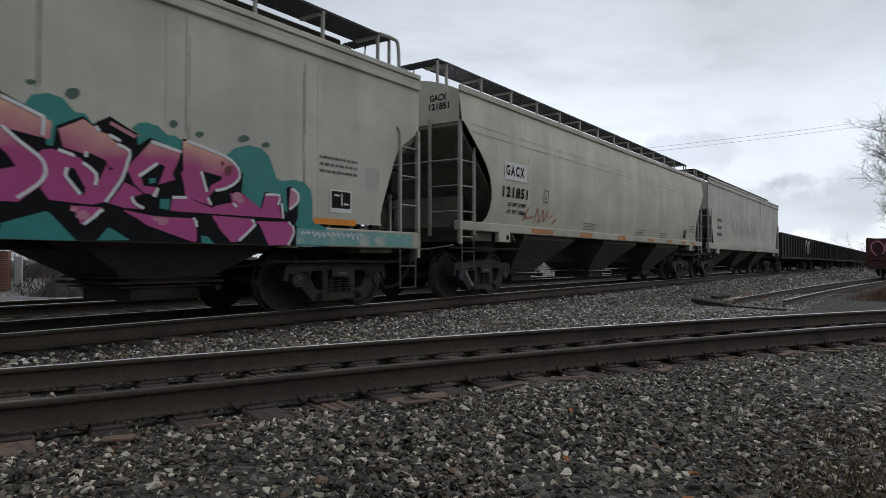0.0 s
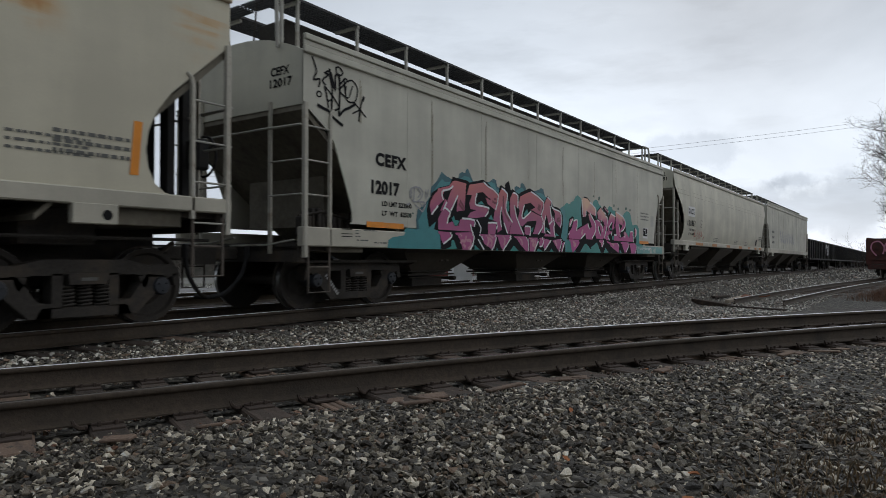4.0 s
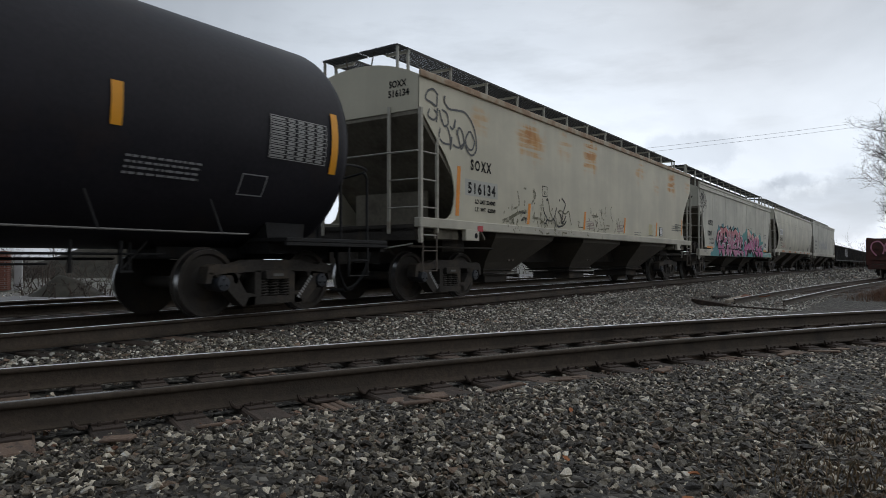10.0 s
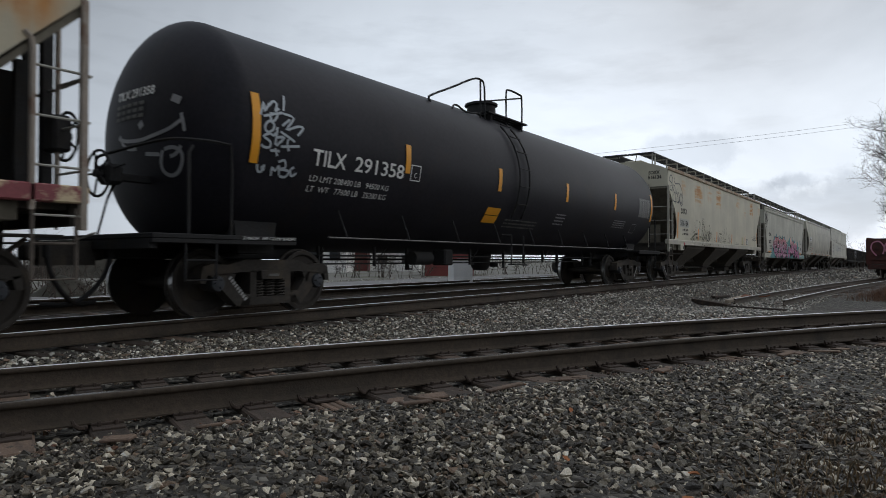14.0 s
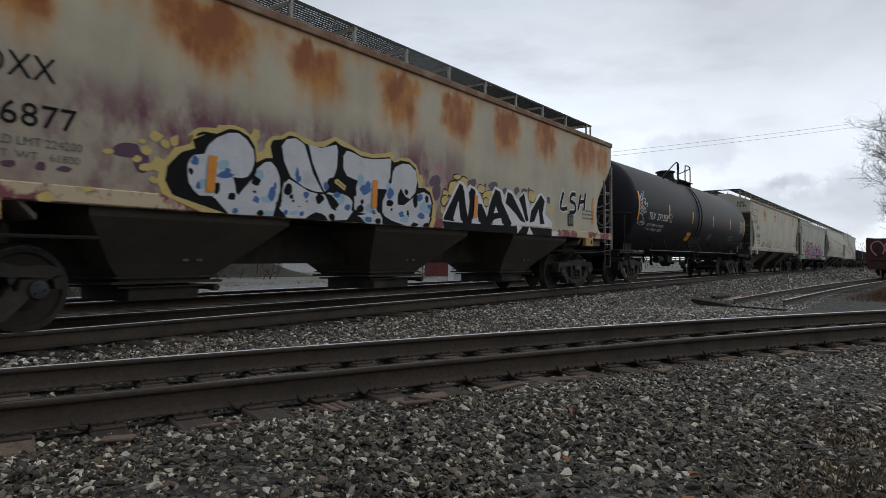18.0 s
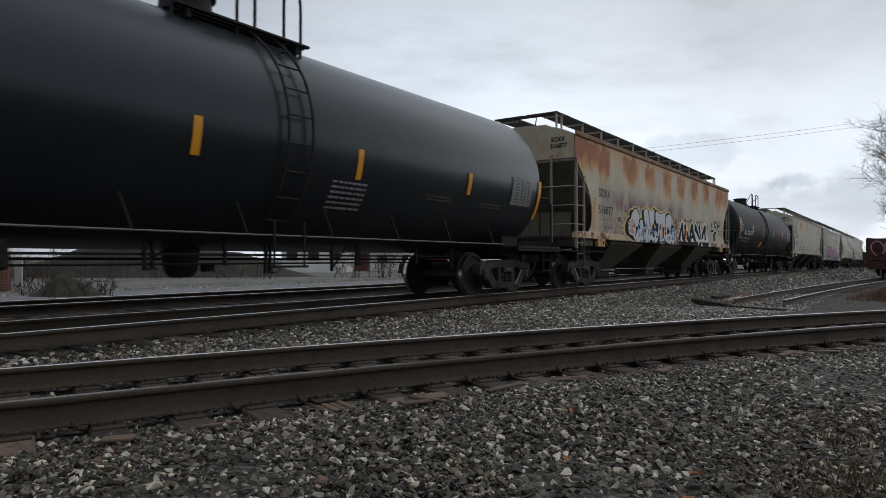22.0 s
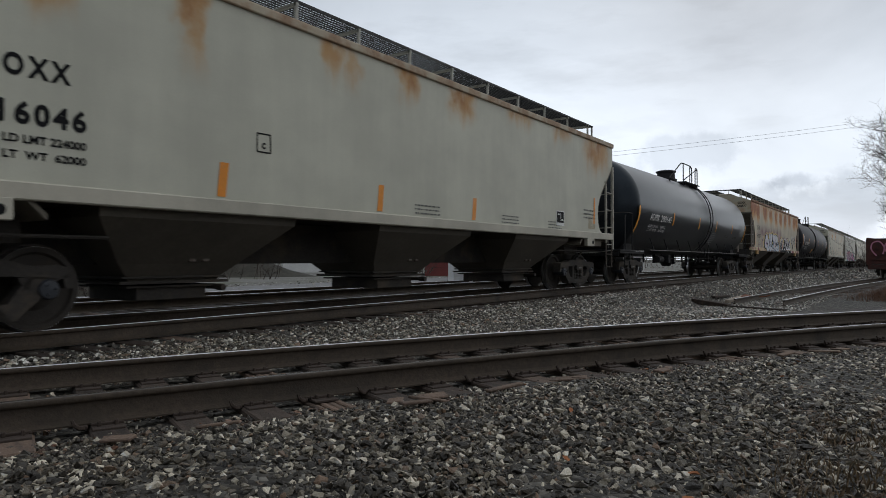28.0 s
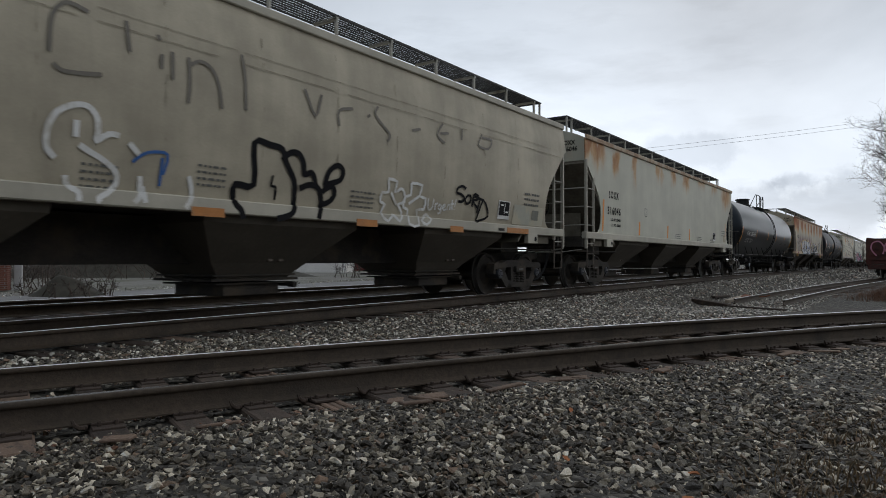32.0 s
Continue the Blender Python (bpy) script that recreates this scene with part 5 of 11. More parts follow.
def between(x, y, rng):
    yc, sl = near_line(x)
    d = (y - yc) / math.sqrt(1 + sl * sl)
    if d < 1.0 or (y > 7.0 and rng.random() < 0.6) or 7.5 < y - main_bend(x) < 7.9:
        return False
    return rng.random() < 1.0 if x < 14 else rng.random() < 14.0 / x


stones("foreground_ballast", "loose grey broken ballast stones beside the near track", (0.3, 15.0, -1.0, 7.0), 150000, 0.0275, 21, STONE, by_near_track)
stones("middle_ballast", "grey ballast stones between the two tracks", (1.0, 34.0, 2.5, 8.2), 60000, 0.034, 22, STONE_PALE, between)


def far_between(x, y, rng):
    return y > siding_line(x)[0] + 1.2 and not 7.5 < y - main_bend(x) < 9.4


stones("far_ballast", "grey ballast stones spread towards the siding", (30.0, 64.0, 0.0, 7.4), 15000, 0.058, 23, STONE_PALE, far_between)
stones("yard_ballast", "grey gravel of the yard between the main track and the siding", (62.0, 125.0, -6.0, 7.0), 8000, 0.11, 25, STONE_PALE, far_between)
stones("lot_gravel", "loose gravel and rubble on the lot behind the far track", (2.0, 44.0, 14.6, 26.0), 7000, 0.042, 26, STONE_PALE)
stones("bank_gravel", "grey gravel heaped beyond the far track", (2.0, 22.0, 14.3, 19.0), 9000, 0.055, 28, STONE_PALE)



def by_tie_ends(x, y, rng):
    yc, sl = near_line(x)
    d = abs(y - yc) / math.sqrt(1 + sl * sl)
    return 1.02 < d < 1.75 and rng.random() < (2.1 - d) * 0.8 or d < 0.62


STONE_RUST = stone_material("rust_stained_ballast", (0.105, 0.058, 0.036), glint=0.15)
stones("rusty_ballast", "rust-brown stones and crumbs of timber beside the tie ends", (0.3, 16.0, -2.5, 7.0), 16000, 0.023, 27, STONE_RUST, by_tie_ends, 0.004)

# the nearest stones, one by one
STONE_ONE = stone_material("single_ballast_stone", (0.106, 0.088, 0.064), True)
srng = np.random.default_rng(24)
stone_me = []
for co, fc in stone_shapes(srng):
    me = bpy.data.meshes.new("stone")
    me.from_pydata([tuple(map(float, p)) for p in co], [], [tuple(map(int, f)) for f in fc])
    me.materials.append(STONE_ONE)
    stone_me.append(me)
placed = 0
while placed < 300:
    x, y = float(srng.uniform(0.9, 4.2)), float(srng.uniform(0.4, 3.6))
    if not (1.75 < math.hypot(x, y) < 3.6 and 20 < math.degrees(math.atan2(x, y)) < 90):
        continue
    yc, sl = near_line(x)
    if (y - yc) / math.sqrt(1 + sl * sl) > -1.4:
        continue
    sc = 0.034 * float(np.clip(srng.lognormal(0, 0.35), 0.6, 1.8))
    at = pose(x, y, ground_z(x, y) + 0.012 + sc * 0.3, *(float(a) for a in srng.uniform(-35, 35, 2)), float(srng.uniform(0, 360))) @ Matrix.Scale(sc, 4)
    part("stone", stone_me[placed % len(stone_me)], STONE_ONE, ground, at=at)
    placed += 1

# ---------------------------------------------------------------- the cars of the train
PAINT_A = car_paint("beige_paint_lightly_rusted", (0.645, 0.60, 0.465), grime=0.26, tone2=(0.44, 0.165, 0.025), rust_col=(0.60, 0.33, 0.10), seed=1.3, wiped=0.75,
                    blooms=((2.0, 0.35, 3.72, 3.25, 0.5), (4.2, 0.62, 3.70, 3.05, 0.95), (6.05, 0.42, 3.80, 3.30, 0.55), (7.65, 0.42, 3.82, 3.12, 1.0), (11.7, 0.40, 3.80, 3.30, 0.6), (13.3, 0.32, 3.35, 3.0, 0.45), (15.1, 0.45, 3.80, 3.12, 1.0), (17.2, 0.3, 3.7, 3.2, 0.5)))
PAINT_C = car_paint("beige_paint_heavily_rusted", (0.61, 0.545, 0.40), rust=0.25, rust_low=3.4, rust_high=4.3, rust_col=(0.58, 0.255, 0.050), tone2=(0.30, 0.078, 0.010), overspray=1.0, seed=4.1, drip=0.3,
                    blooms=((0.1, 0.85, 4.20, 2.95, 1.5), (1.15, 0.62, 3.90, 3.05, 1.1), (1.95, 0.42, 3.80, 2.85, 1.2), (8.8, 8.8, 4.15, 3.80, 0.5), (3.0, 0.5, 3.9, 3.45, 0.5), (4.15, 0.66, 3.85, 2.98, 1.2), (5.1, 0.5, 3.9, 3.4, 0.5), (6.0, 0.55, 3.78, 2.95, 1.0), (7.88, 0.55, 3.84, 2.80, 1.15), (9.67, 0.52, 3.82, 2.90, 1.15), (11.55, 0.58, 3.85, 2.95, 1.1), (13.45, 0.58, 3.88, 3.02, 1.1), (15.7, 0.85, 3.84, 2.90, 1.0), (16.9, 0.5, 3.8, 3.0, 0.9)))
PAINT_C_END = car_paint("beige_end_paint_rusted", (0.57, 0.51, 0.38), rust=0.45, rust_col=(0.50, 0.22, 0.06), tone2=(0.30, 0.09, 0.015), rust_low=2.8, rust_high=4.5, seed=2.6)
PAINT_D = car_paint("grey_beige_paint", (0.60, 0.59, 0.485), tone2=(0.30, 0.105, 0.016), rust_col=(0.50, 0.27, 0.085), seed=7.7, grime=0.26,
                    blooms=((0.15, 0.45, 4.0, 3.40, 1.0), (0.85, 0.52, 3.95, 3.25, 0.85), (2.25, 0.24, 3.78, 3.22, 0.95), (3.85, 0.20, 3.92, 2.92, 0.75), (6.2, 0.24, 3.92, 3.40, 0.7), (6.6, 0.22, 3.85, 3.35, 0.55), (8.0, 0.30, 4.0, 3.50, 0.75), (9.75, 0.46, 3.98, 3.48, 0.8), (12.0, 0.6, 4.05, 3.75, 0.6), (14.2, 0.6, 4.05, 3.72, 0.6), (16.4, 0.85, 4.02, 3.0, 0.75)))
PAINT_D_END = car_paint("grey_beige_end_paint", (0.57, 0.56, 0.465), rust=0.08, rust_low=3.0, rust_high=4.4, rust_col=(0.46, 0.24, 0.08), seed=6.1)
PAINT_B = car_paint("pale_grey_paint", (0.625, 0.61, 0.515), seed=2.2)
PAINT_Z = car_paint("pale_olive_grey_paint", (0.67, 0.64, 0.52), seed=5.5)
PAINT_E = car_paint("soiled_tan_paint", (0.575, 0.518, 0.395), grime=0.55, grime_col=(0.135, 0.115, 0.085), seed=9.1)
SILL = car_paint("cream_sill_paint", (0.56, 0.525, 0.43), grime=0.40, seed=3.3)
SILL_C = material("maroon_and_cream_sill_paint", (0.235, 0.062, 0.070), 0.65, 0.0, 0.25, 3.0, second=(0.60, 0.48, 0.31), mask=(0.46, 0.53), mscale=2.6)
PAD_RUST = material("rusty_orange_pad_paint", (0.52, 0.32, 0.13), 0.7, 0.0, 0.25, 4.0, second=(0.27, 0.09, 0.05), mask=(0.52, 0.62), mscale=5.0)
EAVE_RUST = material("rusty_eave_steel", (0.36, 0.245, 0.16), 0.8, 0.0, 0.3, 2.0, second=(0.46, 0.40, 0.30), mask=(0.45, 0.6))
EAVE_C = material("deep_rust_eave", (0.24, 0.13, 0.078), 0.8, 0.0, 0.3, 2.0, second=(0.33, 0.25, 0.18), mask=(0.5, 0.65))
TANK_BLACK = material("matt_black_tank_paint", (0.0215, 0.0205, 0.0255), 0.5, 0.0, 0.25, 1.2, 0.06, 8, second=(0.032, 0.025, 0.024), mask=(0.55, 0.75), mscale=0.8, spec=0.14)
TANK_GLOSS = material("satin_black_tank_paint", (0.0170, 0.0182, 0.0215), 0.29, 0.0, 0.25, 1.2, 0.02, 3, second=(0.026, 0.027, 0.031), mask=(0.5, 0.7), mscale=0.8, spec=0.36)
# bluish tint puts a blue sky sheen into the tank's reflections
TANK_GLOSS.node_tree.nodes["Principled BSDF"].inputs["Specular Tint"].default_value = (0.72, 0.88, 1.0, 1)
GOND_DARK = material("dark_gondola_steel", (0.022, 0.021, 0.020), 0.8, 0.0, 0.3, 1.5, 0.1, 10, second=(0.045, 0.035, 0.028), mask=(0.5, 0.7))
GOND_RED = material("oxide_red_gondola_steel", (0.085, 0.027, 0.020), 0.8, 0.0, 0.3, 1.5, 0.1, 10, second=(0.045, 0.022, 0.018), mask=(0.45, 0.65))

SLOPE = material("sooty_olive_slope_sheet", (0.155, 0.138, 0.105), 0.8, 0.0, 0.3, 0.9, 0.1, 12, second=(0.08, 0.068, 0.05), mask=(0.5, 0.7))
L_S = 17.6
POST_C = material("dull_brown_post_paint", (0.30, 0.255, 0.21), 0.7, 0.0, 0.2, 3.0, second=(0.16, 0.075, 0.04), mask=(0.55, 0.68), mscale=2.5)
car_z0 = hopper(87.3, 18.0, "angled", PAINT_B, SILL, PAINT_B, SLOPE, "pale grey covered hopper with worn tags, heading the hoppers", seed=10, low=1.27, sill=1.53, eave=4.10, zb=4.70, ribs=9)
car_z1 = hopper(68.17, 18.0, "round", PAINT_Z, SILL, SILL, SLOPE, "pale olive-grey covered hopper with curved panelled sides", seed=11, zb=4.70, eave=4.02, brake=0, bulge=True)
car_b = hopper(50.12, 16.78, "angled", PAINT_B, SILL, PAINT_B, SLOPE, "pale grey covered hopper with purple and teal graffiti along its side", seed=13, low=0.96, sill=1.24, eave=3.74, zb=4.70, ribs=7, bays=3)
car_a = hopper(31.28, L_S, "round", PAINT_A, SILL, EAVE_RUST, SLOPE, "smooth-sided beige covered hopper with faint rust and peeling paint", seed=15)
car_c = hopper(-6.70, L_S, "round", PAINT_C, SILL_C, EAVE_C, SLOPE, "rust-streaked beige covered hopper with bubble-letter graffiti", seed=17, post_mat=POST_C, end_mat=PAINT_C_END, pad_mat=PAD_RUST)
car_d = hopper(-44.75, L_S, "round", PAINT_D, SILL, EAVE_RUST, SLOPE, "clean grey-beige covered hopper with rust below the eave", seed=19, end_mat=PAINT_D_END)
car_e = hopper(-63.65, 17.5, "round", PAINT_E, SILL, SILL, SLOPE, "soiled tan covered hopper with black and white tags", seed=21, zb=4.70, eave=4.02, bulge=True)
tank_u = tank_car(11.85, 18.4, TANK_BLACK, "matt black tank car with chalk tags and yellow strips", "round", 31, far=0.10, brake=-1)
tank_t = tank_car(-26.25, 18.5, TANK_GLOSS, "satin black tank car with white lettering and yellow strips", "square", 32, 0.60, brake=1)
gond = [gondola(106.3 + 17.2 * k, 16.2, GOND_DARK, "dark soot-stained open gondola ahead of the hoppers") for k in range(9)]



# ---------------------------------------------------------------- graffiti, tags and lettering
def side_paint(name, m, mat, car, layer, sill=None, label=""):
    """Lays painted shapes on the near side of a hopper: what lies below the top of the sill goes on the sill's own face."""
    pieces = len(m.cuts)
    if 1 < pieces <= 48:
        # every painted shape is a piece of its own, a hair above the one before
        for k, (a, b) in enumerate(zip(m.cuts, m.cuts[1:] + [len(m.v)])):
            one = M().add([(x, 0.0, z) for x, y, z in m.v[a:b]], [[i - a for i in f] for f in m.f if a <= f[0] < b])
            side_paint(name, one, mat, car, layer + 0.065 * (k % 13), sill, label)
        return None
    # each shape lies a hair above the one before
    ends = m.cuts[1:] + [len(m.v)]
    for k, (a, b) in enumerate(zip(m.cuts, ends)):
        m.v[a:b] = [(x, -0.00012 * (k % 13) - 0.00010 * i / max(b - a, 1), z) for i, (x, y, z) in enumerate(m.v[a:b])]
    me = m.mesh(name, mat)
    made = None
    for lower in (False, True):
        if sill is None and lower:
            break
        bm = bmesh.new()
        bm.from_mesh(me)
        if sill is not None:
            bmesh.ops.bisect_plane(bm, geom=bm.verts[:] + bm.edges[:] + bm.faces[:], plane_co=(0, 0, sill), plane_no=(0, 0, 1), clear_outer=lower, clear_inner=not lower)
        if bm.faces:
            y = (-1.536 if lower else -1.5055) - 0.0018 * layer
            for v in bm.verts:
                v.co.y += y
            piece = bpy.data.meshes.new(name)
            bm.to_mesh(piece)
            piece.materials.append(mat)
            made = part(name, piece, mat, car, label)
        bm.free()
    bpy.data.meshes.remove(me)
    return made


def fade_paint(name, top, mid, low, z0, z1, z2):
    """Spray paint that fades from one colour to the next with height."""
    mat = bpy.data.materials.new(name)
    mat.use_nodes = True
    nt = mat.node_tree
    N, L = nt.nodes.new, nt.links.new
    b = nt.nodes["Principled BSDF"]
    b.inputs["Roughness"].default_value = 0.5
    tc = N("ShaderNodeTexCoord")
    sep = N("ShaderNodeSeparateXYZ")
    L(tc.outputs["Object"], sep.inputs[0])
    nz = N("ShaderNodeTexNoise")
    nz.inputs["Scale"].default_value = 2.2
    L(tc.outputs["Object"], nz.inputs[0])
    ad = N("ShaderNodeMath")
    ad.operation = "MULTIPLY_ADD"
    ad.inputs[1].default_value = 0.5
    L(nz.outputs[0], ad.inputs[0])
    L(sep.outputs[2], ad.inputs[2])
    mr = N("ShaderNodeMapRange")
    mr.inputs[1].default_value, mr.inputs[2].default_value = z0 + 0.25, z2 + 0.25
    L(ad.outputs[0], mr.inputs[0])
    ramp = N("ShaderNodeValToRGB")
    e = ramp.color_ramp.elements
    e[0].color, e[1].color = (*low, 1), (*top, 1)
    k = e.new((z1 - z0) / (z2 - z0))
    k.color = (*mid, 1)
    L(mr.outputs[0], ramp.inputs[0])
    L(ramp.outputs[0], b.inputs["Base Color"])
    return mat


TEAL = paint("teal_spray", (0.016, 0.225, 0.208))
CYAN = paint("cyan_spray", (0.030, 0.225, 0.245))
TEAL_DEEP = paint("deep_blue_green_spray", (0.012, 0.105, 0.135))
MAROON = paint("maroon_spray", (0.17, 0.022, 0.050))
MOSS = paint("dull_green_drips", (0.050, 0.105, 0.078))
SPRAY_BLACK = material("black_spray", (0.008, 0.008, 0.010), 0.75, 0.0, 0.2, 4.0, spec=0.15)
SPRAY_WHITE = paint("white_spray", (0.72, 0.72, 0.74))
PINK_FADE = fade_paint("orange_to_purple_fade", (0.60, 0.17, 0.12), (0.35, 0.065, 0.18), (0.42, 0.075, 0.235), 1.0, 1.65, 2.55)
PEACH_FADE = fade_paint("peach_to_magenta_fade", (0.74, 0.46, 0.32), (0.42, 0.045, 0.20), (0.46, 0.06, 0.26), 1.0, 1.85, 2.25)
ROSE = paint("pale_rose_spray", (0.52, 0.22, 0.30))
CREAM_YELLOW = paint("cream_yellow_spray", (0.62, 0.46, 0.15))
BLUE = paint("blue_spray", (0.03, 0.12, 0.36))
PALE_BLUE = paint("pale_blue_spray", (0.33, 0.50, 0.60))
PURPLE = paint("purple_spray", (0.09, 0.03, 0.07))
WHITE_FILL = paint("white_bubble_fill", (0.60, 0.61, 0.64))
TAG_RED = paint("red_marker_tag", (0.42, 0.07, 0.04))
CHALK = paint("grey_chalk", (0.30, 0.30, 0.31))
PALE_TAG = paint("pale_blue_white_spray", (0.42, 0.46, 0.50))
PEEL = material("peeled_film_olive", (0.135, 0.125, 0.075), 0.7, 0.0, 0.3, 4.0, second=(0.40, 0.375, 0.29), mask=(0.50, 0.58), mscale=9.0)
FILM_DARK = material("peeled_film_black", (0.022, 0.022, 0.024), 0.7, 0.0, 0.3, 4.0, second=(0.12, 0.11, 0.075), mask=(0.50, 0.60), mscale=7.0)
TAG_DARK = paint("weathered_black_spray", (0.045, 0.048, 0.052))
PRINT_ROSE = paint("faded_rose_print", (0.30, 0.21, 0.185))
YELLOW_WASH = material("faint_yellow_wash", (0.50, 0.44, 0.24), 0.65, 0.0, 0.12, 2.0, second=(0.55, 0.53, 0.43), mask=(0.42, 0.62), mscale=3.0)
THIN_WHITE = material("thin_white_spray", (0.74, 0.74, 0.72), 0.6, 0.0, 0.15, 4.0, second=(0.50, 0.47, 0.40), mask=(0.52, 0.68), mscale=5.0)
STICKER = material("dull_grey_green_sticker", (0.20, 0.20, 0.165), 0.6, 0.0, 0.25, 5.0)
TAN_PATCH = material("old_tan_paint", (0.36, 0.31, 0.21), 0.65, 0.0, 0.2, 4.0, second=(0.50, 0.46, 0.36), mask=(0.48, 0.6), mscale=4.0)
TEAL_PALE = material("thin_pale_teal_spray", (0.16, 0.36, 0.34), 0.6, 0.0, 0.2, 2.0, second=(0.45, 0.48, 0.42), mask=(0.5, 0.62), mscale=2.5)
PALE_WASH = material("thin_grey_green_wash", (0.44, 0.435, 0.36), 0.6, 0.0, 0.15, 3.0, second=(0.50, 0.455, 0.34), mask=(0.45, 0.6), mscale=3.0)
GREY_PATCH = material("greyer_paint_patch", (0.44, 0.435, 0.385), 0.6, 0.0, 0.1, 3.0)
GHOST = paint("smudged_dirt_writing", (0.14, 0.125, 0.10))


def piece_graffiti():
    """The large piece along the pale grey hopper: two words in salmon, peach and magenta on a teal cloud."""
    car, sill = car_b, 1.24
    cloud = M()
    blob(cloud, [(2.64, 1.3), (2.62, 1.46), (2.66, 1.64), (2.84, 1.73), (3.03, 1.89), (3.06, 2.07), (3.23, 2.19), (3.39, 2.38), (3.52, 2.32), (3.66, 2.29), (3.75, 2.27), (3.73, 2.24), (3.94, 2.33), (3.97, 2.41), (4.07, 2.45), (4.17, 2.44), (4.22, 2.53), (4.28, 2.53), (4.35, 2.44), (4.46, 2.31), (4.83, 2.35), (5.05, 2.35), (5.21, 2.43), (5.12, 2.4), (5.23, 2.44), (5.34, 2.42), (5.38, 2.3), (5.46, 2.27), (5.71, 2.25), (6.12, 2.25), (6.14, 2.35), (6.22, 2.38), (6.38, 2.35), (6.41, 2.45), (6.5, 2.48), (6.64, 2.39), (6.67, 2.29), (6.92, 2.34), (7.06, 2.34), (7.28, 2.39), (7.38, 2.44), (7.51, 2.42), (7.62, 2.23), (7.94, 2.19), (7.99, 2.11), (8.6, 1.2), (8.6, 0.965), (2.6, 0.965), (3.27, 1.26)], 0, curve=False)
    side_paint("graffiti", cloud, TEAL_DEEP, car, 0, sill, "deep blue-green edge of the sprayed cloud")
    cloud = M()
    blob(cloud, [(2.71, 1.3), (2.68, 1.45), (2.84, 1.65), (3.13, 1.99), (3.28, 2.15), (3.4, 2.25), (3.5, 2.2), (3.77, 2.24), (3.73, 2.2), (3.97, 2.3), (4.13, 2.38), (4.3, 2.38), (4.44, 2.29), (4.92, 2.32), (5.21, 2.37), (5.15, 2.34), (5.28, 2.35), (5.36, 2.23), (5.66, 2.21), (6.16, 2.23), (6.28, 2.31), (6.47, 2.37), (6.61, 2.29), (7.02, 2.31), (7.4, 2.32), (7.72, 2.23), (8.4, 1.2), (8.4, 0.965), (2.8, 0.965), (3.27, 1.26)], 0, curve=False)
    blob(cloud, [(8.32, 1.98), (8.52, 2.07), (8.8, 2.16), (8.96, 2.16), (8.96, 1.57), (8.8, 1.29), (8.95, 0.98), (8.4, 0.96), (8.46, 1.43), (8.59, 1.75)], 0, curve=False)
    side_paint("graffiti", cloud, CYAN, car, 0.6, sill, "bright teal cloud of sprayed paint")
    cloud = M()
    blob(cloud, [(8.62, 2.1), (8.8, 2.2), (8.99, 2.17), (9.05, 2.23), (9.24, 2.28), (9.35, 2.39), (9.47, 2.44), (9.63, 2.4), (9.74, 2.33), (9.73, 2.36), (10.48, 2.27), (10.54, 2.37), (10.69, 2.42), (10.83, 2.4), (10.95, 2.28), (11.06, 2.28), (11.12, 2.2), (11.38, 2.1), (11.67, 2.14), (11.56, 2.21), (11.63, 2.28), (11.74, 2.31), (11.88, 2.27), (11.98, 2.18), (11.75, 2.29), (11.87, 2.29), (11.99, 2.2), (12.08, 2.21), (12.17, 2.17), (12.79, 2.07), (12.9, 2.17), (13.13, 2.25), (13.35, 2.23), (13.47, 2.15), (13.6, 1.87), (13.69, 1.84), (13.94, 1.88), (14.12, 1.85), (14.23, 1.76), (14.26, 1.58), (14.26, 1.33), (14.5, 1.24), (14.5, 0.965), (8.7, 0.965), (8.96, 1.52)], 0, curve=False)
    side_paint("graffiti", cloud, TEAL, car, 0.8, sill, "dark teal cloud of sprayed paint")
    wash = M()
    blob(wash, [(1.81, 0.96), (1.83, 1.09), (1.94, 1.14), (2.24, 1.18), (2.33, 1.31), (3.27, 1.29), (3.31, 0.96)], 0, curve=False)
    side_paint("graffiti", wash, CYAN, car, 1.2, sill, "teal wash on the sill")
    mass = M()
    blob(mass, [(2.99, 1.34), (2.94, 1.53), (2.93, 1.67), (2.97, 1.8), (3.08, 1.97), (3.29, 2.08), (3.63, 2.16), (3.72, 2.28), (3.73, 2.33), (3.81, 2.32), (4.05, 2.31), (4.25, 2.3), (4.32, 2.27), (4.83, 2.38), (5.02, 2.32), (5.21, 2.23), (5.44, 2.15), (5.48, 2.3), (5.55, 2.34), (5.7, 2.28), (5.72, 2.37), (5.87, 2.46), (5.96, 2.25), (6.01, 2.3), (6.31, 2.21), (6.41, 2.26), (6.81, 2.38), (6.9, 2.37), (7.54, 2.17), (7.54, 2.11), (7.72, 2.29), (7.94, 2.2), (7.98, 2.06), (8.32, 2.04), (8.45, 1.99), (8.57, 1.86), (8.56, 1.57), (8.46, 1.33), (8.63, 1.23), (8.65, 0.96), (8, 0.965), (3.6, 0.965), (3.32, 0.96), (3.27, 1.3), (3.14, 1.32), (3.2, 1.46)], 0, curve=False)
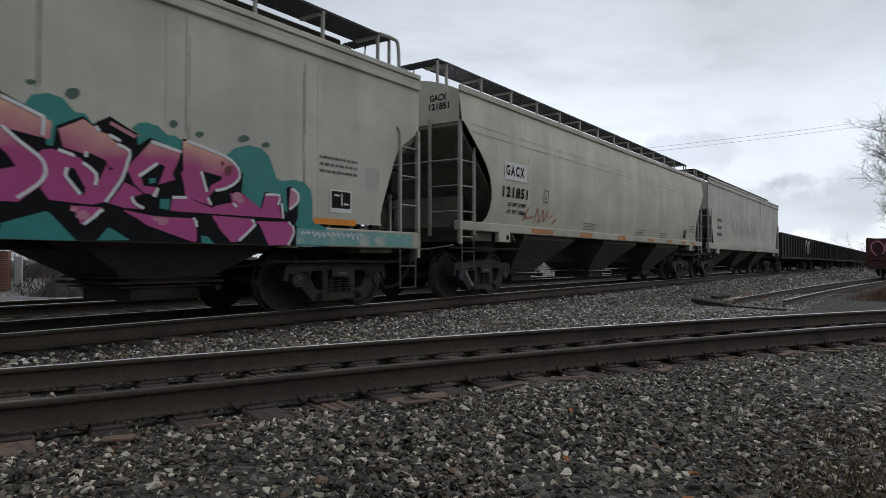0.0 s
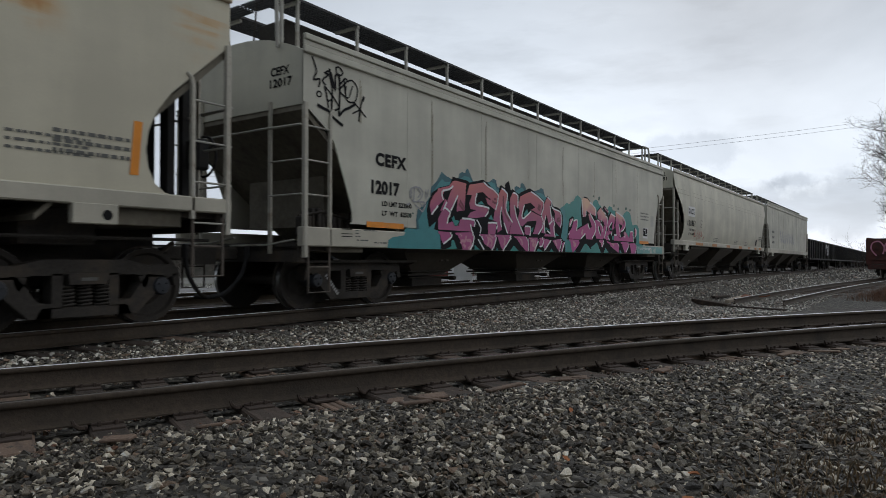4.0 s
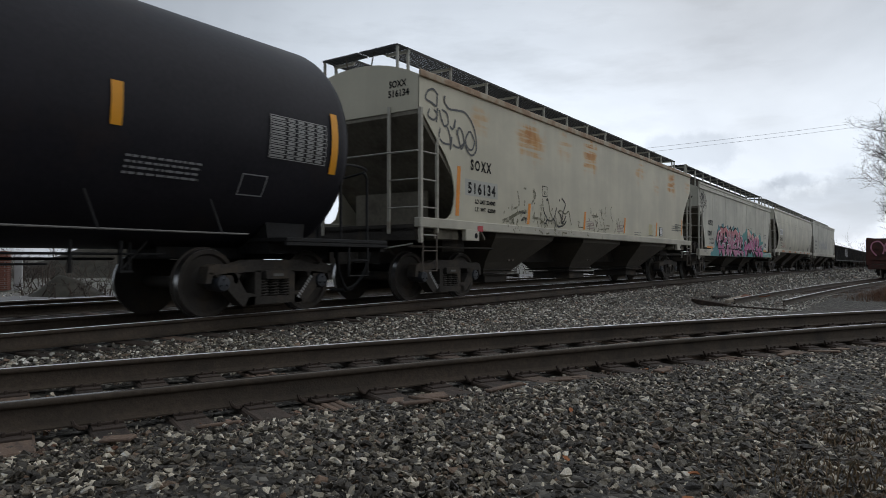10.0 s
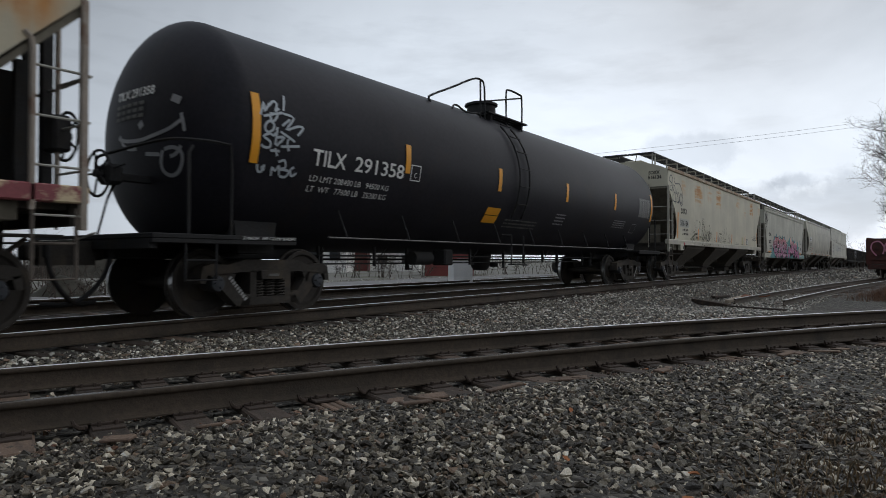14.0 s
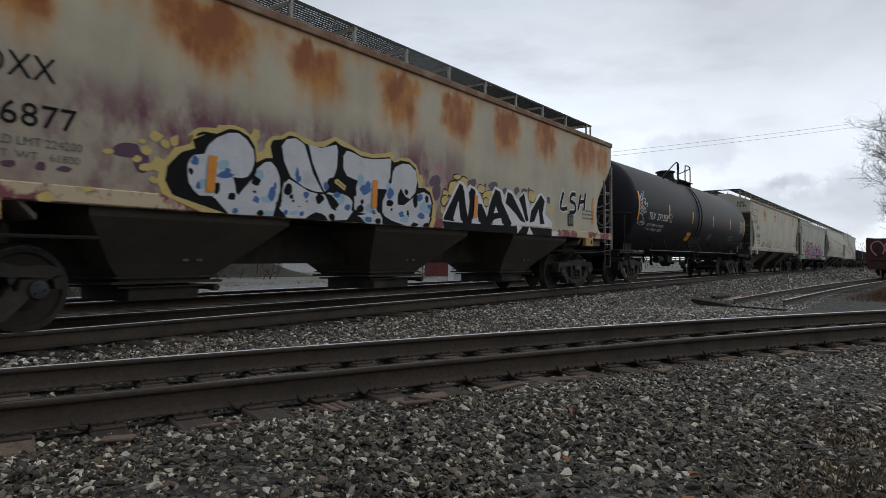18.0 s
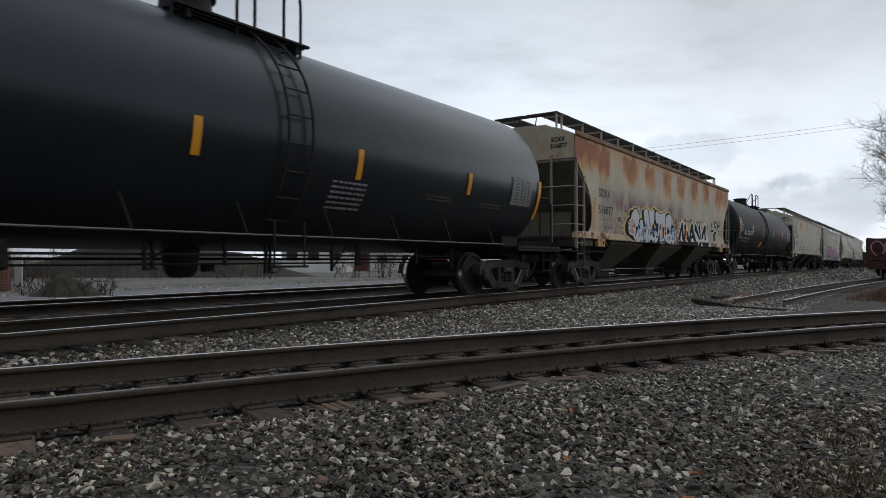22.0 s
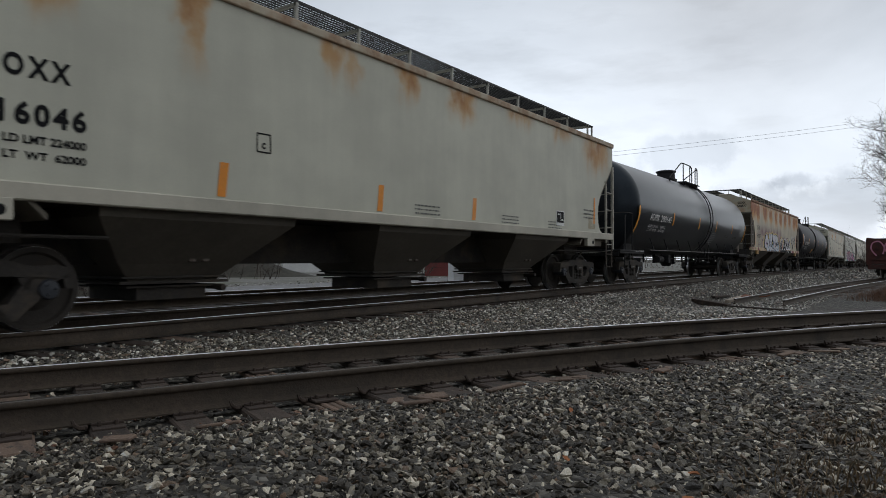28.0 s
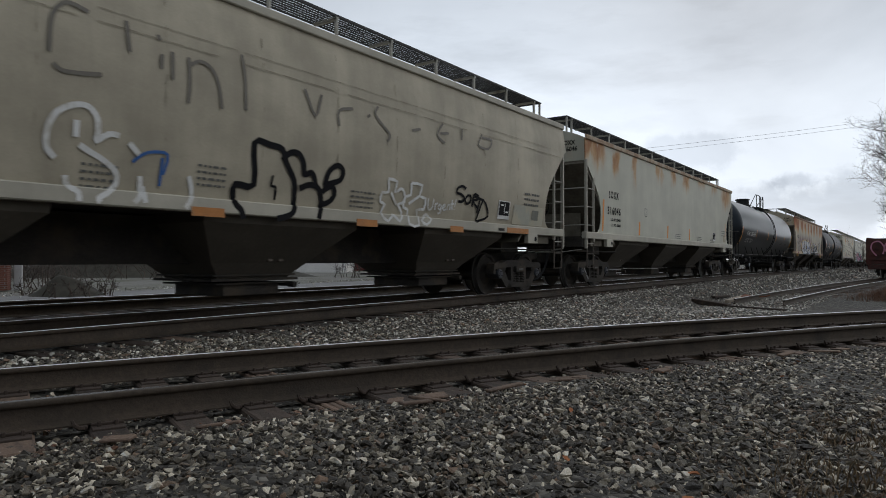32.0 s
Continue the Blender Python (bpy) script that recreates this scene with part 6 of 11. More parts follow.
    blob(mass, [(8.87, 1.54), (8.96, 1.81), (9.13, 1.88), (9.24, 1.85), (9.22, 1.75), (9.47, 1.82), (9.45, 1.58), (9.74, 1.67), (9.67, 2.11), (9.74, 2.32), (9.9, 2.42), (9.77, 2.41), (9.91, 2.44), (10.14, 2.43), (10.27, 2.35), (10.49, 2.26), (10.65, 2.2), (10.67, 2), (10.68, 1.9), (10.74, 1.9), (10.77, 2.11), (11.03, 2.25), (11.14, 2.18), (11.18, 2.22), (11.27, 2.27), (11.31, 2.3), (11.62, 2.16), (11.63, 2.03), (11.77, 2.14), (11.78, 2.14), (12.16, 2.04), (12.18, 2.19), (12.23, 2.19), (12.73, 2.09), (12.96, 1.99), (13.05, 1.85), (13.02, 1.63), (13.32, 1.44), (13.4, 1.67), (13.69, 1.65), (13.71, 1.46), (13.79, 1.41), (13.77, 1.75), (13.85, 1.78), (13.99, 1.69), (13.98, 1.35), (13.94, 1.29), (13.93, 1.13), (13.92, 0.96), (13.4, 0.965), (9.3, 0.965), (8.96, 1.25), (8.84, 1.31)], 0, curve=False)
    side_paint("graffiti", mass, SPRAY_BLACK, car, 2, sill, "black sprayed outlines")
    fill = M()
    blob(fill, [(3.01, 1.74), (3.04, 1.82), (3.13, 1.93), (3.29, 2.04), (3.63, 2.12), (3.79, 2.2), (3.83, 2.19), (3.77, 2.11), (3.47, 2.03), (3.42, 1.96), (3.46, 1.87), (3.26, 1.75), (3.06, 1.57)], 0, curve=False)
    blob(fill, [(3.26, 2.06), (3.61, 2.14), (3.69, 2.2), (3.76, 2.25), (3.87, 2.26), (4.2, 2.24), (4.14, 1.72), (3.87, 1.68), (3.91, 1.99), (3.67, 1.68), (3.49, 1.75), (3.72, 2.11), (3.73, 2.15), (3.62, 2.08), (3.43, 2.04), (3.38, 1.98), (3.4, 1.91), (3.43, 1.87), (3.26, 1.76)], 0, curve=False)
    blob(fill, [(3.33, 1.65), (3.49, 1.89), (3.55, 1.86), (3.42, 1.68)], 0, curve=False)
    blob(fill, [(3.27, 1.52), (3.36, 1.63), (3.41, 1.68), (3.48, 1.73), (3.65, 1.65), (3.56, 1.44), (3.73, 1.49), (3.81, 1.4), (3.94, 1.42), (4, 1.54), (4.05, 1.56), (4.5, 1.55), (4.47, 1.41), (4.36, 1.45), (4.41, 1.32), (3.27, 1.32)], 0, curve=False)
    blob(fill, [(3.27, 1.29), (3.66, 1.28), (3.64, 1.19), (3.38, 1.06), (3.31, 1.15)], 0, curve=False)
    blob(fill, [(3.82, 1.28), (4.42, 1.31), (4.42, 1.2), (4.27, 0.96), (4.04, 0.96), (3.97, 1.11)], 0, curve=False)
    blob(fill, [(4.67, 1.28), (5.31, 1.29), (5.2, 1.06), (5.09, 0.96), (5.13, 0.98), (4.81, 1.09)], 0, curve=False)
    blob(fill, [(5.32, 1.29), (5.96, 1.3), (5.95, 1.24), (5.55, 0.96), (5.44, 1.09)], 0, curve=False)
    blob(fill, [(6.08, 1.28), (6.64, 1.29), (6.69, 1.11), (6.69, 0.96), (6.59, 0.96), (6.33, 1.1)], 0, curve=False)
    blob(fill, [(6.75, 1.27), (7.23, 1.28), (7.15, 1.19), (6.97, 0.96), (6.76, 0.96)], 0, curve=False)
    blob(fill, [(7.22, 1.17), (7.31, 1.28), (7.47, 1.29), (7.45, 1.16), (7.36, 1.09), (7.24, 1.08)], 0, curve=False)
    blob(fill, [(7.47, 1.28), (7.84, 1.24), (7.49, 0.99), (7.44, 1.09)], 0, curve=False)
    blob(fill, [(7.93, 1.23), (8.46, 1.29), (8.41, 1.21), (8.29, 0.97), (8.08, 1.11)], 0, curve=False)
    blob(fill, [(8.46, 1.18), (8.6, 1.22), (8.45, 0.96), (8.4, 0.96)], 0, curve=False)
    blob(fill, [(4.22, 2.03), (4.32, 2.23), (4.83, 2.32), (5, 2.26), (5.42, 2.12), (5.3, 1.8), (5, 1.9), (4.92, 2.03), (5.13, 1.98), (4.82, 2.13), (4.58, 2.09), (4.52, 1.91), (4.57, 1.85), (5.05, 1.82), (4.89, 1.64), (4.54, 1.59), (4.24, 1.59), (4.35, 1.69), (4.57, 1.75), (4.35, 1.76), (4.31, 1.87), (4.41, 2.03)], 0, curve=False)
    blob(fill, [(5.01, 1.51), (5.34, 1.53), (5.33, 1.4), (5.29, 1.29), (5.01, 1.3)], 0, curve=False)
    blob(fill, [(5.21, 1.58), (5.27, 1.76), (5.39, 1.92), (5.46, 2.16), (5.56, 2.27), (5.8, 2.17), (5.74, 1.92), (5.77, 1.79), (6.01, 1.58), (5.9, 1.45), (5.86, 1.32), (5.73, 1.4), (5.65, 1.55), (5.55, 1.87), (5.49, 1.7), (5.51, 1.54), (5.58, 1.41), (5.39, 1.33), (5.36, 1.55)], 0, curve=False)
    blob(fill, [(5.92, 1.96), (5.93, 2.09), (6.03, 2.22), (6.26, 2.17), (6.25, 1.9), (6.11, 1.96), (6.22, 1.65), (6.51, 1.33), (5.89, 1.33), (5.92, 1.45), (6.01, 1.58), (5.93, 1.72)], 0, curve=False)
    blob(fill, [(6.28, 1.96), (6.39, 2.17), (6.81, 2.3), (6.88, 2.31), (7.51, 2.12), (7.37, 1.8), (6.88, 1.9), (7.1, 1.97), (6.85, 2.06), (6.56, 2), (6.46, 1.74), (6.54, 1.69), (6.88, 1.87), (7.36, 1.78), (7.47, 1.7), (7.46, 1.54), (7.23, 1.36), (6.97, 1.36), (7.1, 1.53), (7.16, 1.67), (6.71, 1.63), (6.48, 1.51), (6.35, 1.53), (6.25, 1.62), (6.35, 1.84)], 0, curve=False)
    blob(fill, [(6.57, 1.5), (6.85, 1.51), (6.83, 1.32), (6.59, 1.34)], 0, curve=False)
    blob(fill, [(7.43, 1.8), (7.54, 2.07), (7.71, 2.25), (7.94, 2.18), (7.88, 2.09), (7.85, 2.05), (7.93, 1.74), (7.95, 1.7), (7.78, 1.61), (7.67, 1.84), (7.57, 1.66), (7.56, 1.4), (7.4, 1.39), (7.46, 1.52), (7.49, 1.71)], 0, curve=False)
    blob(fill, [(7.95, 1.82), (8.1, 1.61), (8.13, 1.33), (7.54, 1.32), (7.6, 1.39), (7.83, 1.37), (7.87, 1.45), (7.81, 1.6), (7.95, 1.67)], 0, curve=False)
    blob(fill, [(7.98, 2.02), (8.35, 1.95), (8.47, 1.86), (8.46, 1.64), (8.41, 1.56), (8.1, 1.71), (8.12, 1.89)], 0, curve=False)
    side_paint("graffiti", fill, PINK_FADE, car, 3, sill, "salmon to purple letter fill")
    fill = M()
    blob(fill, [(9.73, 2.35), (9.86, 2.4), (10.1, 2.4), (10.48, 2.24), (10.73, 2.14), (10.71, 1.96), (10.24, 2.02), (10.01, 2.09), (9.99, 1.92), (9.8, 1.89)], 0, curve=False)
    blob(fill, [(10.17, 2), (10.34, 2.01), (10.43, 1.88), (10.67, 1.74), (10.7, 1.63), (10.62, 1.49), (10.43, 1.32), (10.04, 1.32), (9.95, 1.46), (9.67, 1.32), (9.58, 1.3), (8.92, 1.31), (8.94, 1.47), (9.1, 1.58), (9.21, 1.76), (9.45, 1.8), (9.39, 1.53), (10.12, 1.74), (10.22, 1.6), (10.41, 1.66), (10.34, 1.76), (10.24, 1.85)], 0, curve=False)
    blob(fill, [(8.92, 1.29), (9.57, 1.29), (9.44, 1.14), (9.12, 0.96), (9.06, 0.96), (8.95, 1.2)], 0, curve=False)
    blob(fill, [(10.6, 1.8), (10.64, 1.85), (10.73, 1.87), (10.83, 1.86), (10.94, 1.83), (11, 1.82), (11.04, 1.86), (11.07, 1.89), (11.27, 1.82), (11.31, 1.72), (11.39, 1.76), (11.48, 1.75), (11.27, 1.38), (11.13, 1.34), (10.71, 1.36), (10.63, 1.47), (10.68, 1.61), (10.67, 1.73)], 0, curve=False)
    blob(fill, [(10.79, 2.08), (11.04, 2.22), (11.21, 2.12), (11.3, 2.1), (11.37, 2.03), (11.53, 1.97), (11.52, 1.89), (11.48, 1.74), (11.31, 1.75), (11.27, 1.82), (11.07, 1.89), (11.04, 1.86), (10.84, 1.9)], 0, curve=False)
    blob(fill, [(11.5, 1.77), (11.59, 1.87), (11.79, 2.1), (12.01, 2.07), (12.16, 2.03), (12.12, 1.91), (12.05, 1.76), (12.09, 1.7), (11.88, 1.62), (11.96, 1.84), (11.87, 1.86), (11.74, 1.74), (11.66, 1.7), (11.7, 1.59), (11.87, 1.59), (11.84, 1.5), (11.7, 1.51), (11.59, 1.6)], 0, curve=False)
    blob(fill, [(11.31, 1.37), (11.48, 1.61), (11.61, 1.56), (11.69, 1.5), (11.59, 1.46), (11.57, 1.45), (11.7, 1.33), (11.48, 1.33)], 0, curve=False)
    blob(fill, [(11.46, 1.31), (11.83, 1.26), (12.34, 1.26), (12.35, 1.17), (12.35, 0.98), (12.3, 0.98), (11.96, 1.08), (12, 1.07), (11.73, 1.15)], 0, curve=False)
    blob(fill, [(10.91, 1.32), (11.23, 1.32), (11.23, 1.28), (11.03, 1.13), (11, 1.13), (10.96, 1.25)], 0, curve=False)
    blob(fill, [(12.18, 2.16), (12.23, 2.17), (12.73, 2.07), (12.9, 1.99), (12.99, 1.9), (12.96, 1.77), (12.79, 1.66), (12.61, 1.61), (12.55, 1.55), (12.59, 1.42), (12.22, 1.51), (12.2, 1.65), (12.16, 1.79), (12.19, 1.81)], 0, curve=False)
    blob(fill, [(12.03, 1.33), (12.05, 1.49), (12.24, 1.5), (12.59, 1.4), (12.63, 1.43), (12.88, 1.49), (12.85, 1.6), (13.02, 1.62), (13.34, 1.43), (13.41, 1.64), (13.64, 1.64), (13.64, 1.48), (13.69, 1.33), (12.6, 1.33)], 0, curve=False)
    blob(fill, [(12.59, 1.31), (13.2, 1.3), (13.21, 1.22), (12.94, 0.99), (12.84, 0.99), (12.66, 1.16)], 0, curve=False)
    blob(fill, [(13.26, 1.27), (13.81, 1.29), (13.88, 1.13), (13.76, 0.97), (13.44, 0.96)], 0, curve=False)
    side_paint("graffiti", fill, PEACH_FADE, car, 3, sill, "peach to magenta letter fill")
    hole = M()
    blob(hole, [(10.88, 1.7), (10.95, 1.7), (11.06, 1.51), (11.05, 1.43), (11.01, 1.45), (10.89, 1.58)], 0, curve=False)
    blob(hole, [(11, 1.82), (11.07, 1.89), (11.27, 1.82), (11.28, 1.78), (11.18, 1.55), (11.14, 1.56), (11.17, 1.67), (11.04, 1.78)], 0, curve=False)
    blob(hole, [(10.27, 1.77), (10.32, 1.77), (10.37, 1.69), (10.34, 1.64), (10.28, 1.64)], 0, curve=False)
    blob(hole, [(12.42, 1.84), (12.72, 1.8), (12.72, 1.76), (12.57, 1.68), (12.52, 1.58)], 0, curve=False)
    blob(hole, [(12.53, 1.54), (12.85, 1.57), (12.88, 1.49), (12.61, 1.44)], 0, curve=False)
    blob(hole, [(5.05, 2.03), (5.11, 2.01), (5.08, 1.98)], 0, curve=False)
    side_paint("graffiti", hole, SPRAY_BLACK, car, 4.2, sill, "black gaps in the letters")
    deep = M()
    stroke(deep, [(5.64, 2.11), (5.63, 1.93), (5.7, 1.75), (5.89, 1.59)], 0.05, 0, steps=3)
    stroke(deep, [(5.24, 2.02), (5.33, 2.02)], 0.05, 0, steps=3)
    stroke(deep, [(5.18, 1.97), (5.29, 1.94), (5.33, 1.96)], 0.05, 0, steps=3)
    stroke(deep, [(7.23, 1.99), (7.36, 2.02)], 0.05, 0, steps=3)
    stroke(deep, [(7.23, 1.94), (7.34, 1.92)], 0.05, 0, steps=3)
    stroke(deep, [(7.24, 2.03), (7.34, 2.02)], 0.05, 0, steps=3)
    stroke(deep, [(7.21, 1.93), (7.26, 1.99), (7.35, 1.96)], 0.05, 0, steps=3)
    stroke(deep, [(8.23, 1.76), (8.39, 1.79)], 0.05, 0, steps=3)
    stroke(deep, [(8.21, 1.71), (8.41, 1.72)], 0.05, 0, steps=3)
    stroke(deep, [(3.94, 1.84), (4.01, 1.78), (4.12, 1.72)], 0.05, 0, steps=3)
    stroke(deep, [(3.98, 1.9), (4.05, 1.83), (4.12, 1.78)], 0.05, 0, steps=3)
    blob(deep, [(12.7, 1.95), (12.73, 1.99), (12.76, 1.98), (12.74, 1.93)], 0, 3)
    blob(deep, [(12.76, 1.87), (12.79, 1.93), (12.86, 1.95), (12.88, 1.91), (12.85, 1.83), (12.78, 1.82)], 0, 3)
    side_paint("graffiti", deep, MAROON, car, 4.3, sill, "dark maroon strokes in the fill")
    gap = M()
    blob(gap, [(3.66, 1.14), (3.73, 1.14), (3.83, 0.98), (3.45, 0.96), (3.64, 1.02)], 0, curve=False)
    blob(gap, [(4.45, 1.07), (4.64, 0.97), (4.45, 0.97)], 0, curve=False)
    blob(gap, [(4.62, 1.89), (4.77, 1.95), (4.85, 1.88), (4.63, 1.87)], 0, curve=False)
    blob(gap, [(3.7, 1.54), (3.78, 1.6), (3.81, 1.52), (3.96, 1.51), (3.89, 1.42), (3.81, 1.41)], 0, curve=False)
    blob(gap, [(5.03, 1.6), (5.13, 1.69), (5.22, 1.59)], 0, curve=False)
    blob(gap, [(5.27, 0.96), (5.31, 1.03), (5.37, 0.96)], 0, curve=False)
    blob(gap, [(5.87, 0.96), (6.01, 1.08), (6.25, 0.96)], 0, curve=False)
    blob(gap, [(7.11, 1), (7.19, 1.03), (7.41, 0.96), (7.11, 0.96)], 0, curve=False)
    blob(gap, [(5.78, 2.02), (5.87, 2.02), (5.87, 1.82), (5.79, 1.78)], 0, curve=False)
    blob(gap, [(6.53, 1.79), (6.68, 1.9), (6.78, 1.81), (6.56, 1.71)], 0, curve=False)
    blob(gap, [(7.76, 0.96), (7.85, 1.04), (7.97, 0.96)], 0, curve=False)
    blob(gap, [(7.58, 1.44), (7.62, 1.54), (7.86, 1.47), (7.68, 1.49)], 0, curve=False)
    blob(gap, [(8.15, 1.43), (8.33, 1.36), (8.13, 1.34)], 0, curve=False)
    blob(gap, [(6.89, 1.48), (7, 1.51), (6.91, 1.36)], 0, curve=False)
    blob(gap, [(10.27, 1.11), (10.68, 1.25), (10.91, 0.98), (10.27, 0.98)], 0, curve=False)
    blob(gap, [(11.17, 0.97), (11.28, 1.11), (11.32, 1.1), (11.53, 0.98)], 0, curve=False)
    blob(gap, [(12.41, 1.06), (12.5, 1.05), (12.6, 0.96), (12.42, 0.97)], 0, curve=False)
    blob(gap, [(11.9, 1.46), (12.02, 1.47), (12.01, 1.34), (11.89, 1.35)], 0, curve=False)
    blob(gap, [(11.76, 1.68), (11.84, 1.69), (11.84, 1.64), (11.77, 1.62)], 0, curve=False)
    blob(gap, [(9.53, 0.97), (9.85, 1.19), (9.97, 1.19), (10.25, 1.05), (10.72, 1.21), (10.96, 0.96)], 0, curve=False)
    side_paint("graffiti", gap, TEAL, car, 4, sill, "teal seen between the letters")
    rose = M()
    blob(rose, [(10.99, 1.29), (10.98, 1.27), (10.95, 1.26), (10.92, 1.26), (10.91, 1.28), (10.92, 1.3), (10.95, 1.31), (10.98, 1.31)], 0, 3)
    blob(rose, [(11.09, 1.23), (11.07, 1.2), (11.02, 1.18), (10.97, 1.19), (10.95, 1.22), (10.99, 1.26), (11.04, 1.28), (11.08, 1.27)], 0, 3)
    blob(rose, [(11.87, 1.23), (11.86, 1.21), (11.83, 1.2), (11.8, 1.21), (11.78, 1.23), (11.81, 1.25), (11.84, 1.26), (11.87, 1.25)], 0, 3)
    blob(rose, [(11.98, 1.21), (11.96, 1.18), (11.91, 1.16), (11.86, 1.17), (11.85, 1.2), (11.86, 1.24), (11.93, 1.25), (11.98, 1.24)], 0, 3)
    blob(rose, [(9.3, 1.16), (9.27, 1.12), (9.21, 1.1), (9.15, 1.11), (9.13, 1.15), (9.15, 1.2), (9.21, 1.22), (9.27, 1.2)], 0, 3)
    blob(rose, [(9.19, 1.22), (9.17, 1.2), (9.14, 1.19), (9.1, 1.2), (9.08, 1.22), (9.13, 1.25), (9.17, 1.26), (9.2, 1.25)], 0, 3)
    blob(rose, [(9.8, 1.48), (9.78, 1.44), (9.74, 1.42), (9.7, 1.43), (9.68, 1.47), (9.7, 1.51), (9.74, 1.53), (9.78, 1.52)], 0, 3)
    blob(rose, [(9.82, 1.55), (9.81, 1.53), (9.78, 1.52), (9.75, 1.53), (9.74, 1.55), (9.75, 1.56), (9.78, 1.57), (9.81, 1.57)], 0, 3)
    blob(rose, [(13.02, 1.57), (13, 1.53), (12.96, 1.51), (12.91, 1.52), (12.89, 1.56), (12.91, 1.61), (12.96, 1.63), (13, 1.61)], 0, 3)
    blob(rose, [(13.06, 1.52), (13.05, 1.5), (13.01, 1.48), (12.97, 1.49), (12.96, 1.51), (12.97, 1.54), (13.01, 1.55), (13.05, 1.54)], 0, 3)
    blob(rose, [(4.03, 1.25), (4, 1.22), (3.98, 1.21), (3.95, 1.22), (3.96, 1.24), (3.97, 1.26), (3.99, 1.27), (4.02, 1.26)], 0, 3)
    blob(rose, [(8.95, 1.6), (8.94, 1.68), (9.01, 1.79), (9.16, 1.82)], 0, curve=False)
    blob(rose, [(13.81, 1.49), (13.84, 1.76), (13.98, 1.71), (13.97, 1.58), (13.87, 1.47)], 0, curve=False)
    blob(rose, [(11.32, 2.25), (11.61, 2.14), (11.59, 2.1), (11.31, 2.21)], 0, curve=False)
    stroke(rose, [(3.97, 1.08), (4, 1.13), (4.11, 1.13), (4.15, 1.23)], 0.06, 0, steps=3)
    stroke(rose, [(4.17, 1.14), (4.3, 1.14), (4.32, 1.04), (4.21, 0.98)], 0.06, 0, steps=3)
    stroke(rose, [(4.05, 1.07), (4.13, 1.01)], 0.06, 0, steps=3)
    stroke(rose, [(4.93, 1.27), (4.98, 1.13), (4.91, 1.06)], 0.06, 0, steps=3)
    stroke(rose, [(5.04, 1.18), (5.11, 1.11), (5.06, 1.04)], 0.06, 0, steps=3)
    stroke(rose, [(5.03, 1.28), (5.17, 1.22)], 0.06, 0, steps=3)
    stroke(rose, [(4.99, 1.21), (5.11, 1.15), (5.07, 1.03)], 0.06, 0, steps=3)
    stroke(rose, [(5.61, 1.26), (5.64, 1.17), (5.6, 1.07)], 0.06, 0, steps=3)
    stroke(rose, [(6.29, 1.26), (6.39, 1.17), (6.41, 1.1)], 0.06, 0, steps=3)
    stroke(rose, [(6.82, 1.19), (6.93, 1.22), (6.9, 1.09), (7, 1.12)], 0.06, 0, steps=3)
    stroke(rose, [(6.84, 1.25), (6.94, 1.18), (6.89, 1.07)], 0.06, 0, steps=3)
    stroke(rose, [(6.99, 1.23), (7.04, 1.14), (6.97, 1.03)], 0.06, 0, steps=3)
    stroke(rose, [(8.05, 1.23), (8.17, 1.11)], 0.06, 0, steps=3)
    side_paint("graffiti", rose, ROSE, car, 4.4, sill, "pale rose bubbles and swirls")
    shine = M()
    stroke(shine, [(3.74, 2.15), (3.62, 2.08), (3.43, 2.04), (3.38, 1.98), (3.4, 1.91), (3.43, 1.87)], 0.036, 0, steps=2)
    stroke(shine, [(3.91, 1.99), (3.67, 1.68)], 0.036, 0, steps=2)
    stroke(shine, [(3.42, 1.68), (3.54, 1.84)], 0.036, 0, steps=2)
    stroke(shine, [(3.47, 1.73), (3.65, 1.65), (3.58, 1.54), (3.55, 1.44)], 0.036, 0, steps=2)
    stroke(shine, [(4.05, 1.56), (4.49, 1.55), (4.48, 1.42)], 0.036, 0, steps=2)
    stroke(shine, [(4.34, 1.46), (4.4, 1.33), (4.44, 1.27), (4.38, 1.06), (4.27, 0.96)], 0.036, 0, steps=2)
    stroke(shine, [(4.58, 2.09), (4.52, 1.92), (4.57, 1.85), (5.05, 1.82), (4.89, 1.64)], 0.036, 0, steps=2)
    stroke(shine, [(4.57, 1.56), (4.73, 1.41), (4.69, 1.3)], 0.036, 0, steps=2)
    stroke(shine, [(4.57, 1.18), (4.8, 0.97)], 0.036, 0, steps=2)
    stroke(shine, [(4.67, 1.27), (4.77, 1.16)], 0.036, 0, steps=2)
    stroke(shine, [(4.83, 2.33), (5, 2.26), (5.42, 2.12), (5.3, 1.8)], 0.036, 0, steps=2)
    stroke(shine, [(5.56, 2.27), (5.8, 2.17), (5.74, 1.94), (5.77, 1.78), (6.01, 1.58)], 0.036, 0, steps=2)
    stroke(shine, [(5.55, 1.88), (5.49, 1.66), (5.54, 1.45)], 0.036, 0, steps=2)
    stroke(shine, [(5.65, 1.55), (5.8, 1.33)], 0.036, 0, steps=2)
    stroke(shine, [(6.11, 1.95), (6.2, 1.7), (6.53, 1.32)], 0.036, 0, steps=2)
    stroke(shine, [(6.05, 2.22), (6.26, 2.17), (6.25, 1.9)], 0.036, 0, steps=2)
    stroke(shine, [(6.88, 2.31), (7.51, 2.12), (7.38, 1.81)], 0.036, 0, steps=2)
    stroke(shine, [(6.56, 1.99), (6.44, 1.74), (6.53, 1.69), (6.88, 1.87)], 0.036, 0, steps=2)
    stroke(shine, [(7.38, 1.79), (7.47, 1.7), (7.46, 1.54), (7.23, 1.36)], 0.036, 0, steps=2)
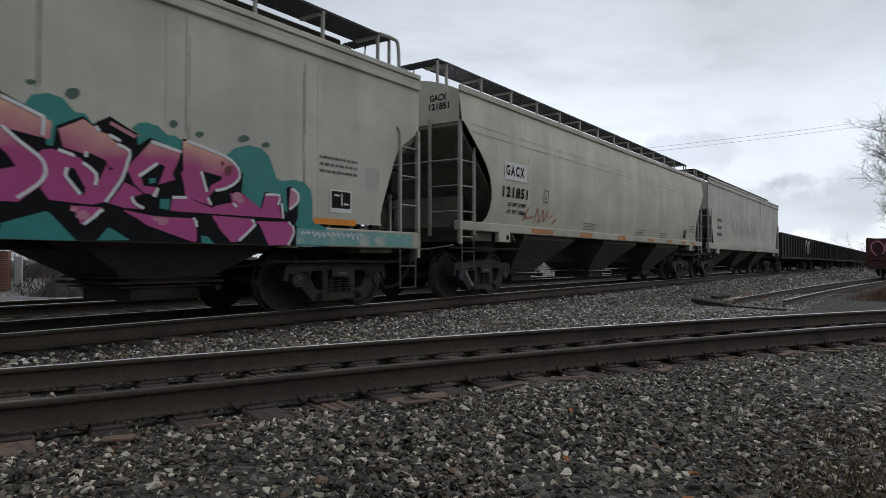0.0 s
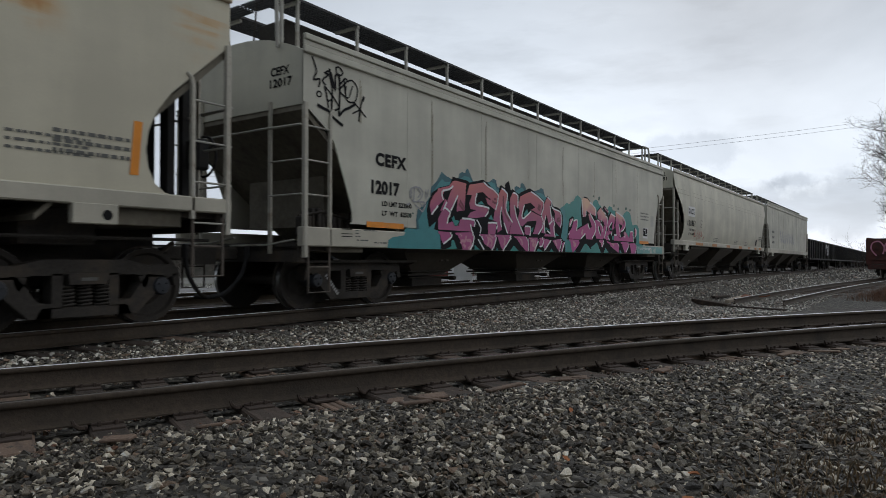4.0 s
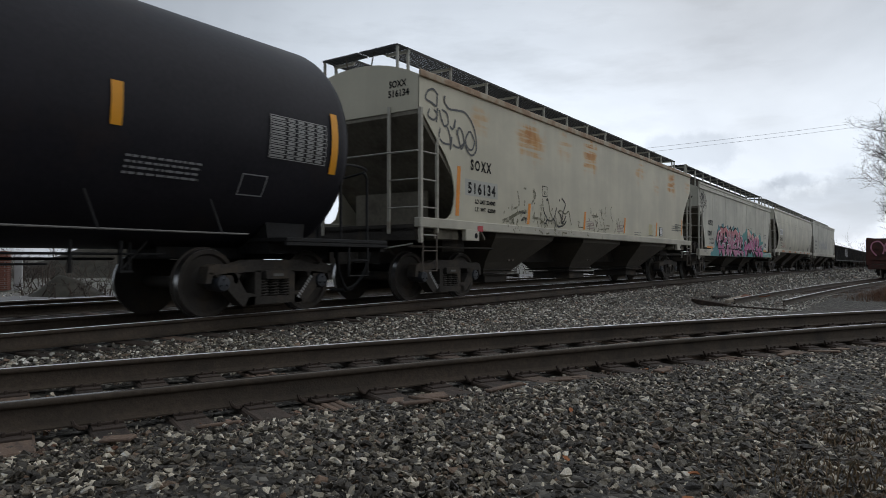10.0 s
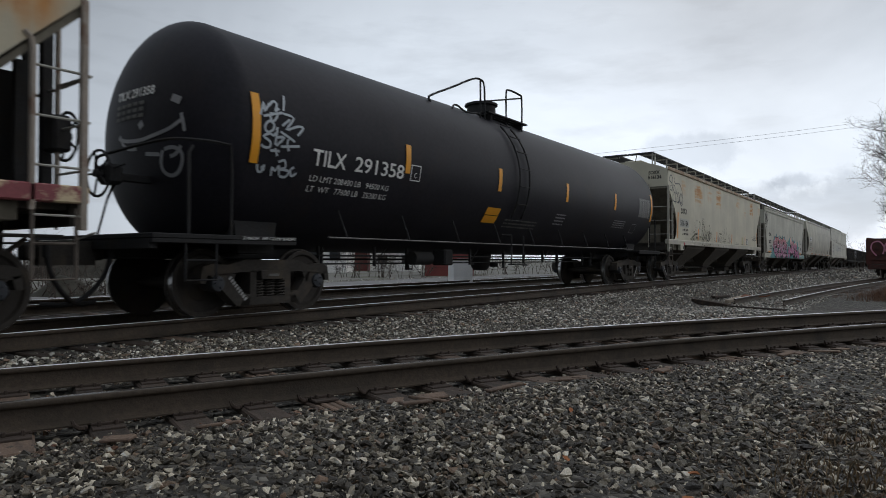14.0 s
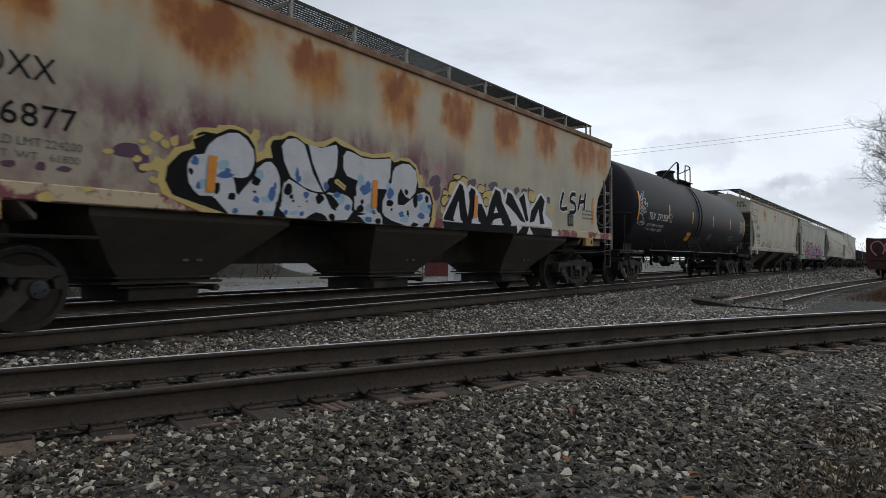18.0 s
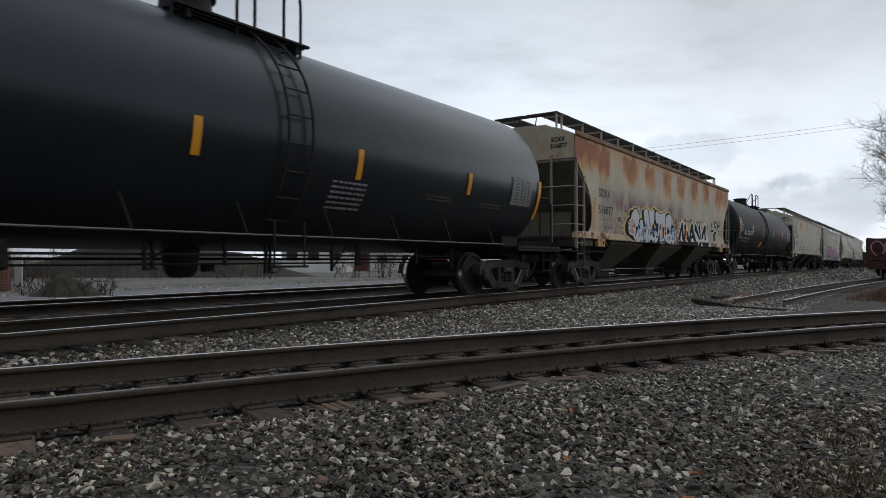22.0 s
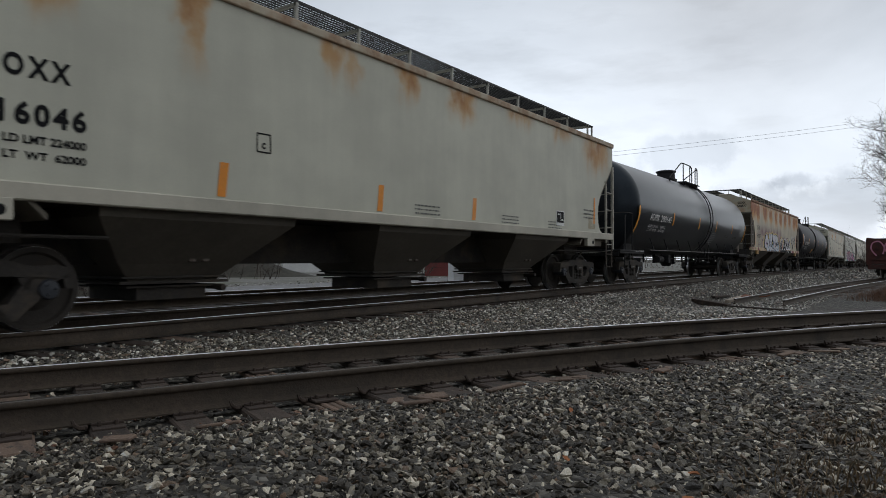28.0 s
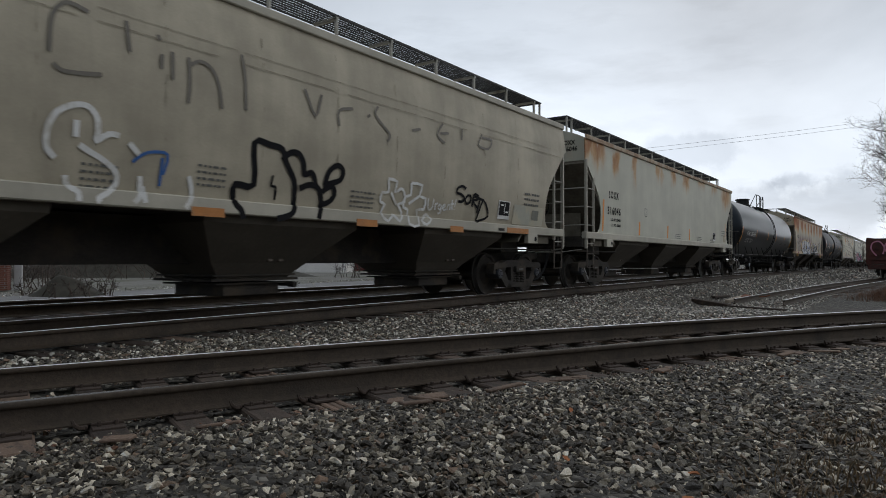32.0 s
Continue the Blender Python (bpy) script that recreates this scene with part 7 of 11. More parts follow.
    stroke(shine, [(6.58, 1.51), (6.85, 1.51), (6.82, 1.31)], 0.036, 0, steps=2)
    stroke(shine, [(5.31, 1.29), (5.2, 1.06), (5.09, 0.96)], 0.036, 0, steps=2)
    stroke(shine, [(5.96, 1.29), (5.55, 0.96)], 0.036, 0, steps=2)
    stroke(shine, [(6.66, 1.28), (6.69, 1.11), (6.69, 0.96)], 0.036, 0, steps=2)
    stroke(shine, [(5.01, 1.52), (5.35, 1.53), (5.34, 1.4)], 0.036, 0, steps=2)
    stroke(shine, [(7.17, 1.2), (6.97, 0.96)], 0.036, 0, steps=2)
    stroke(shine, [(7.71, 2.25), (7.92, 2.17), (7.92, 2.05), (8.07, 1.99), (8.35, 1.96), (8.47, 1.87), (8.46, 1.66), (8.41, 1.56)], 0.036, 0, steps=2)
    stroke(shine, [(7.62, 1.82), (7.55, 1.61), (7.57, 1.39)], 0.036, 0, steps=2)
    stroke(shine, [(7.85, 2.05), (7.93, 1.74), (7.95, 1.7), (7.79, 1.61)], 0.036, 0, steps=2)
    stroke(shine, [(7.99, 1.81), (8.1, 1.62), (8.04, 1.57), (8.12, 1.31)], 0.036, 0, steps=2)
    stroke(shine, [(7.68, 1.46), (7.87, 1.4)], 0.036, 0, steps=2)
    stroke(shine, [(7.84, 1.24), (7.49, 0.99)], 0.036, 0, steps=2)
    stroke(shine, [(8.46, 1.29), (8.29, 0.97)], 0.036, 0, steps=2)
    stroke(shine, [(8.6, 1.21), (8.43, 0.96)], 0.036, 0, steps=2)
    stroke(shine, [(7.44, 1.3), (7.45, 1.21), (7.36, 1.09), (7.24, 1.08)], 0.036, 0, steps=2)
    stroke(shine, [(9.16, 1.82), (8.96, 1.6)], 0.036, 0, steps=2)
    stroke(shine, [(8.87, 1.4), (8.96, 1.46)], 0.036, 0, steps=2)
    stroke(shine, [(3.26, 1.75), (3.06, 1.58)], 0.036, 0, steps=2)
    stroke(shine, [(3.66, 1.28), (3.64, 1.19), (3.38, 1.06)], 0.036, 0, steps=2)
    stroke(shine, [(10.27, 2.31), (10.61, 2.19), (10.65, 2.16), (10.64, 1.99)], 0.036, 0, steps=2)
    stroke(shine, [(10.28, 2.03), (10.44, 1.9), (10.6, 1.79), (10.66, 1.71), (10.67, 1.61), (10.6, 1.5), (10.42, 1.36)], 0.036, 0, steps=2)
    stroke(shine, [(10.79, 1.87), (10.95, 1.83)], 0.036, 0, steps=2)
    stroke(shine, [(11.03, 1.77), (11.17, 1.67), (11.16, 1.55)], 0.036, 0, steps=2)
    stroke(shine, [(10.88, 1.7), (10.86, 1.63), (10.89, 1.58), (11.01, 1.44)], 0.036, 0, steps=2)
    stroke(shine, [(11.39, 2.01), (11.53, 1.96), (11.51, 1.83), (11.44, 1.63), (11.27, 1.38)], 0.036, 0, steps=2)
    stroke(shine, [(11.3, 2.1), (11.43, 2.05)], 0.036, 0, steps=2)
    stroke(shine, [(11.16, 2.17), (11.2, 2.12)], 0.036, 0, steps=2)
    stroke(shine, [(11.07, 1.89), (11.06, 1.83)], 0.036, 0, steps=2)
    stroke(shine, [(11.79, 2.1), (12.01, 2.06)], 0.036, 0, steps=2)
    stroke(shine, [(11.86, 1.86), (11.64, 1.69)], 0.036, 0, steps=2)
    stroke(shine, [(11.87, 1.58), (11.83, 1.48)], 0.036, 0, steps=2)
    stroke(shine, [(11.56, 1.46), (11.59, 1.39), (11.7, 1.34)], 0.036, 0, steps=2)
    stroke(shine, [(11.24, 1.3), (11.03, 1.13)], 0.036, 0, steps=2)
    stroke(shine, [(11.78, 2.09), (12.16, 2.03)], 0.036, 0, steps=2)
    stroke(shine, [(12.23, 2.17), (12.73, 2.07), (12.93, 1.97), (12.99, 1.87), (12.96, 1.77), (12.79, 1.66), (12.63, 1.62)], 0.036, 0, steps=2)
    stroke(shine, [(12.43, 1.83), (12.51, 1.59)], 0.036, 0, steps=2)
    stroke(shine, [(12.05, 1.49), (12.24, 1.5)], 0.036, 0, steps=2)
    stroke(shine, [(12.52, 1.52), (12.57, 1.44)], 0.036, 0, steps=2)
    stroke(shine, [(13.41, 1.63), (13.65, 1.64), (13.62, 1.51)], 0.036, 0, steps=2)
    stroke(shine, [(13.68, 1.54), (13.71, 1.33)], 0.036, 0, steps=2)
    stroke(shine, [(13.18, 1.29), (13.21, 1.22), (12.96, 1.01)], 0.036, 0, steps=2)
    stroke(shine, [(13.81, 1.29), (13.88, 1.15), (13.77, 0.97)], 0.036, 0, steps=2)
    stroke(shine, [(13.86, 1.75), (13.98, 1.69), (13.96, 1.56), (13.81, 1.46)], 0.036, 0, steps=2)
    stroke(shine, [(12.33, 1.27), (12.35, 1.16)], 0.036, 0, steps=2)
    stroke(shine, [(12.89, 1.48), (12.95, 1.44)], 0.036, 0, steps=2)
    stroke(shine, [(11.81, 1.48), (11.87, 1.58)], 0.036, 0, steps=2)
    stroke(shine, [(9.73, 2.34), (9.76, 2.12), (9.8, 1.89)], 0.036, 0, steps=2)
    stroke(shine, [(9.99, 1.92), (10.01, 2.09)], 0.036, 0, steps=2)
    stroke(shine, [(9.21, 1.76), (9.45, 1.8), (9.38, 1.52)], 0.036, 0, steps=2)
    stroke(shine, [(10.12, 1.74), (10.23, 1.59)], 0.036, 0, steps=2)
    stroke(shine, [(9.66, 1.32), (9.95, 1.47)], 0.036, 0, steps=2)
    side_paint("graffiti", shine, SPRAY_WHITE, car, 6, sill, "white highlight lines")
    drip = M()
    blob(drip, [(11, 2.48), (10.98, 2.44), (10.93, 2.41), (10.88, 2.42), (10.86, 2.45), (10.88, 2.5), (10.93, 2.52), (10.98, 2.52)], 0, 3)
    blob(drip, [(12.12, 2.35), (12.1, 2.32), (12.06, 2.3), (12.03, 2.31), (12.01, 2.34), (12.03, 2.37), (12.06, 2.39), (12.1, 2.38)], 0, 3)
    blob(drip, [(12.47, 2.29), (12.45, 2.26), (12.41, 2.24), (12.37, 2.25), (12.35, 2.27), (12.37, 2.3), (12.41, 2.31), (12.45, 2.31)], 0, 3)
    blob(drip, [(13.15, 2.34), (13.12, 2.3), (13.06, 2.28), (13, 2.28), (12.97, 2.31), (13, 2.34), (13.06, 2.37), (13.12, 2.36)], 0, 3)
    blob(drip, [(13.48, 2.3), (13.46, 2.27), (13.42, 2.26), (13.37, 2.26), (13.35, 2.28), (13.37, 2.31), (13.42, 2.33), (13.46, 2.33)], 0, 3)
    blob(drip, [(10.59, 2.5), (10.57, 2.49), (10.54, 2.47), (10.5, 2.48), (10.49, 2.49), (10.5, 2.51), (10.54, 2.52), (10.57, 2.52)], 0, 3)
    blob(drip, [(2.47, 1.53), (2.47, 1.51), (2.44, 1.51), (2.42, 1.51), (2.41, 1.52), (2.42, 1.54), (2.44, 1.55), (2.47, 1.54)], 0, 3)
    blob(drip, [(2.55, 1.57), (2.54, 1.56), (2.53, 1.55), (2.51, 1.56), (2.5, 1.57), (2.51, 1.58), (2.53, 1.59), (2.54, 1.58)], 0, 3)
    side_paint("graffiti", drip, MOSS, car, 1, sill, "dull green drips")
    doodle = M()
    stroke(doodle, [(2.45, 1.82), (2.44, 1.91), (2.48, 1.99), (2.61, 2.03), (2.75, 2.01), (2.8, 1.94), (2.75, 1.84), (2.61, 1.77), (2.49, 1.8)], 0.028, 0, steps=3)
    stroke(doodle, [(2.57, 2.02), (2.54, 1.76)], 0.028, 0, steps=3)
    stroke(doodle, [(2.49, 1.96), (2.48, 1.83)], 0.028, 0, steps=3)
    stroke(doodle, [(2.66, 2), (2.74, 1.93), (2.66, 1.85)], 0.028, 0, steps=3)
    stroke(doodle, [(2.59, 1.72), (2.75, 1.64), (2.8, 1.62), (2.89, 1.77), (2.66, 1.78)], 0.028, 0, steps=3)
    stroke(doodle, [(2.73, 1.76), (2.8, 1.71), (2.87, 1.79)], 0.028, 0, steps=3)
    stroke(doodle, [(2.89, 2.01), (2.9, 1.83)], 0.028, 0, steps=3)
    stroke(doodle, [(2.97, 2.02), (2.94, 1.88)], 0.028, 0, steps=3)
    stroke(doodle, [(2.35, 1.7), (2.45, 1.74)], 0.028, 0, steps=3)
    side_paint("tag", doodle, CHALK, car, 2.6, None, "white squiggle")
    tag = M()
    stroke(tag, [(0.16, 3.69), (0.22, 3.58), (0.25, 3.48), (0.19, 3.36), (0.32, 3.39), (0.29, 3.27)], 0.03, 0, steps=3)
    stroke(tag, [(0.25, 3.17), (0.29, 3.21), (0.34, 3.2), (0.34, 3.15), (0.29, 3.13), (0.25, 3.17)], 0.022, 0, steps=3)
    stroke(tag, [(0.53, 3.57), (0.4, 3.5), (0.5, 3.5), (0.37, 3.39), (0.44, 3.33)], 0.028, 0, steps=3)
    stroke(tag, [(0.51, 3.59), (0.54, 3.44), (0.58, 3.31)], 0.045, 0, steps=3)
    stroke(tag, [(0.41, 3.31), (0.46, 3.17), (0.49, 3.0)], 0.028, 0, steps=3)
    stroke(tag, [(0.49, 3.1), (0.57, 3.15)], 0.025, 0, steps=3)
    stroke(tag, [(0.54, 3.54), (0.64, 3.28), (0.63, 3.5), (0.69, 3.54)], 0.036, 0, steps=3)
    stroke(tag, [(0.43, 3.3), (0.56, 3.21), (0.69, 3.09), (0.7, 3.03), (0.54, 2.96)], 0.028, 0, steps=3)
    stroke(tag, [(0.57, 3.3), (0.56, 2.98)], 0.032, 0, steps=3)
    stroke(tag, [(0.71, 3.56), (0.73, 3.31), (0.71, 2.92)], 0.036, 0, steps=3)
    stroke(tag, [(0.64, 3.63), (0.71, 3.66), (0.79, 3.6), (0.76, 3.55), (0.68, 3.54), (0.64, 3.63)], 0.026, 0, steps=3)
    stroke(tag, [(0.71, 3.37), (0.83, 3.51), (0.88, 3.48), (0.72, 3.33)], 0.028, 0, steps=3)
    stroke(tag, [(0.7, 3.34), (0.77, 3.27), (0.91, 3.23)], 0.026, 0, steps=3)
    stroke(tag, [(0.82, 3.49), (0.86, 3.25)], 0.03, 0, steps=3)
    stroke(tag, [(0.89, 3.48), (1.0, 3.52), (1.11, 3.44), (1.11, 3.31), (1.05, 3.2), (0.91, 3.18), (0.85, 3.26), (0.87, 3.41)], 0.026, 0, steps=3)
    stroke(tag, [(1.01, 3.44), (0.93, 3.24)], 0.022, 0, steps=3)
    stroke(tag, [(0.27, 3.01), (0.39, 2.98), (0.5, 2.96), (0.55, 2.9), (0.8, 2.79)], 0.045, 0, steps=3)
    stroke(tag, [(0.58, 2.98), (0.52, 2.87)], 0.03, 0, steps=3)
    stroke(tag, [(0.71, 2.92), (0.82, 3.03), (0.96, 3.1), (1.08, 3.18)], 0.042, 0, steps=3)
    stroke(tag, [(1.03, 3.2), (1.19, 3.1), (1.32, 3.01)], 0.026, 0, steps=3)
    stroke(tag, [(1.26, 3.31), (1.19, 3.15), (1.15, 2.92)], 0.034, 0, steps=3)
    stroke(tag, [(1.27, 3.33), (1.24, 3.25)], 0.05, 0, steps=3)
    stroke(tag, [(1.0, 3.01), (1.17, 3.1)], 0.022, 0, steps=3)
    side_paint("tag", tag, SPRAY_BLACK, car, 1, None, "black felt-tip tag")
    rng = random.Random(5)
    for z in (1.115, 1.155, 1.225):
        part("sill_print", M().box(0.74, 0.98, -1.5385, -1.5365, z, z + 0.012), INK, car)
    bars_of_print(1.05, 1.21, 0.11, 3, 0.045, -1.5375, GREY_INK, car, rng, 0.5)
    bars_of_print(1.24, 1.22, 0.30, 1, 0.045, -1.5375, GREY_INK, car, rng, 0.6)
    bars_of_print(1.08, 1.06, 0.27, 1, 0.045, -1.5375, GREY_INK, car, rng, 0.6)
    bars_of_print(1.48, 1.03, 0.42, 1, 0.045, -1.5375, GREY_INK, car, rng, 0.6)
    scrawl = M()
    for k in range(13):
        x = 14.02 + 0.10 * k
        stroke(scrawl, [(x, 1.10 + rng.uniform(0, 0.05)), (x + 0.02, 1.17), (x + 0.05, 1.08 + rng.uniform(0, 0.06)), (x + 0.07, 1.16)], 0.016, 0)
    side_paint("tag", scrawl, SPRAY_WHITE, car, 2, 1.24, "thin white scrawl on the sill")


def bubble_graffiti():
    """White bubble letters with a cream halo and a black and white word, on the rusty hopper."""
    car, sill = car_c, 1.52
    m = M()
    blob(m, [(4.06, 1.34), (3.57, 1.51), (3.5, 1.67), (3.54, 1.84), (3.72, 2.07), (3.92, 2.14), (3.9, 2.26), (4.09, 2.34), (3.92, 2.24), (3.96, 2.31), (4.05, 2.36), (4.18, 2.38), (4.29, 2.39), (4.32, 2.44), (4.38, 2.44), (4.53, 2.47), (4.7, 2.45), (4.81, 2.38), (4.86, 2.48), (4.95, 2.47), (4.95, 2.35), (4.91, 2.33), (4.93, 2.17), (5.03, 2.22), (5.06, 2.33), (5.16, 2.42), (5.33, 2.46), (5.46, 2.54), (5.6, 2.54), (5.74, 2.48), (5.8, 2.49), (5.95, 2.46), (6.13, 2.5), (6.36, 2.6), (6.47, 2.58), (6.71, 2.52), (6.92, 2.46), (7.21, 2.45), (7.56, 2.52), (7.66, 2.55), (7.74, 2.52), (7.74, 2.41), (7.92, 2.49), (8.15, 2.5), (8.35, 2.41), (8.43, 2.25), (8.5, 2.26), (8.56, 2.15), (8.48, 2.06), (8.6, 2.05), (8.82, 2.06), (8.99, 2.02), (9.04, 1.94), (8.88, 1.83), (8.93, 1.6), (8.81, 1.34), (8.7, 1.345), (4.6, 1.345)], 0, curve=False)
    side_paint("graffiti", m, CREAM_YELLOW, car, 0, sill, "cream yellow halo")
    m = M()
    blob(m, [(3.7, 1.51), (3.6, 1.68), (3.63, 1.85), (3.81, 2.03), (3.99, 2.1), (3.96, 2.2), (4.15, 2.3), (3.99, 2.24), (4.03, 2.29), (4.11, 2.32), (4.29, 2.32), (4.47, 2.41), (4.61, 2.42), (4.78, 2.36), (4.88, 2.24), (4.9, 2.04), (5.06, 2.12), (5.17, 2.13), (5.13, 2.29), (5.17, 2.37), (5.34, 2.41), (5.46, 2.48), (5.6, 2.48), (5.74, 2.42), (5.77, 2.41), (5.95, 2.39), (6.14, 2.42), (6.36, 2.54), (6.5, 2.48), (6.71, 2.46), (6.92, 2.39), (7.22, 2.39), (7.63, 2.46), (7.74, 2.38), (7.92, 2.44), (8.15, 2.44), (8.33, 2.35), (8.41, 2.02), (8.56, 2.04), (8.75, 1.97), (8.84, 1.8), (8.8, 1.56), (8.66, 1.34), (8.6, 1.345), (4.4, 1.345)], 0, curve=False)
    side_paint("graffiti", m, SPRAY_BLACK, car, 1, sill, "black backing of the letters")
    m = M()
    blob(m, [(3.89, 1.89), (3.92, 1.96), (3.98, 2.02), (4.12, 2.05), (4.18, 2.17), (4.29, 2.27), (4.47, 2.36), (4.61, 2.38), (4.74, 2.32), (4.85, 2.2), (4.87, 2.06), (4.83, 1.93), (4.76, 1.84), (4.67, 1.81), (4.53, 1.81), (4.56, 1.74), (4.58, 1.62), (4.62, 1.59), (4.67, 1.65), (4.83, 1.81), (4.89, 1.87), (4.91, 1.96), (5.04, 2.06), (5.14, 2.08), (5.23, 2.01), (5.29, 1.89), (5.3, 1.72), (5.24, 1.51), (5.2, 1.49), (5.15, 1.35), (4.52, 1.34), (4.45, 1.34), (4.28, 1.49), (4.23, 1.55), (4.05, 1.54), (3.97, 1.6), (3.91, 1.68), (3.89, 1.79)], 0, curve=False)
    blob(m, [(5.36, 1.81), (5.46, 1.88), (5.83, 1.74), (6.01, 1.72), (6.14, 1.72), (6.2, 1.63), (6.28, 1.51), (6.33, 1.49), (6.45, 1.6), (6.28, 1.73), (6.17, 1.73), (6.22, 1.76), (6.62, 1.74), (6.73, 1.67), (6.7, 1.5), (6.57, 1.37), (6.18, 1.34), (6.12, 1.41), (5.94, 1.45), (5.76, 1.37), (5.74, 1.35), (5.4, 1.34), (5.26, 1.46), (5.33, 1.55), (5.34, 1.72)], 0, curve=False)
    blob(m, [(5.33, 2.32), (5.41, 2.42), (5.58, 2.46), (5.71, 2.41), (5.75, 2.38), (5.9, 2.01), (6.1, 1.75), (5.93, 1.75), (5.74, 1.79), (5.49, 1.91), (5.37, 2.11)], 0, curve=False)
    blob(m, [(5.82, 2.41), (6.06, 2.39), (6.38, 2.48), (6.41, 2.41), (6.39, 2.14), (6.32, 1.99), (6.23, 1.97), (6.19, 1.92), (6.21, 1.82), (6.14, 1.76), (6.09, 1.82), (5.9, 2.15)], 0, curve=False)
    blob(m, [(6.53, 2.34), (6.6, 2.42), (6.71, 2.42), (6.96, 2.36), (7.22, 2.37), (7.66, 2.44), (7.63, 2.13), (7.53, 1.92), (7.32, 1.91), (7.29, 1.57), (7.4, 1.44), (7.13, 1.48), (6.84, 1.5), (6.77, 1.56), (6.77, 1.75), (6.82, 1.91), (6.86, 1.99), (6.61, 2.04), (6.53, 2.14)], 0, curve=False)
    blob(m, [(6.81, 1.45), (7.29, 1.53), (7.4, 1.43), (7.4, 1.34), (7, 1.34)], 0, curve=False)
    blob(m, [(7.7, 2.22), (7.77, 2.31), (7.96, 2.39), (8.15, 2.4), (8.33, 2.3), (8.37, 2.13), (8.31, 1.93), (8.16, 1.81), (8.04, 1.84), (7.91, 1.97), (7.83, 1.85), (7.83, 1.69), (8, 1.69), (8.35, 1.9), (8.56, 1.96), (8.73, 1.91), (8.79, 1.77), (8.7, 1.5), (8.61, 1.34), (8.05, 1.34), (7.53, 1.43), (7.43, 1.5), (7.44, 1.71), (7.56, 1.91), (7.67, 2.05)], 0, curve=False)
    side_paint("graffiti", m, WHITE_FILL, car, 2, sill, "white bubble letter fill")
    m = M()
    blob(m, [(4.48, 1.96), (4.46, 1.92), (4.36, 1.88), (4.29, 1.91), (4.28, 1.95), (4.36, 2), (4.46, 2.01)], 0, 3)
    blob(m, [(4.14, 1.69), (4.13, 1.65), (4.07, 1.62), (4.03, 1.65), (4.02, 1.69), (4.07, 1.74), (4.14, 1.74)], 0, 3)
    blob(m, [(5.2, 1.58), (5.14, 1.53), (5.06, 1.52), (5, 1.54), (4.97, 1.59), (5.06, 1.62), (5.15, 1.62)], 0, 3)
    blob(m, [(5.02, 1.89), (5.01, 1.84), (4.94, 1.81), (4.88, 1.85), (4.89, 1.9), (4.94, 1.95), (5, 1.94)], 0, 3)
    blob(m, [(5.17, 1.39), (5.12, 1.36), (5.04, 1.34), (5, 1.36), (4.97, 1.39), (5.05, 1.41), (5.13, 1.42)], 0, 3)
    blob(m, [(5.63, 1.42), (5.57, 1.4), (5.5, 1.38), (5.44, 1.39), (5.44, 1.42), (5.5, 1.44), (5.57, 1.45)], 0, 3)
    blob(m, [(6.55, 1.68), (6.54, 1.63), (6.46, 1.59), (6.4, 1.63), (6.39, 1.7), (6.46, 1.75), (6.54, 1.76)], 0, 3)
    blob(m, [(7, 2), (6.98, 1.9), (6.91, 1.9), (6.86, 1.95), (6.84, 2.03), (6.91, 2.1), (6.98, 2.06)], 0, 3)
    blob(m, [(7.24, 1.59), (7.15, 1.51), (7.07, 1.51), (7.03, 1.55), (7.04, 1.61), (7.09, 1.66), (7.17, 1.63)], 0, 3)
    blob(m, [(8.75, 1.7), (8.73, 1.59), (8.57, 1.59), (8.43, 1.64), (8.46, 1.74), (8.57, 1.81), (8.72, 1.78)], 0, 3)
    blob(m, [(8.08, 1.46), (8.05, 1.4), (7.95, 1.4), (7.85, 1.42), (7.89, 1.48), (7.94, 1.51), (8.04, 1.5)], 0, 3)
    blob(m, [(7.11, 1.41), (7.05, 1.38), (6.97, 1.37), (6.93, 1.38), (6.9, 1.42), (6.98, 1.44), (7.06, 1.45)], 0, 3)
    blob(m, [(7.67, 1.94), (7.63, 1.85), (7.58, 1.84), (7.54, 1.9), (7.52, 1.97), (7.58, 2.04), (7.64, 2)], 0, 3)
    side_paint("graffiti", m, PALE_BLUE, car, 2.5, sill, "pale blue mist in the letters")
    m = M()
    blob(m, [(4.04, 1.96), (4.03, 1.91), (3.98, 1.9), (3.93, 1.92), (3.95, 1.97), (3.98, 2.01), (4.03, 1.99)], 0, 3)
    blob(m, [(4.55, 1.84), (4.49, 1.8), (4.39, 1.78), (4.29, 1.8), (4.32, 1.83), (4.38, 1.87), (4.48, 1.86)], 0, 3)
    blob(m, [(4.5, 1.89), (4.47, 1.85), (4.44, 1.84), (4.41, 1.86), (4.41, 1.89), (4.44, 1.92), (4.47, 1.91)], 0, 3)
    blob(m, [(5.22, 1.66), (5.2, 1.6), (5.15, 1.55), (5.09, 1.61), (5.11, 1.68), (5.14, 1.74), (5.2, 1.73)], 0, 3)
    blob(m, [(5.24, 1.77), (5.23, 1.73), (5.21, 1.71), (5.18, 1.74), (5.19, 1.77), (5.2, 1.81), (5.23, 1.8)], 0, 3)
    blob(m, [(4.95, 1.56), (4.91, 1.51), (4.87, 1.51), (4.84, 1.53), (4.86, 1.58), (4.88, 1.6), (4.92, 1.59)], 0, 3)
    blob(m, [(4.59, 1.39), (4.57, 1.36), (4.53, 1.35), (4.5, 1.36), (4.51, 1.4), (4.53, 1.42), (4.56, 1.42)], 0, 3)
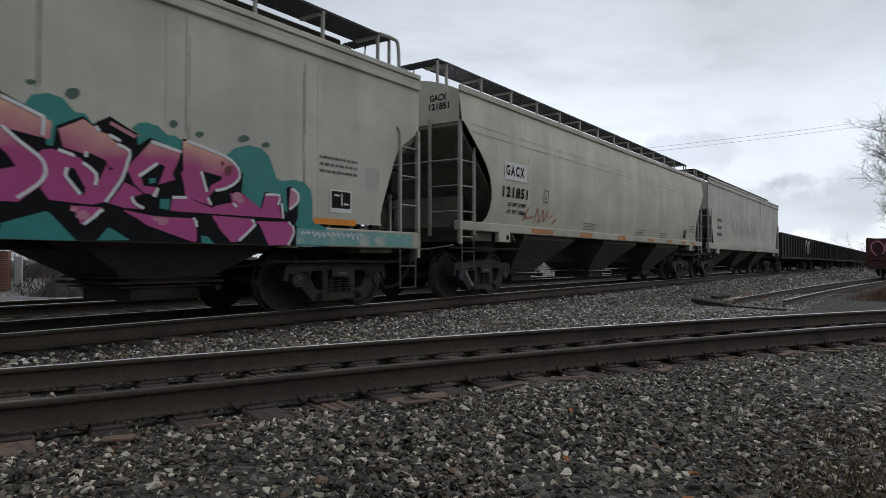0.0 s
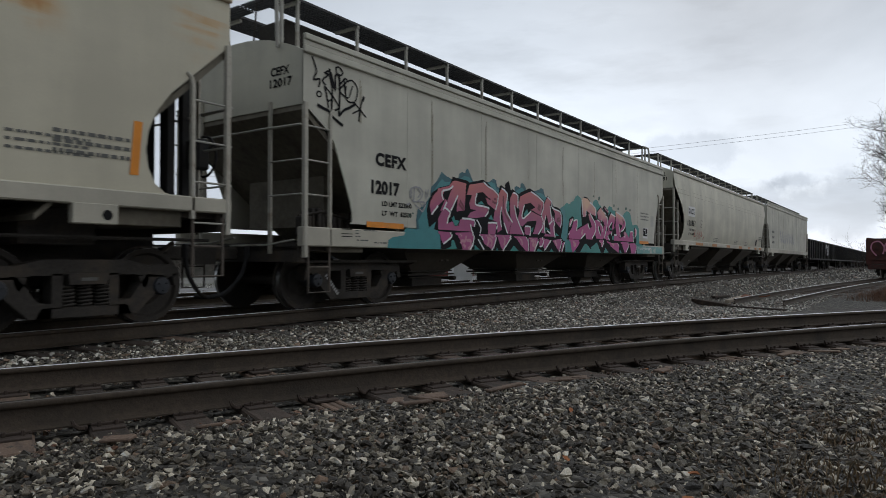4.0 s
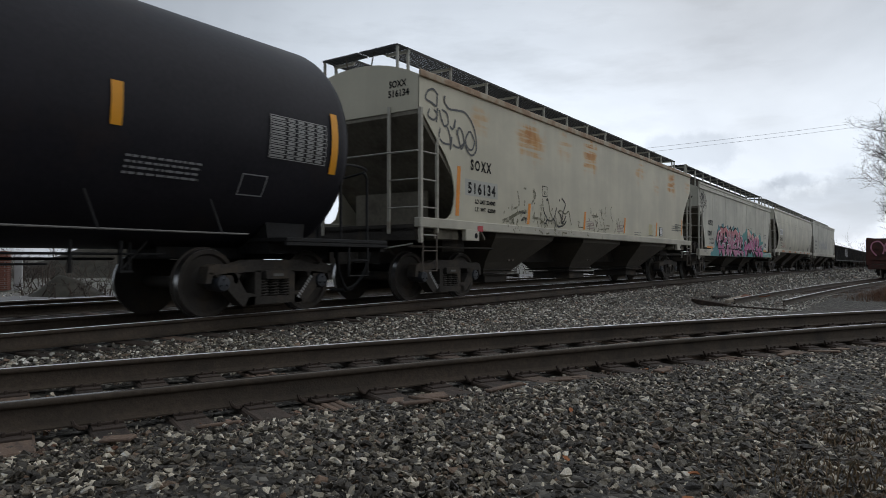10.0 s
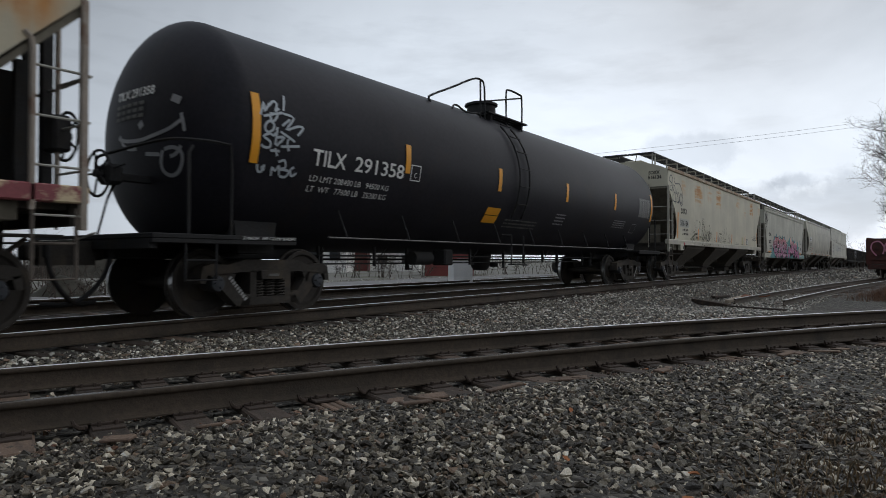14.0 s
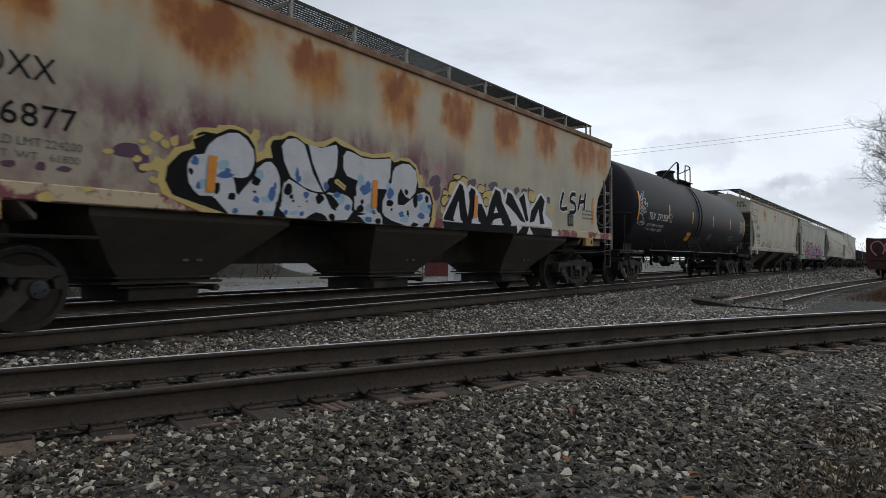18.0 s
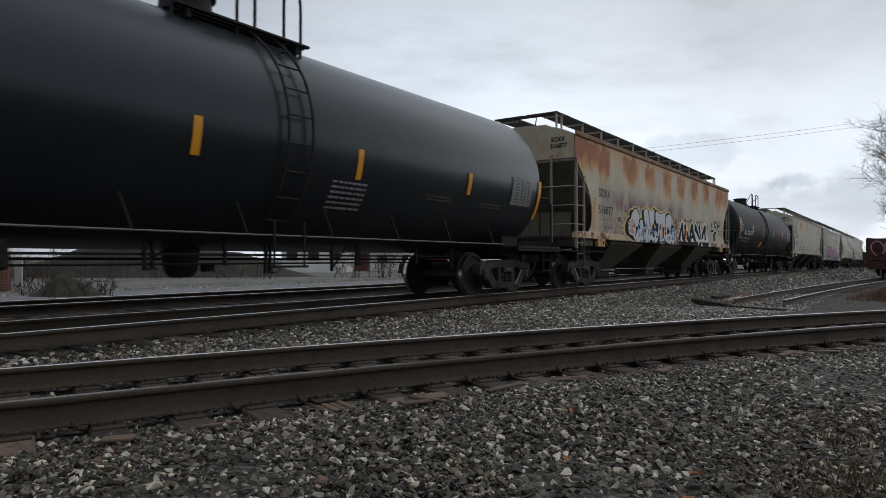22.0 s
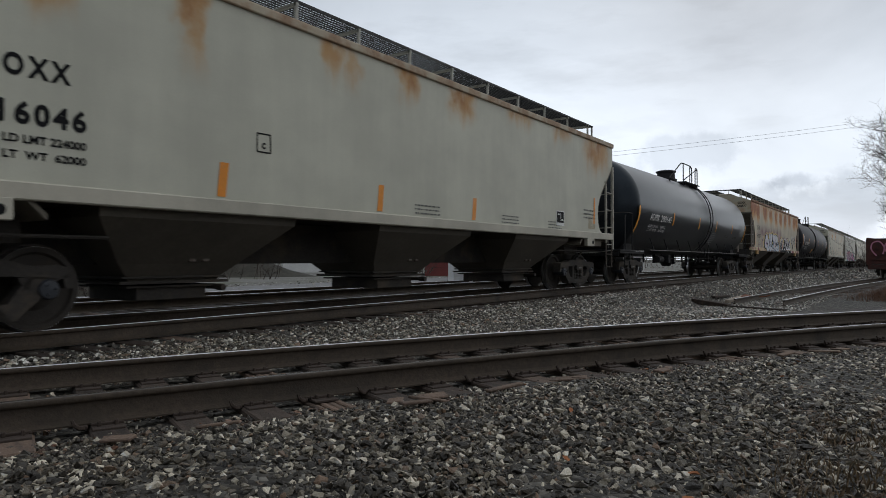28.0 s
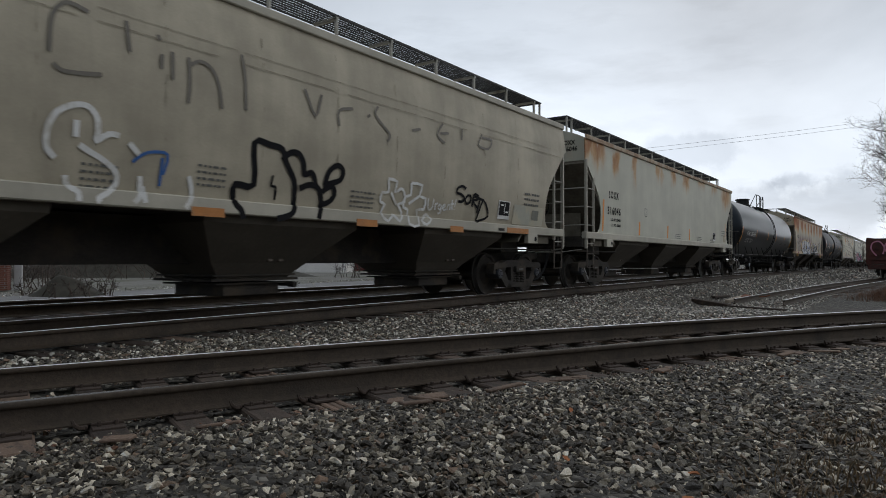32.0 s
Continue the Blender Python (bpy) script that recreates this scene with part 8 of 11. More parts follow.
    blob(m, [(5.64, 1.98), (5.63, 1.91), (5.6, 1.88), (5.57, 1.94), (5.58, 2), (5.6, 2.06), (5.62, 2.04)], 0, 3)
    blob(m, [(5.68, 1.9), (5.67, 1.87), (5.62, 1.85), (5.59, 1.87), (5.58, 1.91), (5.62, 1.93), (5.67, 1.94)], 0, 3)
    blob(m, [(5.83, 1.7), (5.79, 1.65), (5.76, 1.65), (5.73, 1.66), (5.72, 1.71), (5.76, 1.73), (5.8, 1.73)], 0, 3)
    blob(m, [(5.7, 1.42), (5.69, 1.39), (5.66, 1.38), (5.62, 1.39), (5.63, 1.43), (5.66, 1.44), (5.69, 1.45)], 0, 3)
    blob(m, [(5.41, 1.42), (5.4, 1.39), (5.36, 1.38), (5.32, 1.4), (5.33, 1.42), (5.36, 1.45), (5.4, 1.44)], 0, 3)
    blob(m, [(4.06, 1.66), (4.06, 1.62), (4.03, 1.62), (4, 1.63), (4.01, 1.68), (4.03, 1.7), (4.05, 1.7)], 0, 3)
    blob(m, [(5.83, 1.69), (5.8, 1.65), (5.76, 1.63), (5.74, 1.66), (5.73, 1.69), (5.76, 1.73), (5.81, 1.72)], 0, 3)
    blob(m, [(6.23, 1.85), (6.2, 1.8), (6.15, 1.79), (6.12, 1.82), (6.12, 1.87), (6.15, 1.91), (6.19, 1.89)], 0, 3)
    blob(m, [(6.46, 1.75), (6.44, 1.71), (6.38, 1.69), (6.31, 1.72), (6.33, 1.75), (6.37, 1.78), (6.43, 1.78)], 0, 3)
    blob(m, [(6.68, 1.57), (6.67, 1.54), (6.58, 1.51), (6.56, 1.54), (6.55, 1.57), (6.61, 1.61), (6.68, 1.6)], 0, 3)
    blob(m, [(7.17, 1.88), (7.09, 1.82), (6.99, 1.78), (6.92, 1.83), (6.89, 1.88), (6.99, 1.94), (7.1, 1.93)], 0, 3)
    blob(m, [(7.15, 1.94), (7.13, 1.89), (7.07, 1.86), (7.04, 1.9), (7.02, 1.95), (7.07, 2.01), (7.13, 1.99)], 0, 3)
    blob(m, [(7.73, 1.87), (7.69, 1.81), (7.61, 1.76), (7.54, 1.82), (7.56, 1.88), (7.61, 1.95), (7.68, 1.94)], 0, 3)
    blob(m, [(8.53, 1.86), (8.49, 1.81), (8.41, 1.78), (8.37, 1.81), (8.34, 1.87), (8.42, 1.91), (8.49, 1.92)], 0, 3)
    blob(m, [(8.79, 1.72), (8.77, 1.68), (8.71, 1.68), (8.68, 1.69), (8.66, 1.74), (8.72, 1.75), (8.78, 1.75)], 0, 3)
    blob(m, [(8.58, 1.55), (8.51, 1.49), (8.43, 1.48), (8.34, 1.51), (8.4, 1.56), (8.45, 1.6), (8.53, 1.58)], 0, 3)
    blob(m, [(7.98, 1.54), (7.95, 1.5), (7.88, 1.48), (7.83, 1.5), (7.86, 1.55), (7.91, 1.58), (7.97, 1.58)], 0, 3)
    blob(m, [(7.26, 1.53), (7.23, 1.5), (7.18, 1.49), (7.14, 1.51), (7.18, 1.54), (7.21, 1.56), (7.25, 1.55)], 0, 3)
    blob(m, [(7.14, 1.4), (7.12, 1.36), (7.04, 1.36), (7, 1.37), (6.98, 1.42), (7.05, 1.44), (7.12, 1.44)], 0, 3)
    blob(m, [(5.81, 1.6), (5.8, 1.58), (5.78, 1.58), (5.77, 1.58), (5.77, 1.6), (5.78, 1.61), (5.8, 1.61)], 0, 3)
    blob(m, [(7.93, 1.43), (7.93, 1.41), (7.91, 1.41), (7.9, 1.42), (7.9, 1.43), (7.91, 1.45), (7.93, 1.45)], 0, 3)
    side_paint("graffiti", m, BLUE, car, 3, sill, "blue splashes")
    m = M()
    blob(m, [(3.97, 1.82), (3.95, 1.78), (3.93, 1.78), (3.91, 1.8), (3.9, 1.84), (3.93, 1.86), (3.95, 1.85)], 0, 3)
    blob(m, [(4.34, 1.66), (4.33, 1.61), (4.29, 1.57), (4.25, 1.61), (4.25, 1.67), (4.28, 1.71), (4.33, 1.72)], 0, 3)
    blob(m, [(4.26, 1.72), (4.26, 1.69), (4.24, 1.69), (4.22, 1.7), (4.23, 1.74), (4.24, 1.75), (4.25, 1.75)], 0, 3)
    blob(m, [(4.57, 1.57), (4.56, 1.53), (4.51, 1.52), (4.46, 1.53), (4.47, 1.59), (4.5, 1.61), (4.56, 1.61)], 0, 3)
    blob(m, [(4.97, 1.81), (4.93, 1.74), (4.88, 1.74), (4.82, 1.76), (4.84, 1.82), (4.87, 1.86), (4.93, 1.84)], 0, 3)
    blob(m, [(4.9, 1.66), (4.89, 1.64), (4.86, 1.64), (4.85, 1.64), (4.84, 1.66), (4.87, 1.67), (4.89, 1.67)], 0, 3)
    blob(m, [(5.51, 1.74), (5.5, 1.69), (5.43, 1.65), (5.36, 1.69), (5.38, 1.75), (5.42, 1.81), (5.49, 1.81)], 0, 3)
    blob(m, [(5.53, 1.65), (5.53, 1.62), (5.49, 1.61), (5.46, 1.63), (5.47, 1.65), (5.49, 1.67), (5.53, 1.67)], 0, 3)
    blob(m, [(5.55, 1.58), (5.55, 1.57), (5.52, 1.56), (5.51, 1.57), (5.51, 1.58), (5.52, 1.6), (5.55, 1.6)], 0, 3)
    blob(m, [(4.99, 1.39), (4.99, 1.36), (4.93, 1.34), (4.88, 1.37), (4.89, 1.39), (4.93, 1.42), (4.98, 1.41)], 0, 3)
    blob(m, [(5.63, 1.51), (5.63, 1.5), (5.61, 1.5), (5.6, 1.5), (5.59, 1.51), (5.63, 1.52), (5.65, 1.52)], 0, 3)
    blob(m, [(5.25, 1.46), (5.24, 1.39), (5.21, 1.36), (5.2, 1.42), (5.19, 1.48), (5.23, 1.55), (5.26, 1.53)], 0, 3)
    blob(m, [(6.13, 1.66), (6.08, 1.61), (6.01, 1.57), (5.97, 1.62), (5.96, 1.67), (6.01, 1.72), (6.08, 1.71)], 0, 3)
    blob(m, [(6.32, 1.4), (6.3, 1.35), (6.24, 1.35), (6.2, 1.38), (6.19, 1.42), (6.24, 1.45), (6.3, 1.43)], 0, 3)
    blob(m, [(6.99, 1.57), (6.95, 1.52), (6.86, 1.5), (6.81, 1.52), (6.83, 1.58), (6.87, 1.61), (6.95, 1.62)], 0, 3)
    blob(m, [(6.99, 1.67), (6.96, 1.64), (6.93, 1.62), (6.92, 1.65), (6.91, 1.68), (6.94, 1.71), (6.97, 1.71)], 0, 3)
    blob(m, [(6.82, 1.81), (6.81, 1.75), (6.76, 1.75), (6.73, 1.77), (6.72, 1.83), (6.76, 1.86), (6.81, 1.85)], 0, 3)
    blob(m, [(7.72, 1.71), (7.66, 1.65), (7.59, 1.65), (7.54, 1.66), (7.54, 1.72), (7.59, 1.75), (7.66, 1.75)], 0, 3)
    blob(m, [(7.69, 1.6), (7.69, 1.58), (7.66, 1.57), (7.65, 1.58), (7.64, 1.6), (7.66, 1.62), (7.69, 1.62)], 0, 3)
    blob(m, [(8.7, 1.85), (8.67, 1.78), (8.63, 1.78), (8.6, 1.81), (8.59, 1.87), (8.63, 1.91), (8.68, 1.89)], 0, 3)
    blob(m, [(8.37, 1.79), (8.37, 1.71), (8.3, 1.66), (8.25, 1.73), (8.24, 1.82), (8.3, 1.9), (8.37, 1.89)], 0, 3)
    blob(m, [(8.13, 1.56), (8.12, 1.52), (8.06, 1.49), (8.07, 1.53), (8.07, 1.58), (8.09, 1.61), (8.12, 1.61)], 0, 3)
    blob(m, [(7.36, 1.39), (7.35, 1.36), (7.28, 1.34), (7.22, 1.37), (7.22, 1.4), (7.28, 1.43), (7.35, 1.42)], 0, 3)
    blob(m, [(8.36, 1.38), (8.31, 1.35), (8.22, 1.34), (8.14, 1.35), (8.17, 1.38), (8.22, 1.41), (8.3, 1.4)], 0, 3)
    blob(m, [(8.12, 1.92), (8.08, 1.87), (8.05, 1.87), (8.02, 1.89), (8.01, 1.93), (8.05, 1.97), (8.09, 1.95)], 0, 3)
    blob(m, [(8.64, 1.38), (8.63, 1.35), (8.56, 1.34), (8.49, 1.35), (8.5, 1.38), (8.55, 1.41), (8.63, 1.42)], 0, 3)
    blob(m, [(5.73, 1.34), (5.81, 1.4), (5.94, 1.45), (6.07, 1.43), (6.15, 1.34)], 0, curve=False)
    blob(m, [(6.57, 1.35), (6.73, 1.45), (6.87, 1.43), (7, 1.34)], 0, curve=False)
    blob(m, [(7.4, 1.34), (7.5, 1.46), (7.64, 1.41), (7.75, 1.34)], 0, curve=False)
    side_paint("graffiti", m, SPRAY_BLACK, car, 3.2, sill, "black splashes and feet")
    m = M()
    stroke(m, [(6.35, 1.93), (6.4, 1.96), (6.58, 1.87), (6.56, 1.83), (6.35, 1.93)], 0.035, 0, steps=1)
    blob(m, [(5.77, 1.34), (5.88, 1.39), (6.04, 1.34)], 0, curve=False)
    blob(m, [(6.66, 1.34), (6.72, 1.38), (6.77, 1.34)], 0, curve=False)
    blob(m, [(9.61, 2.11), (9.6, 1.99), (9.45, 1.95), (9.32, 2), (9.35, 2.17), (9.45, 2.23), (9.59, 2.25)], 0, 3)
    blob(m, [(9.74, 2.35), (9.71, 2.29), (9.6, 2.28), (9.52, 2.29), (9.49, 2.35), (9.6, 2.39), (9.72, 2.39)], 0, 3)
    blob(m, [(9.98, 2.28), (9.97, 2.19), (9.82, 2.17), (9.71, 2.22), (9.72, 2.3), (9.82, 2.37), (9.96, 2.34)], 0, 3)
    blob(m, [(9.32, 1.99), (9.28, 1.9), (9.2, 1.9), (9.13, 1.94), (9.15, 2.03), (9.2, 2.07), (9.27, 2.05)], 0, 3)
    blob(m, [(9.33, 1.87), (9.25, 1.8), (9.17, 1.75), (9.11, 1.8), (9.1, 1.89), (9.17, 1.94), (9.26, 1.96)], 0, 3)
    blob(m, [(9.18, 1.68), (9.17, 1.61), (9.12, 1.61), (9.07, 1.64), (9.08, 1.7), (9.11, 1.74), (9.17, 1.72)], 0, 3)
    blob(m, [(10.62, 2.2), (10.55, 2.11), (10.44, 2.11), (10.33, 2.13), (10.37, 2.22), (10.43, 2.26), (10.54, 2.25)], 0, 3)
    blob(m, [(10.96, 2.09), (10.83, 2.02), (10.67, 1.97), (10.56, 2.01), (10.55, 2.09), (10.67, 2.15), (10.83, 2.17)], 0, 3)
    blob(m, [(10.75, 1.94), (10.73, 1.87), (10.64, 1.85), (10.58, 1.9), (10.57, 1.96), (10.65, 2.02), (10.74, 1.99)], 0, 3)
    blob(m, [(12.87, 2.23), (12.75, 2.09), (12.61, 2.09), (12.49, 2.14), (12.51, 2.27), (12.61, 2.34), (12.75, 2.3)], 0, 3)
    blob(m, [(13.79, 2), (13.68, 1.91), (13.55, 1.9), (13.46, 1.95), (13.45, 2.02), (13.56, 2.08), (13.69, 2.05)], 0, 3)
    side_paint("graffiti", m, CREAM_YELLOW, car, 1.4, sill, "cream lobes behind the word")
    m = M()
    blob(m, [(10.29, 2.28), (10.24, 2.22), (10.1, 2.17), (10.02, 2.21), (9.97, 2.28), (10.11, 2.34), (10.25, 2.36)], 0, 3)
    blob(m, [(11.13, 2.3), (11.08, 2.23), (10.91, 2.18), (10.8, 2.24), (10.76, 2.29), (10.92, 2.37), (11.1, 2.37)], 0, 3)
    blob(m, [(11.52, 2.23), (11.48, 2.19), (11.39, 2.15), (11.34, 2.18), (11.31, 2.24), (11.4, 2.28), (11.49, 2.3)], 0, 3)
    blob(m, [(12.08, 2.29), (12, 2.23), (11.92, 2.18), (11.85, 2.22), (11.84, 2.3), (11.92, 2.35), (12.01, 2.36)], 0, 3)
    blob(m, [(12.44, 2.32), (12.36, 2.28), (12.26, 2.25), (12.18, 2.27), (12.18, 2.32), (12.26, 2.35), (12.36, 2.36)], 0, 3)
    blob(m, [(12.56, 2.35), (12.54, 2.31), (12.5, 2.29), (12.45, 2.32), (12.47, 2.36), (12.5, 2.4), (12.54, 2.39)], 0, 3)
    blob(m, [(10.68, 2.27), (10.67, 2.24), (10.63, 2.23), (10.58, 2.25), (10.59, 2.28), (10.63, 2.31), (10.67, 2.3)], 0, 3)
    blob(m, [(13.6, 2.19), (13.59, 2.11), (13.49, 2.11), (13.42, 2.14), (13.41, 2.22), (13.49, 2.27), (13.59, 2.25)], 0, 3)
    blob(m, [(9.08, 2), (9.03, 1.9), (8.92, 1.83), (8.85, 1.9), (8.81, 2.03), (8.92, 2.11), (9.04, 2.14)], 0, 3)
    blob(m, [(9.07, 2.21), (9.03, 2.12), (8.87, 2.08), (8.72, 2.11), (8.77, 2.23), (8.86, 2.28), (9.01, 2.3)], 0, 3)
    blob(m, [(2.05, 1.68), (2.03, 1.66), (1.97, 1.65), (1.94, 1.66), (1.92, 1.69), (1.98, 1.71), (2.04, 1.71)], 0, 3)
    blob(m, [(2.32, 1.69), (2.31, 1.65), (2.27, 1.65), (2.23, 1.66), (2.24, 1.71), (2.27, 1.73), (2.31, 1.72)], 0, 3)
    blob(m, [(2.57, 1.69), (2.54, 1.66), (2.48, 1.66), (2.42, 1.67), (2.44, 1.69), (2.47, 1.71), (2.53, 1.71)], 0, 3)
    blob(m, [(3.41, 1.87), (3.38, 1.75), (3.29, 1.74), (3.24, 1.81), (3.21, 1.91), (3.3, 1.99), (3.39, 1.94)], 0, 3)
    blob(m, [(3.29, 1.98), (3.27, 1.9), (3.12, 1.89), (3, 1.91), (3.01, 1.99), (3.12, 2.04), (3.27, 2.04)], 0, 3)
    side_paint("graffiti", m, PURPLE, car, 0.5, sill, "dark purple shadows")
    m = M()
    stroke(m, [(9.62, 2.11), (9.6, 1.99), (9.45, 1.95), (9.31, 1.99), (9.34, 2.17), (9.44, 2.24), (9.59, 2.26)], 0.025, 0, steps=2)
    stroke(m, [(9.75, 2.35), (9.72, 2.29), (9.6, 2.28), (9.52, 2.29), (9.48, 2.35), (9.6, 2.39), (9.73, 2.39)], 0.025, 0, steps=2)
    stroke(m, [(9.99, 2.28), (9.97, 2.18), (9.82, 2.16), (9.7, 2.21), (9.71, 2.3), (9.82, 2.37), (9.97, 2.34)], 0.025, 0, steps=2)
    stroke(m, [(9.33, 1.99), (9.28, 1.9), (9.2, 1.9), (9.12, 1.93), (9.15, 2.03), (9.19, 2.08), (9.27, 2.05)], 0.025, 0, steps=2)
    stroke(m, [(9.33, 1.87), (9.26, 1.8), (9.17, 1.75), (9.1, 1.8), (9.09, 1.89), (9.17, 1.95), (9.26, 1.96)], 0.025, 0, steps=2)
    stroke(m, [(10.63, 2.2), (10.56, 2.11), (10.44, 2.11), (10.32, 2.13), (10.36, 2.22), (10.43, 2.27), (10.54, 2.25)], 0.025, 0, steps=2)
    stroke(m, [(10.97, 2.1), (10.83, 2.02), (10.67, 1.96), (10.55, 2.01), (10.54, 2.09), (10.67, 2.15), (10.83, 2.18)], 0.025, 0, steps=2)
    stroke(m, [(10.75, 1.94), (10.74, 1.87), (10.64, 1.84), (10.58, 1.9), (10.56, 1.96), (10.65, 2.03), (10.74, 2)], 0.025, 0, steps=2)
    stroke(m, [(12.88, 2.23), (12.76, 2.08), (12.61, 2.08), (12.48, 2.14), (12.5, 2.27), (12.61, 2.35), (12.76, 2.31)], 0.025, 0, steps=2)
    blob(m, [(9.1, 1.47), (13.62, 1.51), (13.6, 1.34), (9.14, 1.34)], 0, curve=False)
    side_paint("graffiti", m, SPRAY_BLACK, car, 1.6, sill, "black outlines of the lobes")
    m = M()
    blob(m, [(9.09, 1.48), (9.24, 1.74), (9.68, 2.28), (9.83, 2.25), (9.97, 2.16), (10.06, 2.24), (10.3, 2.18), (10.45, 2.05), (10.67, 1.81), (10.89, 2.16), (11.02, 2.29), (11.31, 2.24), (11.42, 2.1), (11.52, 2.28), (11.74, 2.26), (11.98, 2.1), (12.29, 2.3), (12.49, 2.17), (12.56, 1.93), (12.83, 2.21), (13.11, 2.33), (13.42, 2.2), (13.33, 1.85), (13.7, 1.67), (13.69, 1.54), (12.62, 1.54), (11.34, 1.5), (10.8, 1.47), (10.37, 1.42), (9.82, 1.34), (9.54, 1.43), (9.46, 1.48)], 0, curve=False)
    blob(m, [(10.89, 1.43), (11.16, 1.45), (11.22, 1.34), (10.89, 1.34)], 0, curve=False)
    blob(m, [(11.27, 1.48), (11.48, 1.34), (11.36, 1.34)], 0, curve=False)
    blob(m, [(11.9, 1.56), (12.14, 1.49), (11.92, 1.34)], 0, curve=False)
    blob(m, [(12.47, 1.52), (12.66, 1.34), (12.36, 1.34)], 0, curve=False)
    blob(m, [(13.65, 1.46), (14.01, 1.45), (13.92, 1.34), (13.61, 1.34)], 0, curve=False)
    stroke(m, [(14.35, 2.49), (14.17, 2.04), (14.56, 2.06)], 0.17, 0, steps=3)
    stroke(m, [(15.08, 2.44), (14.84, 2.43), (14.75, 2.26), (15.03, 2.2), (15.03, 2), (14.72, 1.97)], 0.17, 0, steps=3)
    stroke(m, [(15.4, 2.47), (15.24, 2.07)], 0.17, 0, steps=3)
    stroke(m, [(15.71, 2.53), (15.61, 2.09)], 0.17, 0, steps=3)
    stroke(m, [(15.28, 2.26), (15.64, 2.31)], 0.17, 0, steps=3)
    side_paint("graffiti", m, SPRAY_WHITE, car, 2, sill, "white edging")
    m = M()
    blob(m, [(9.13, 1.5), (9.31, 1.73), (9.71, 2.23), (9.83, 2.17), (9.68, 1.93), (9.55, 1.7), (9.46, 1.49)], 0, curve=False)
    blob(m, [(9.71, 2.23), (9.85, 2.11), (9.92, 1.79), (9.98, 1.6), (10.05, 1.9), (10.01, 2.06), (10.11, 2.18), (10.25, 2.14), (10.27, 2.08), (10.17, 1.58), (10.02, 1.45), (9.89, 1.42), (9.74, 1.49), (9.68, 1.74), (9.66, 1.93)], 0, curve=False)
    blob(m, [(10.36, 1.89), (10.5, 1.88), (10.83, 1.48), (10.4, 1.47), (10.33, 1.66)], 0, curve=False)
    blob(m, [(10.69, 1.63), (10.81, 1.91), (11.03, 2.23), (11.23, 2.19), (11.32, 1.97), (11.72, 1.55), (11.6, 1.49), (11.34, 1.48), (11.26, 1.65), (11.08, 1.62), (10.96, 1.59), (10.86, 1.49), (10.75, 1.55)], 0, curve=False)
    blob(m, [(11.45, 1.97), (11.55, 2.22), (11.74, 2.18), (12.36, 1.6), (12.12, 1.62), (11.91, 1.76), (11.64, 1.89)], 0, curve=False)
    blob(m, [(12.03, 2.11), (12.29, 2.25), (12.49, 1.64), (12.36, 1.63), (12.19, 1.92)], 0, curve=False)
    blob(m, [(12.54, 1.6), (12.62, 1.88), (13.11, 2.28), (13.31, 2.15), (13.19, 1.84), (13.29, 1.61), (13.07, 1.59), (12.98, 1.94), (12.78, 1.65)], 0, curve=False)
    stroke(m, [(14.35, 2.46), (14.17, 2.04), (14.56, 2.06)], 0.1, 0, steps=3)
    stroke(m, [(15.08, 2.44), (14.84, 2.43), (14.75, 2.26), (15.03, 2.2), (15.03, 2), (14.72, 1.97)], 0.1, 0, steps=3)
    stroke(m, [(15.4, 2.47), (15.24, 2.07)], 0.1, 0, steps=3)
    stroke(m, [(15.71, 2.53), (15.61, 2.09)], 0.1, 0, steps=3)
    stroke(m, [(15.28, 2.26), (15.64, 2.31)], 0.1, 0, steps=3)
    side_paint("graffiti", m, SPRAY_BLACK, car, 3, sill, "black letters")
    m = M()
    blob(m, [(10.96, 1.73), (11.05, 1.88), (11.14, 1.75)], 0, curve=False)
    side_paint("graffiti", m, SPRAY_WHITE, car, 3.6, sill)
    m = M()
    stroke(m, [(8.81, 2.36), (8.81, 2.47), (8.9, 2.5), (8.95, 2.4), (8.81, 2.28), (8.92, 2.28)], 0.03, 0, steps=2)
    stroke(m, [(8.98, 2.3), (8.99, 2.5)], 0.03, 0, steps=2)
    stroke(m, [(9.06, 2.51), (9.04, 2.38), (9.13, 2.4), (9.15, 2.52), (9.13, 2.25)], 0.03, 0, steps=2)
    stroke(m, [(9.17, 2.24), (9.26, 2.24), (9.25, 2.17), (9.18, 2.17), (9.17, 2.24)], 0.03, 0, steps=2)
    side_paint("tag", m, ROSE, car, 1, sill, "thin pink outline letters")
    m = M()
    blob(m, [(3.58, 2.18), (3.53, 2.12), (3.47, 2.1), (3.42, 2.14), (3.41, 2.18), (3.47, 2.23), (3.53, 2.21)], 0, 2)
    blob(m, [(3.66, 2.1), (3.64, 2.05), (3.59, 2.05), (3.56, 2.07), (3.54, 2.11), (3.59, 2.15), (3.64, 2.13)], 0, 2)
    blob(m, [(3.45, 2), (3.41, 1.95), (3.36, 1.94), (3.31, 1.97), (3.32, 2.01), (3.36, 2.05), (3.41, 2.03)], 0, 2)
    blob(m, [(3.32, 1.89), (3.3, 1.86), (3.25, 1.84), (3.2, 1.87), (3.22, 1.89), (3.25, 1.92), (3.29, 1.92)], 0, 2)
    blob(m, [(3.48, 1.81), (3.43, 1.77), (3.35, 1.76), (3.29, 1.77), (3.3, 1.82), (3.35, 1.84), (3.42, 1.85)], 0, 2)
    blob(m, [(3.62, 1.87), (3.57, 1.8), (3.5, 1.77), (3.43, 1.82), (3.45, 1.88), (3.49, 1.94), (3.56, 1.92)], 0, 2)
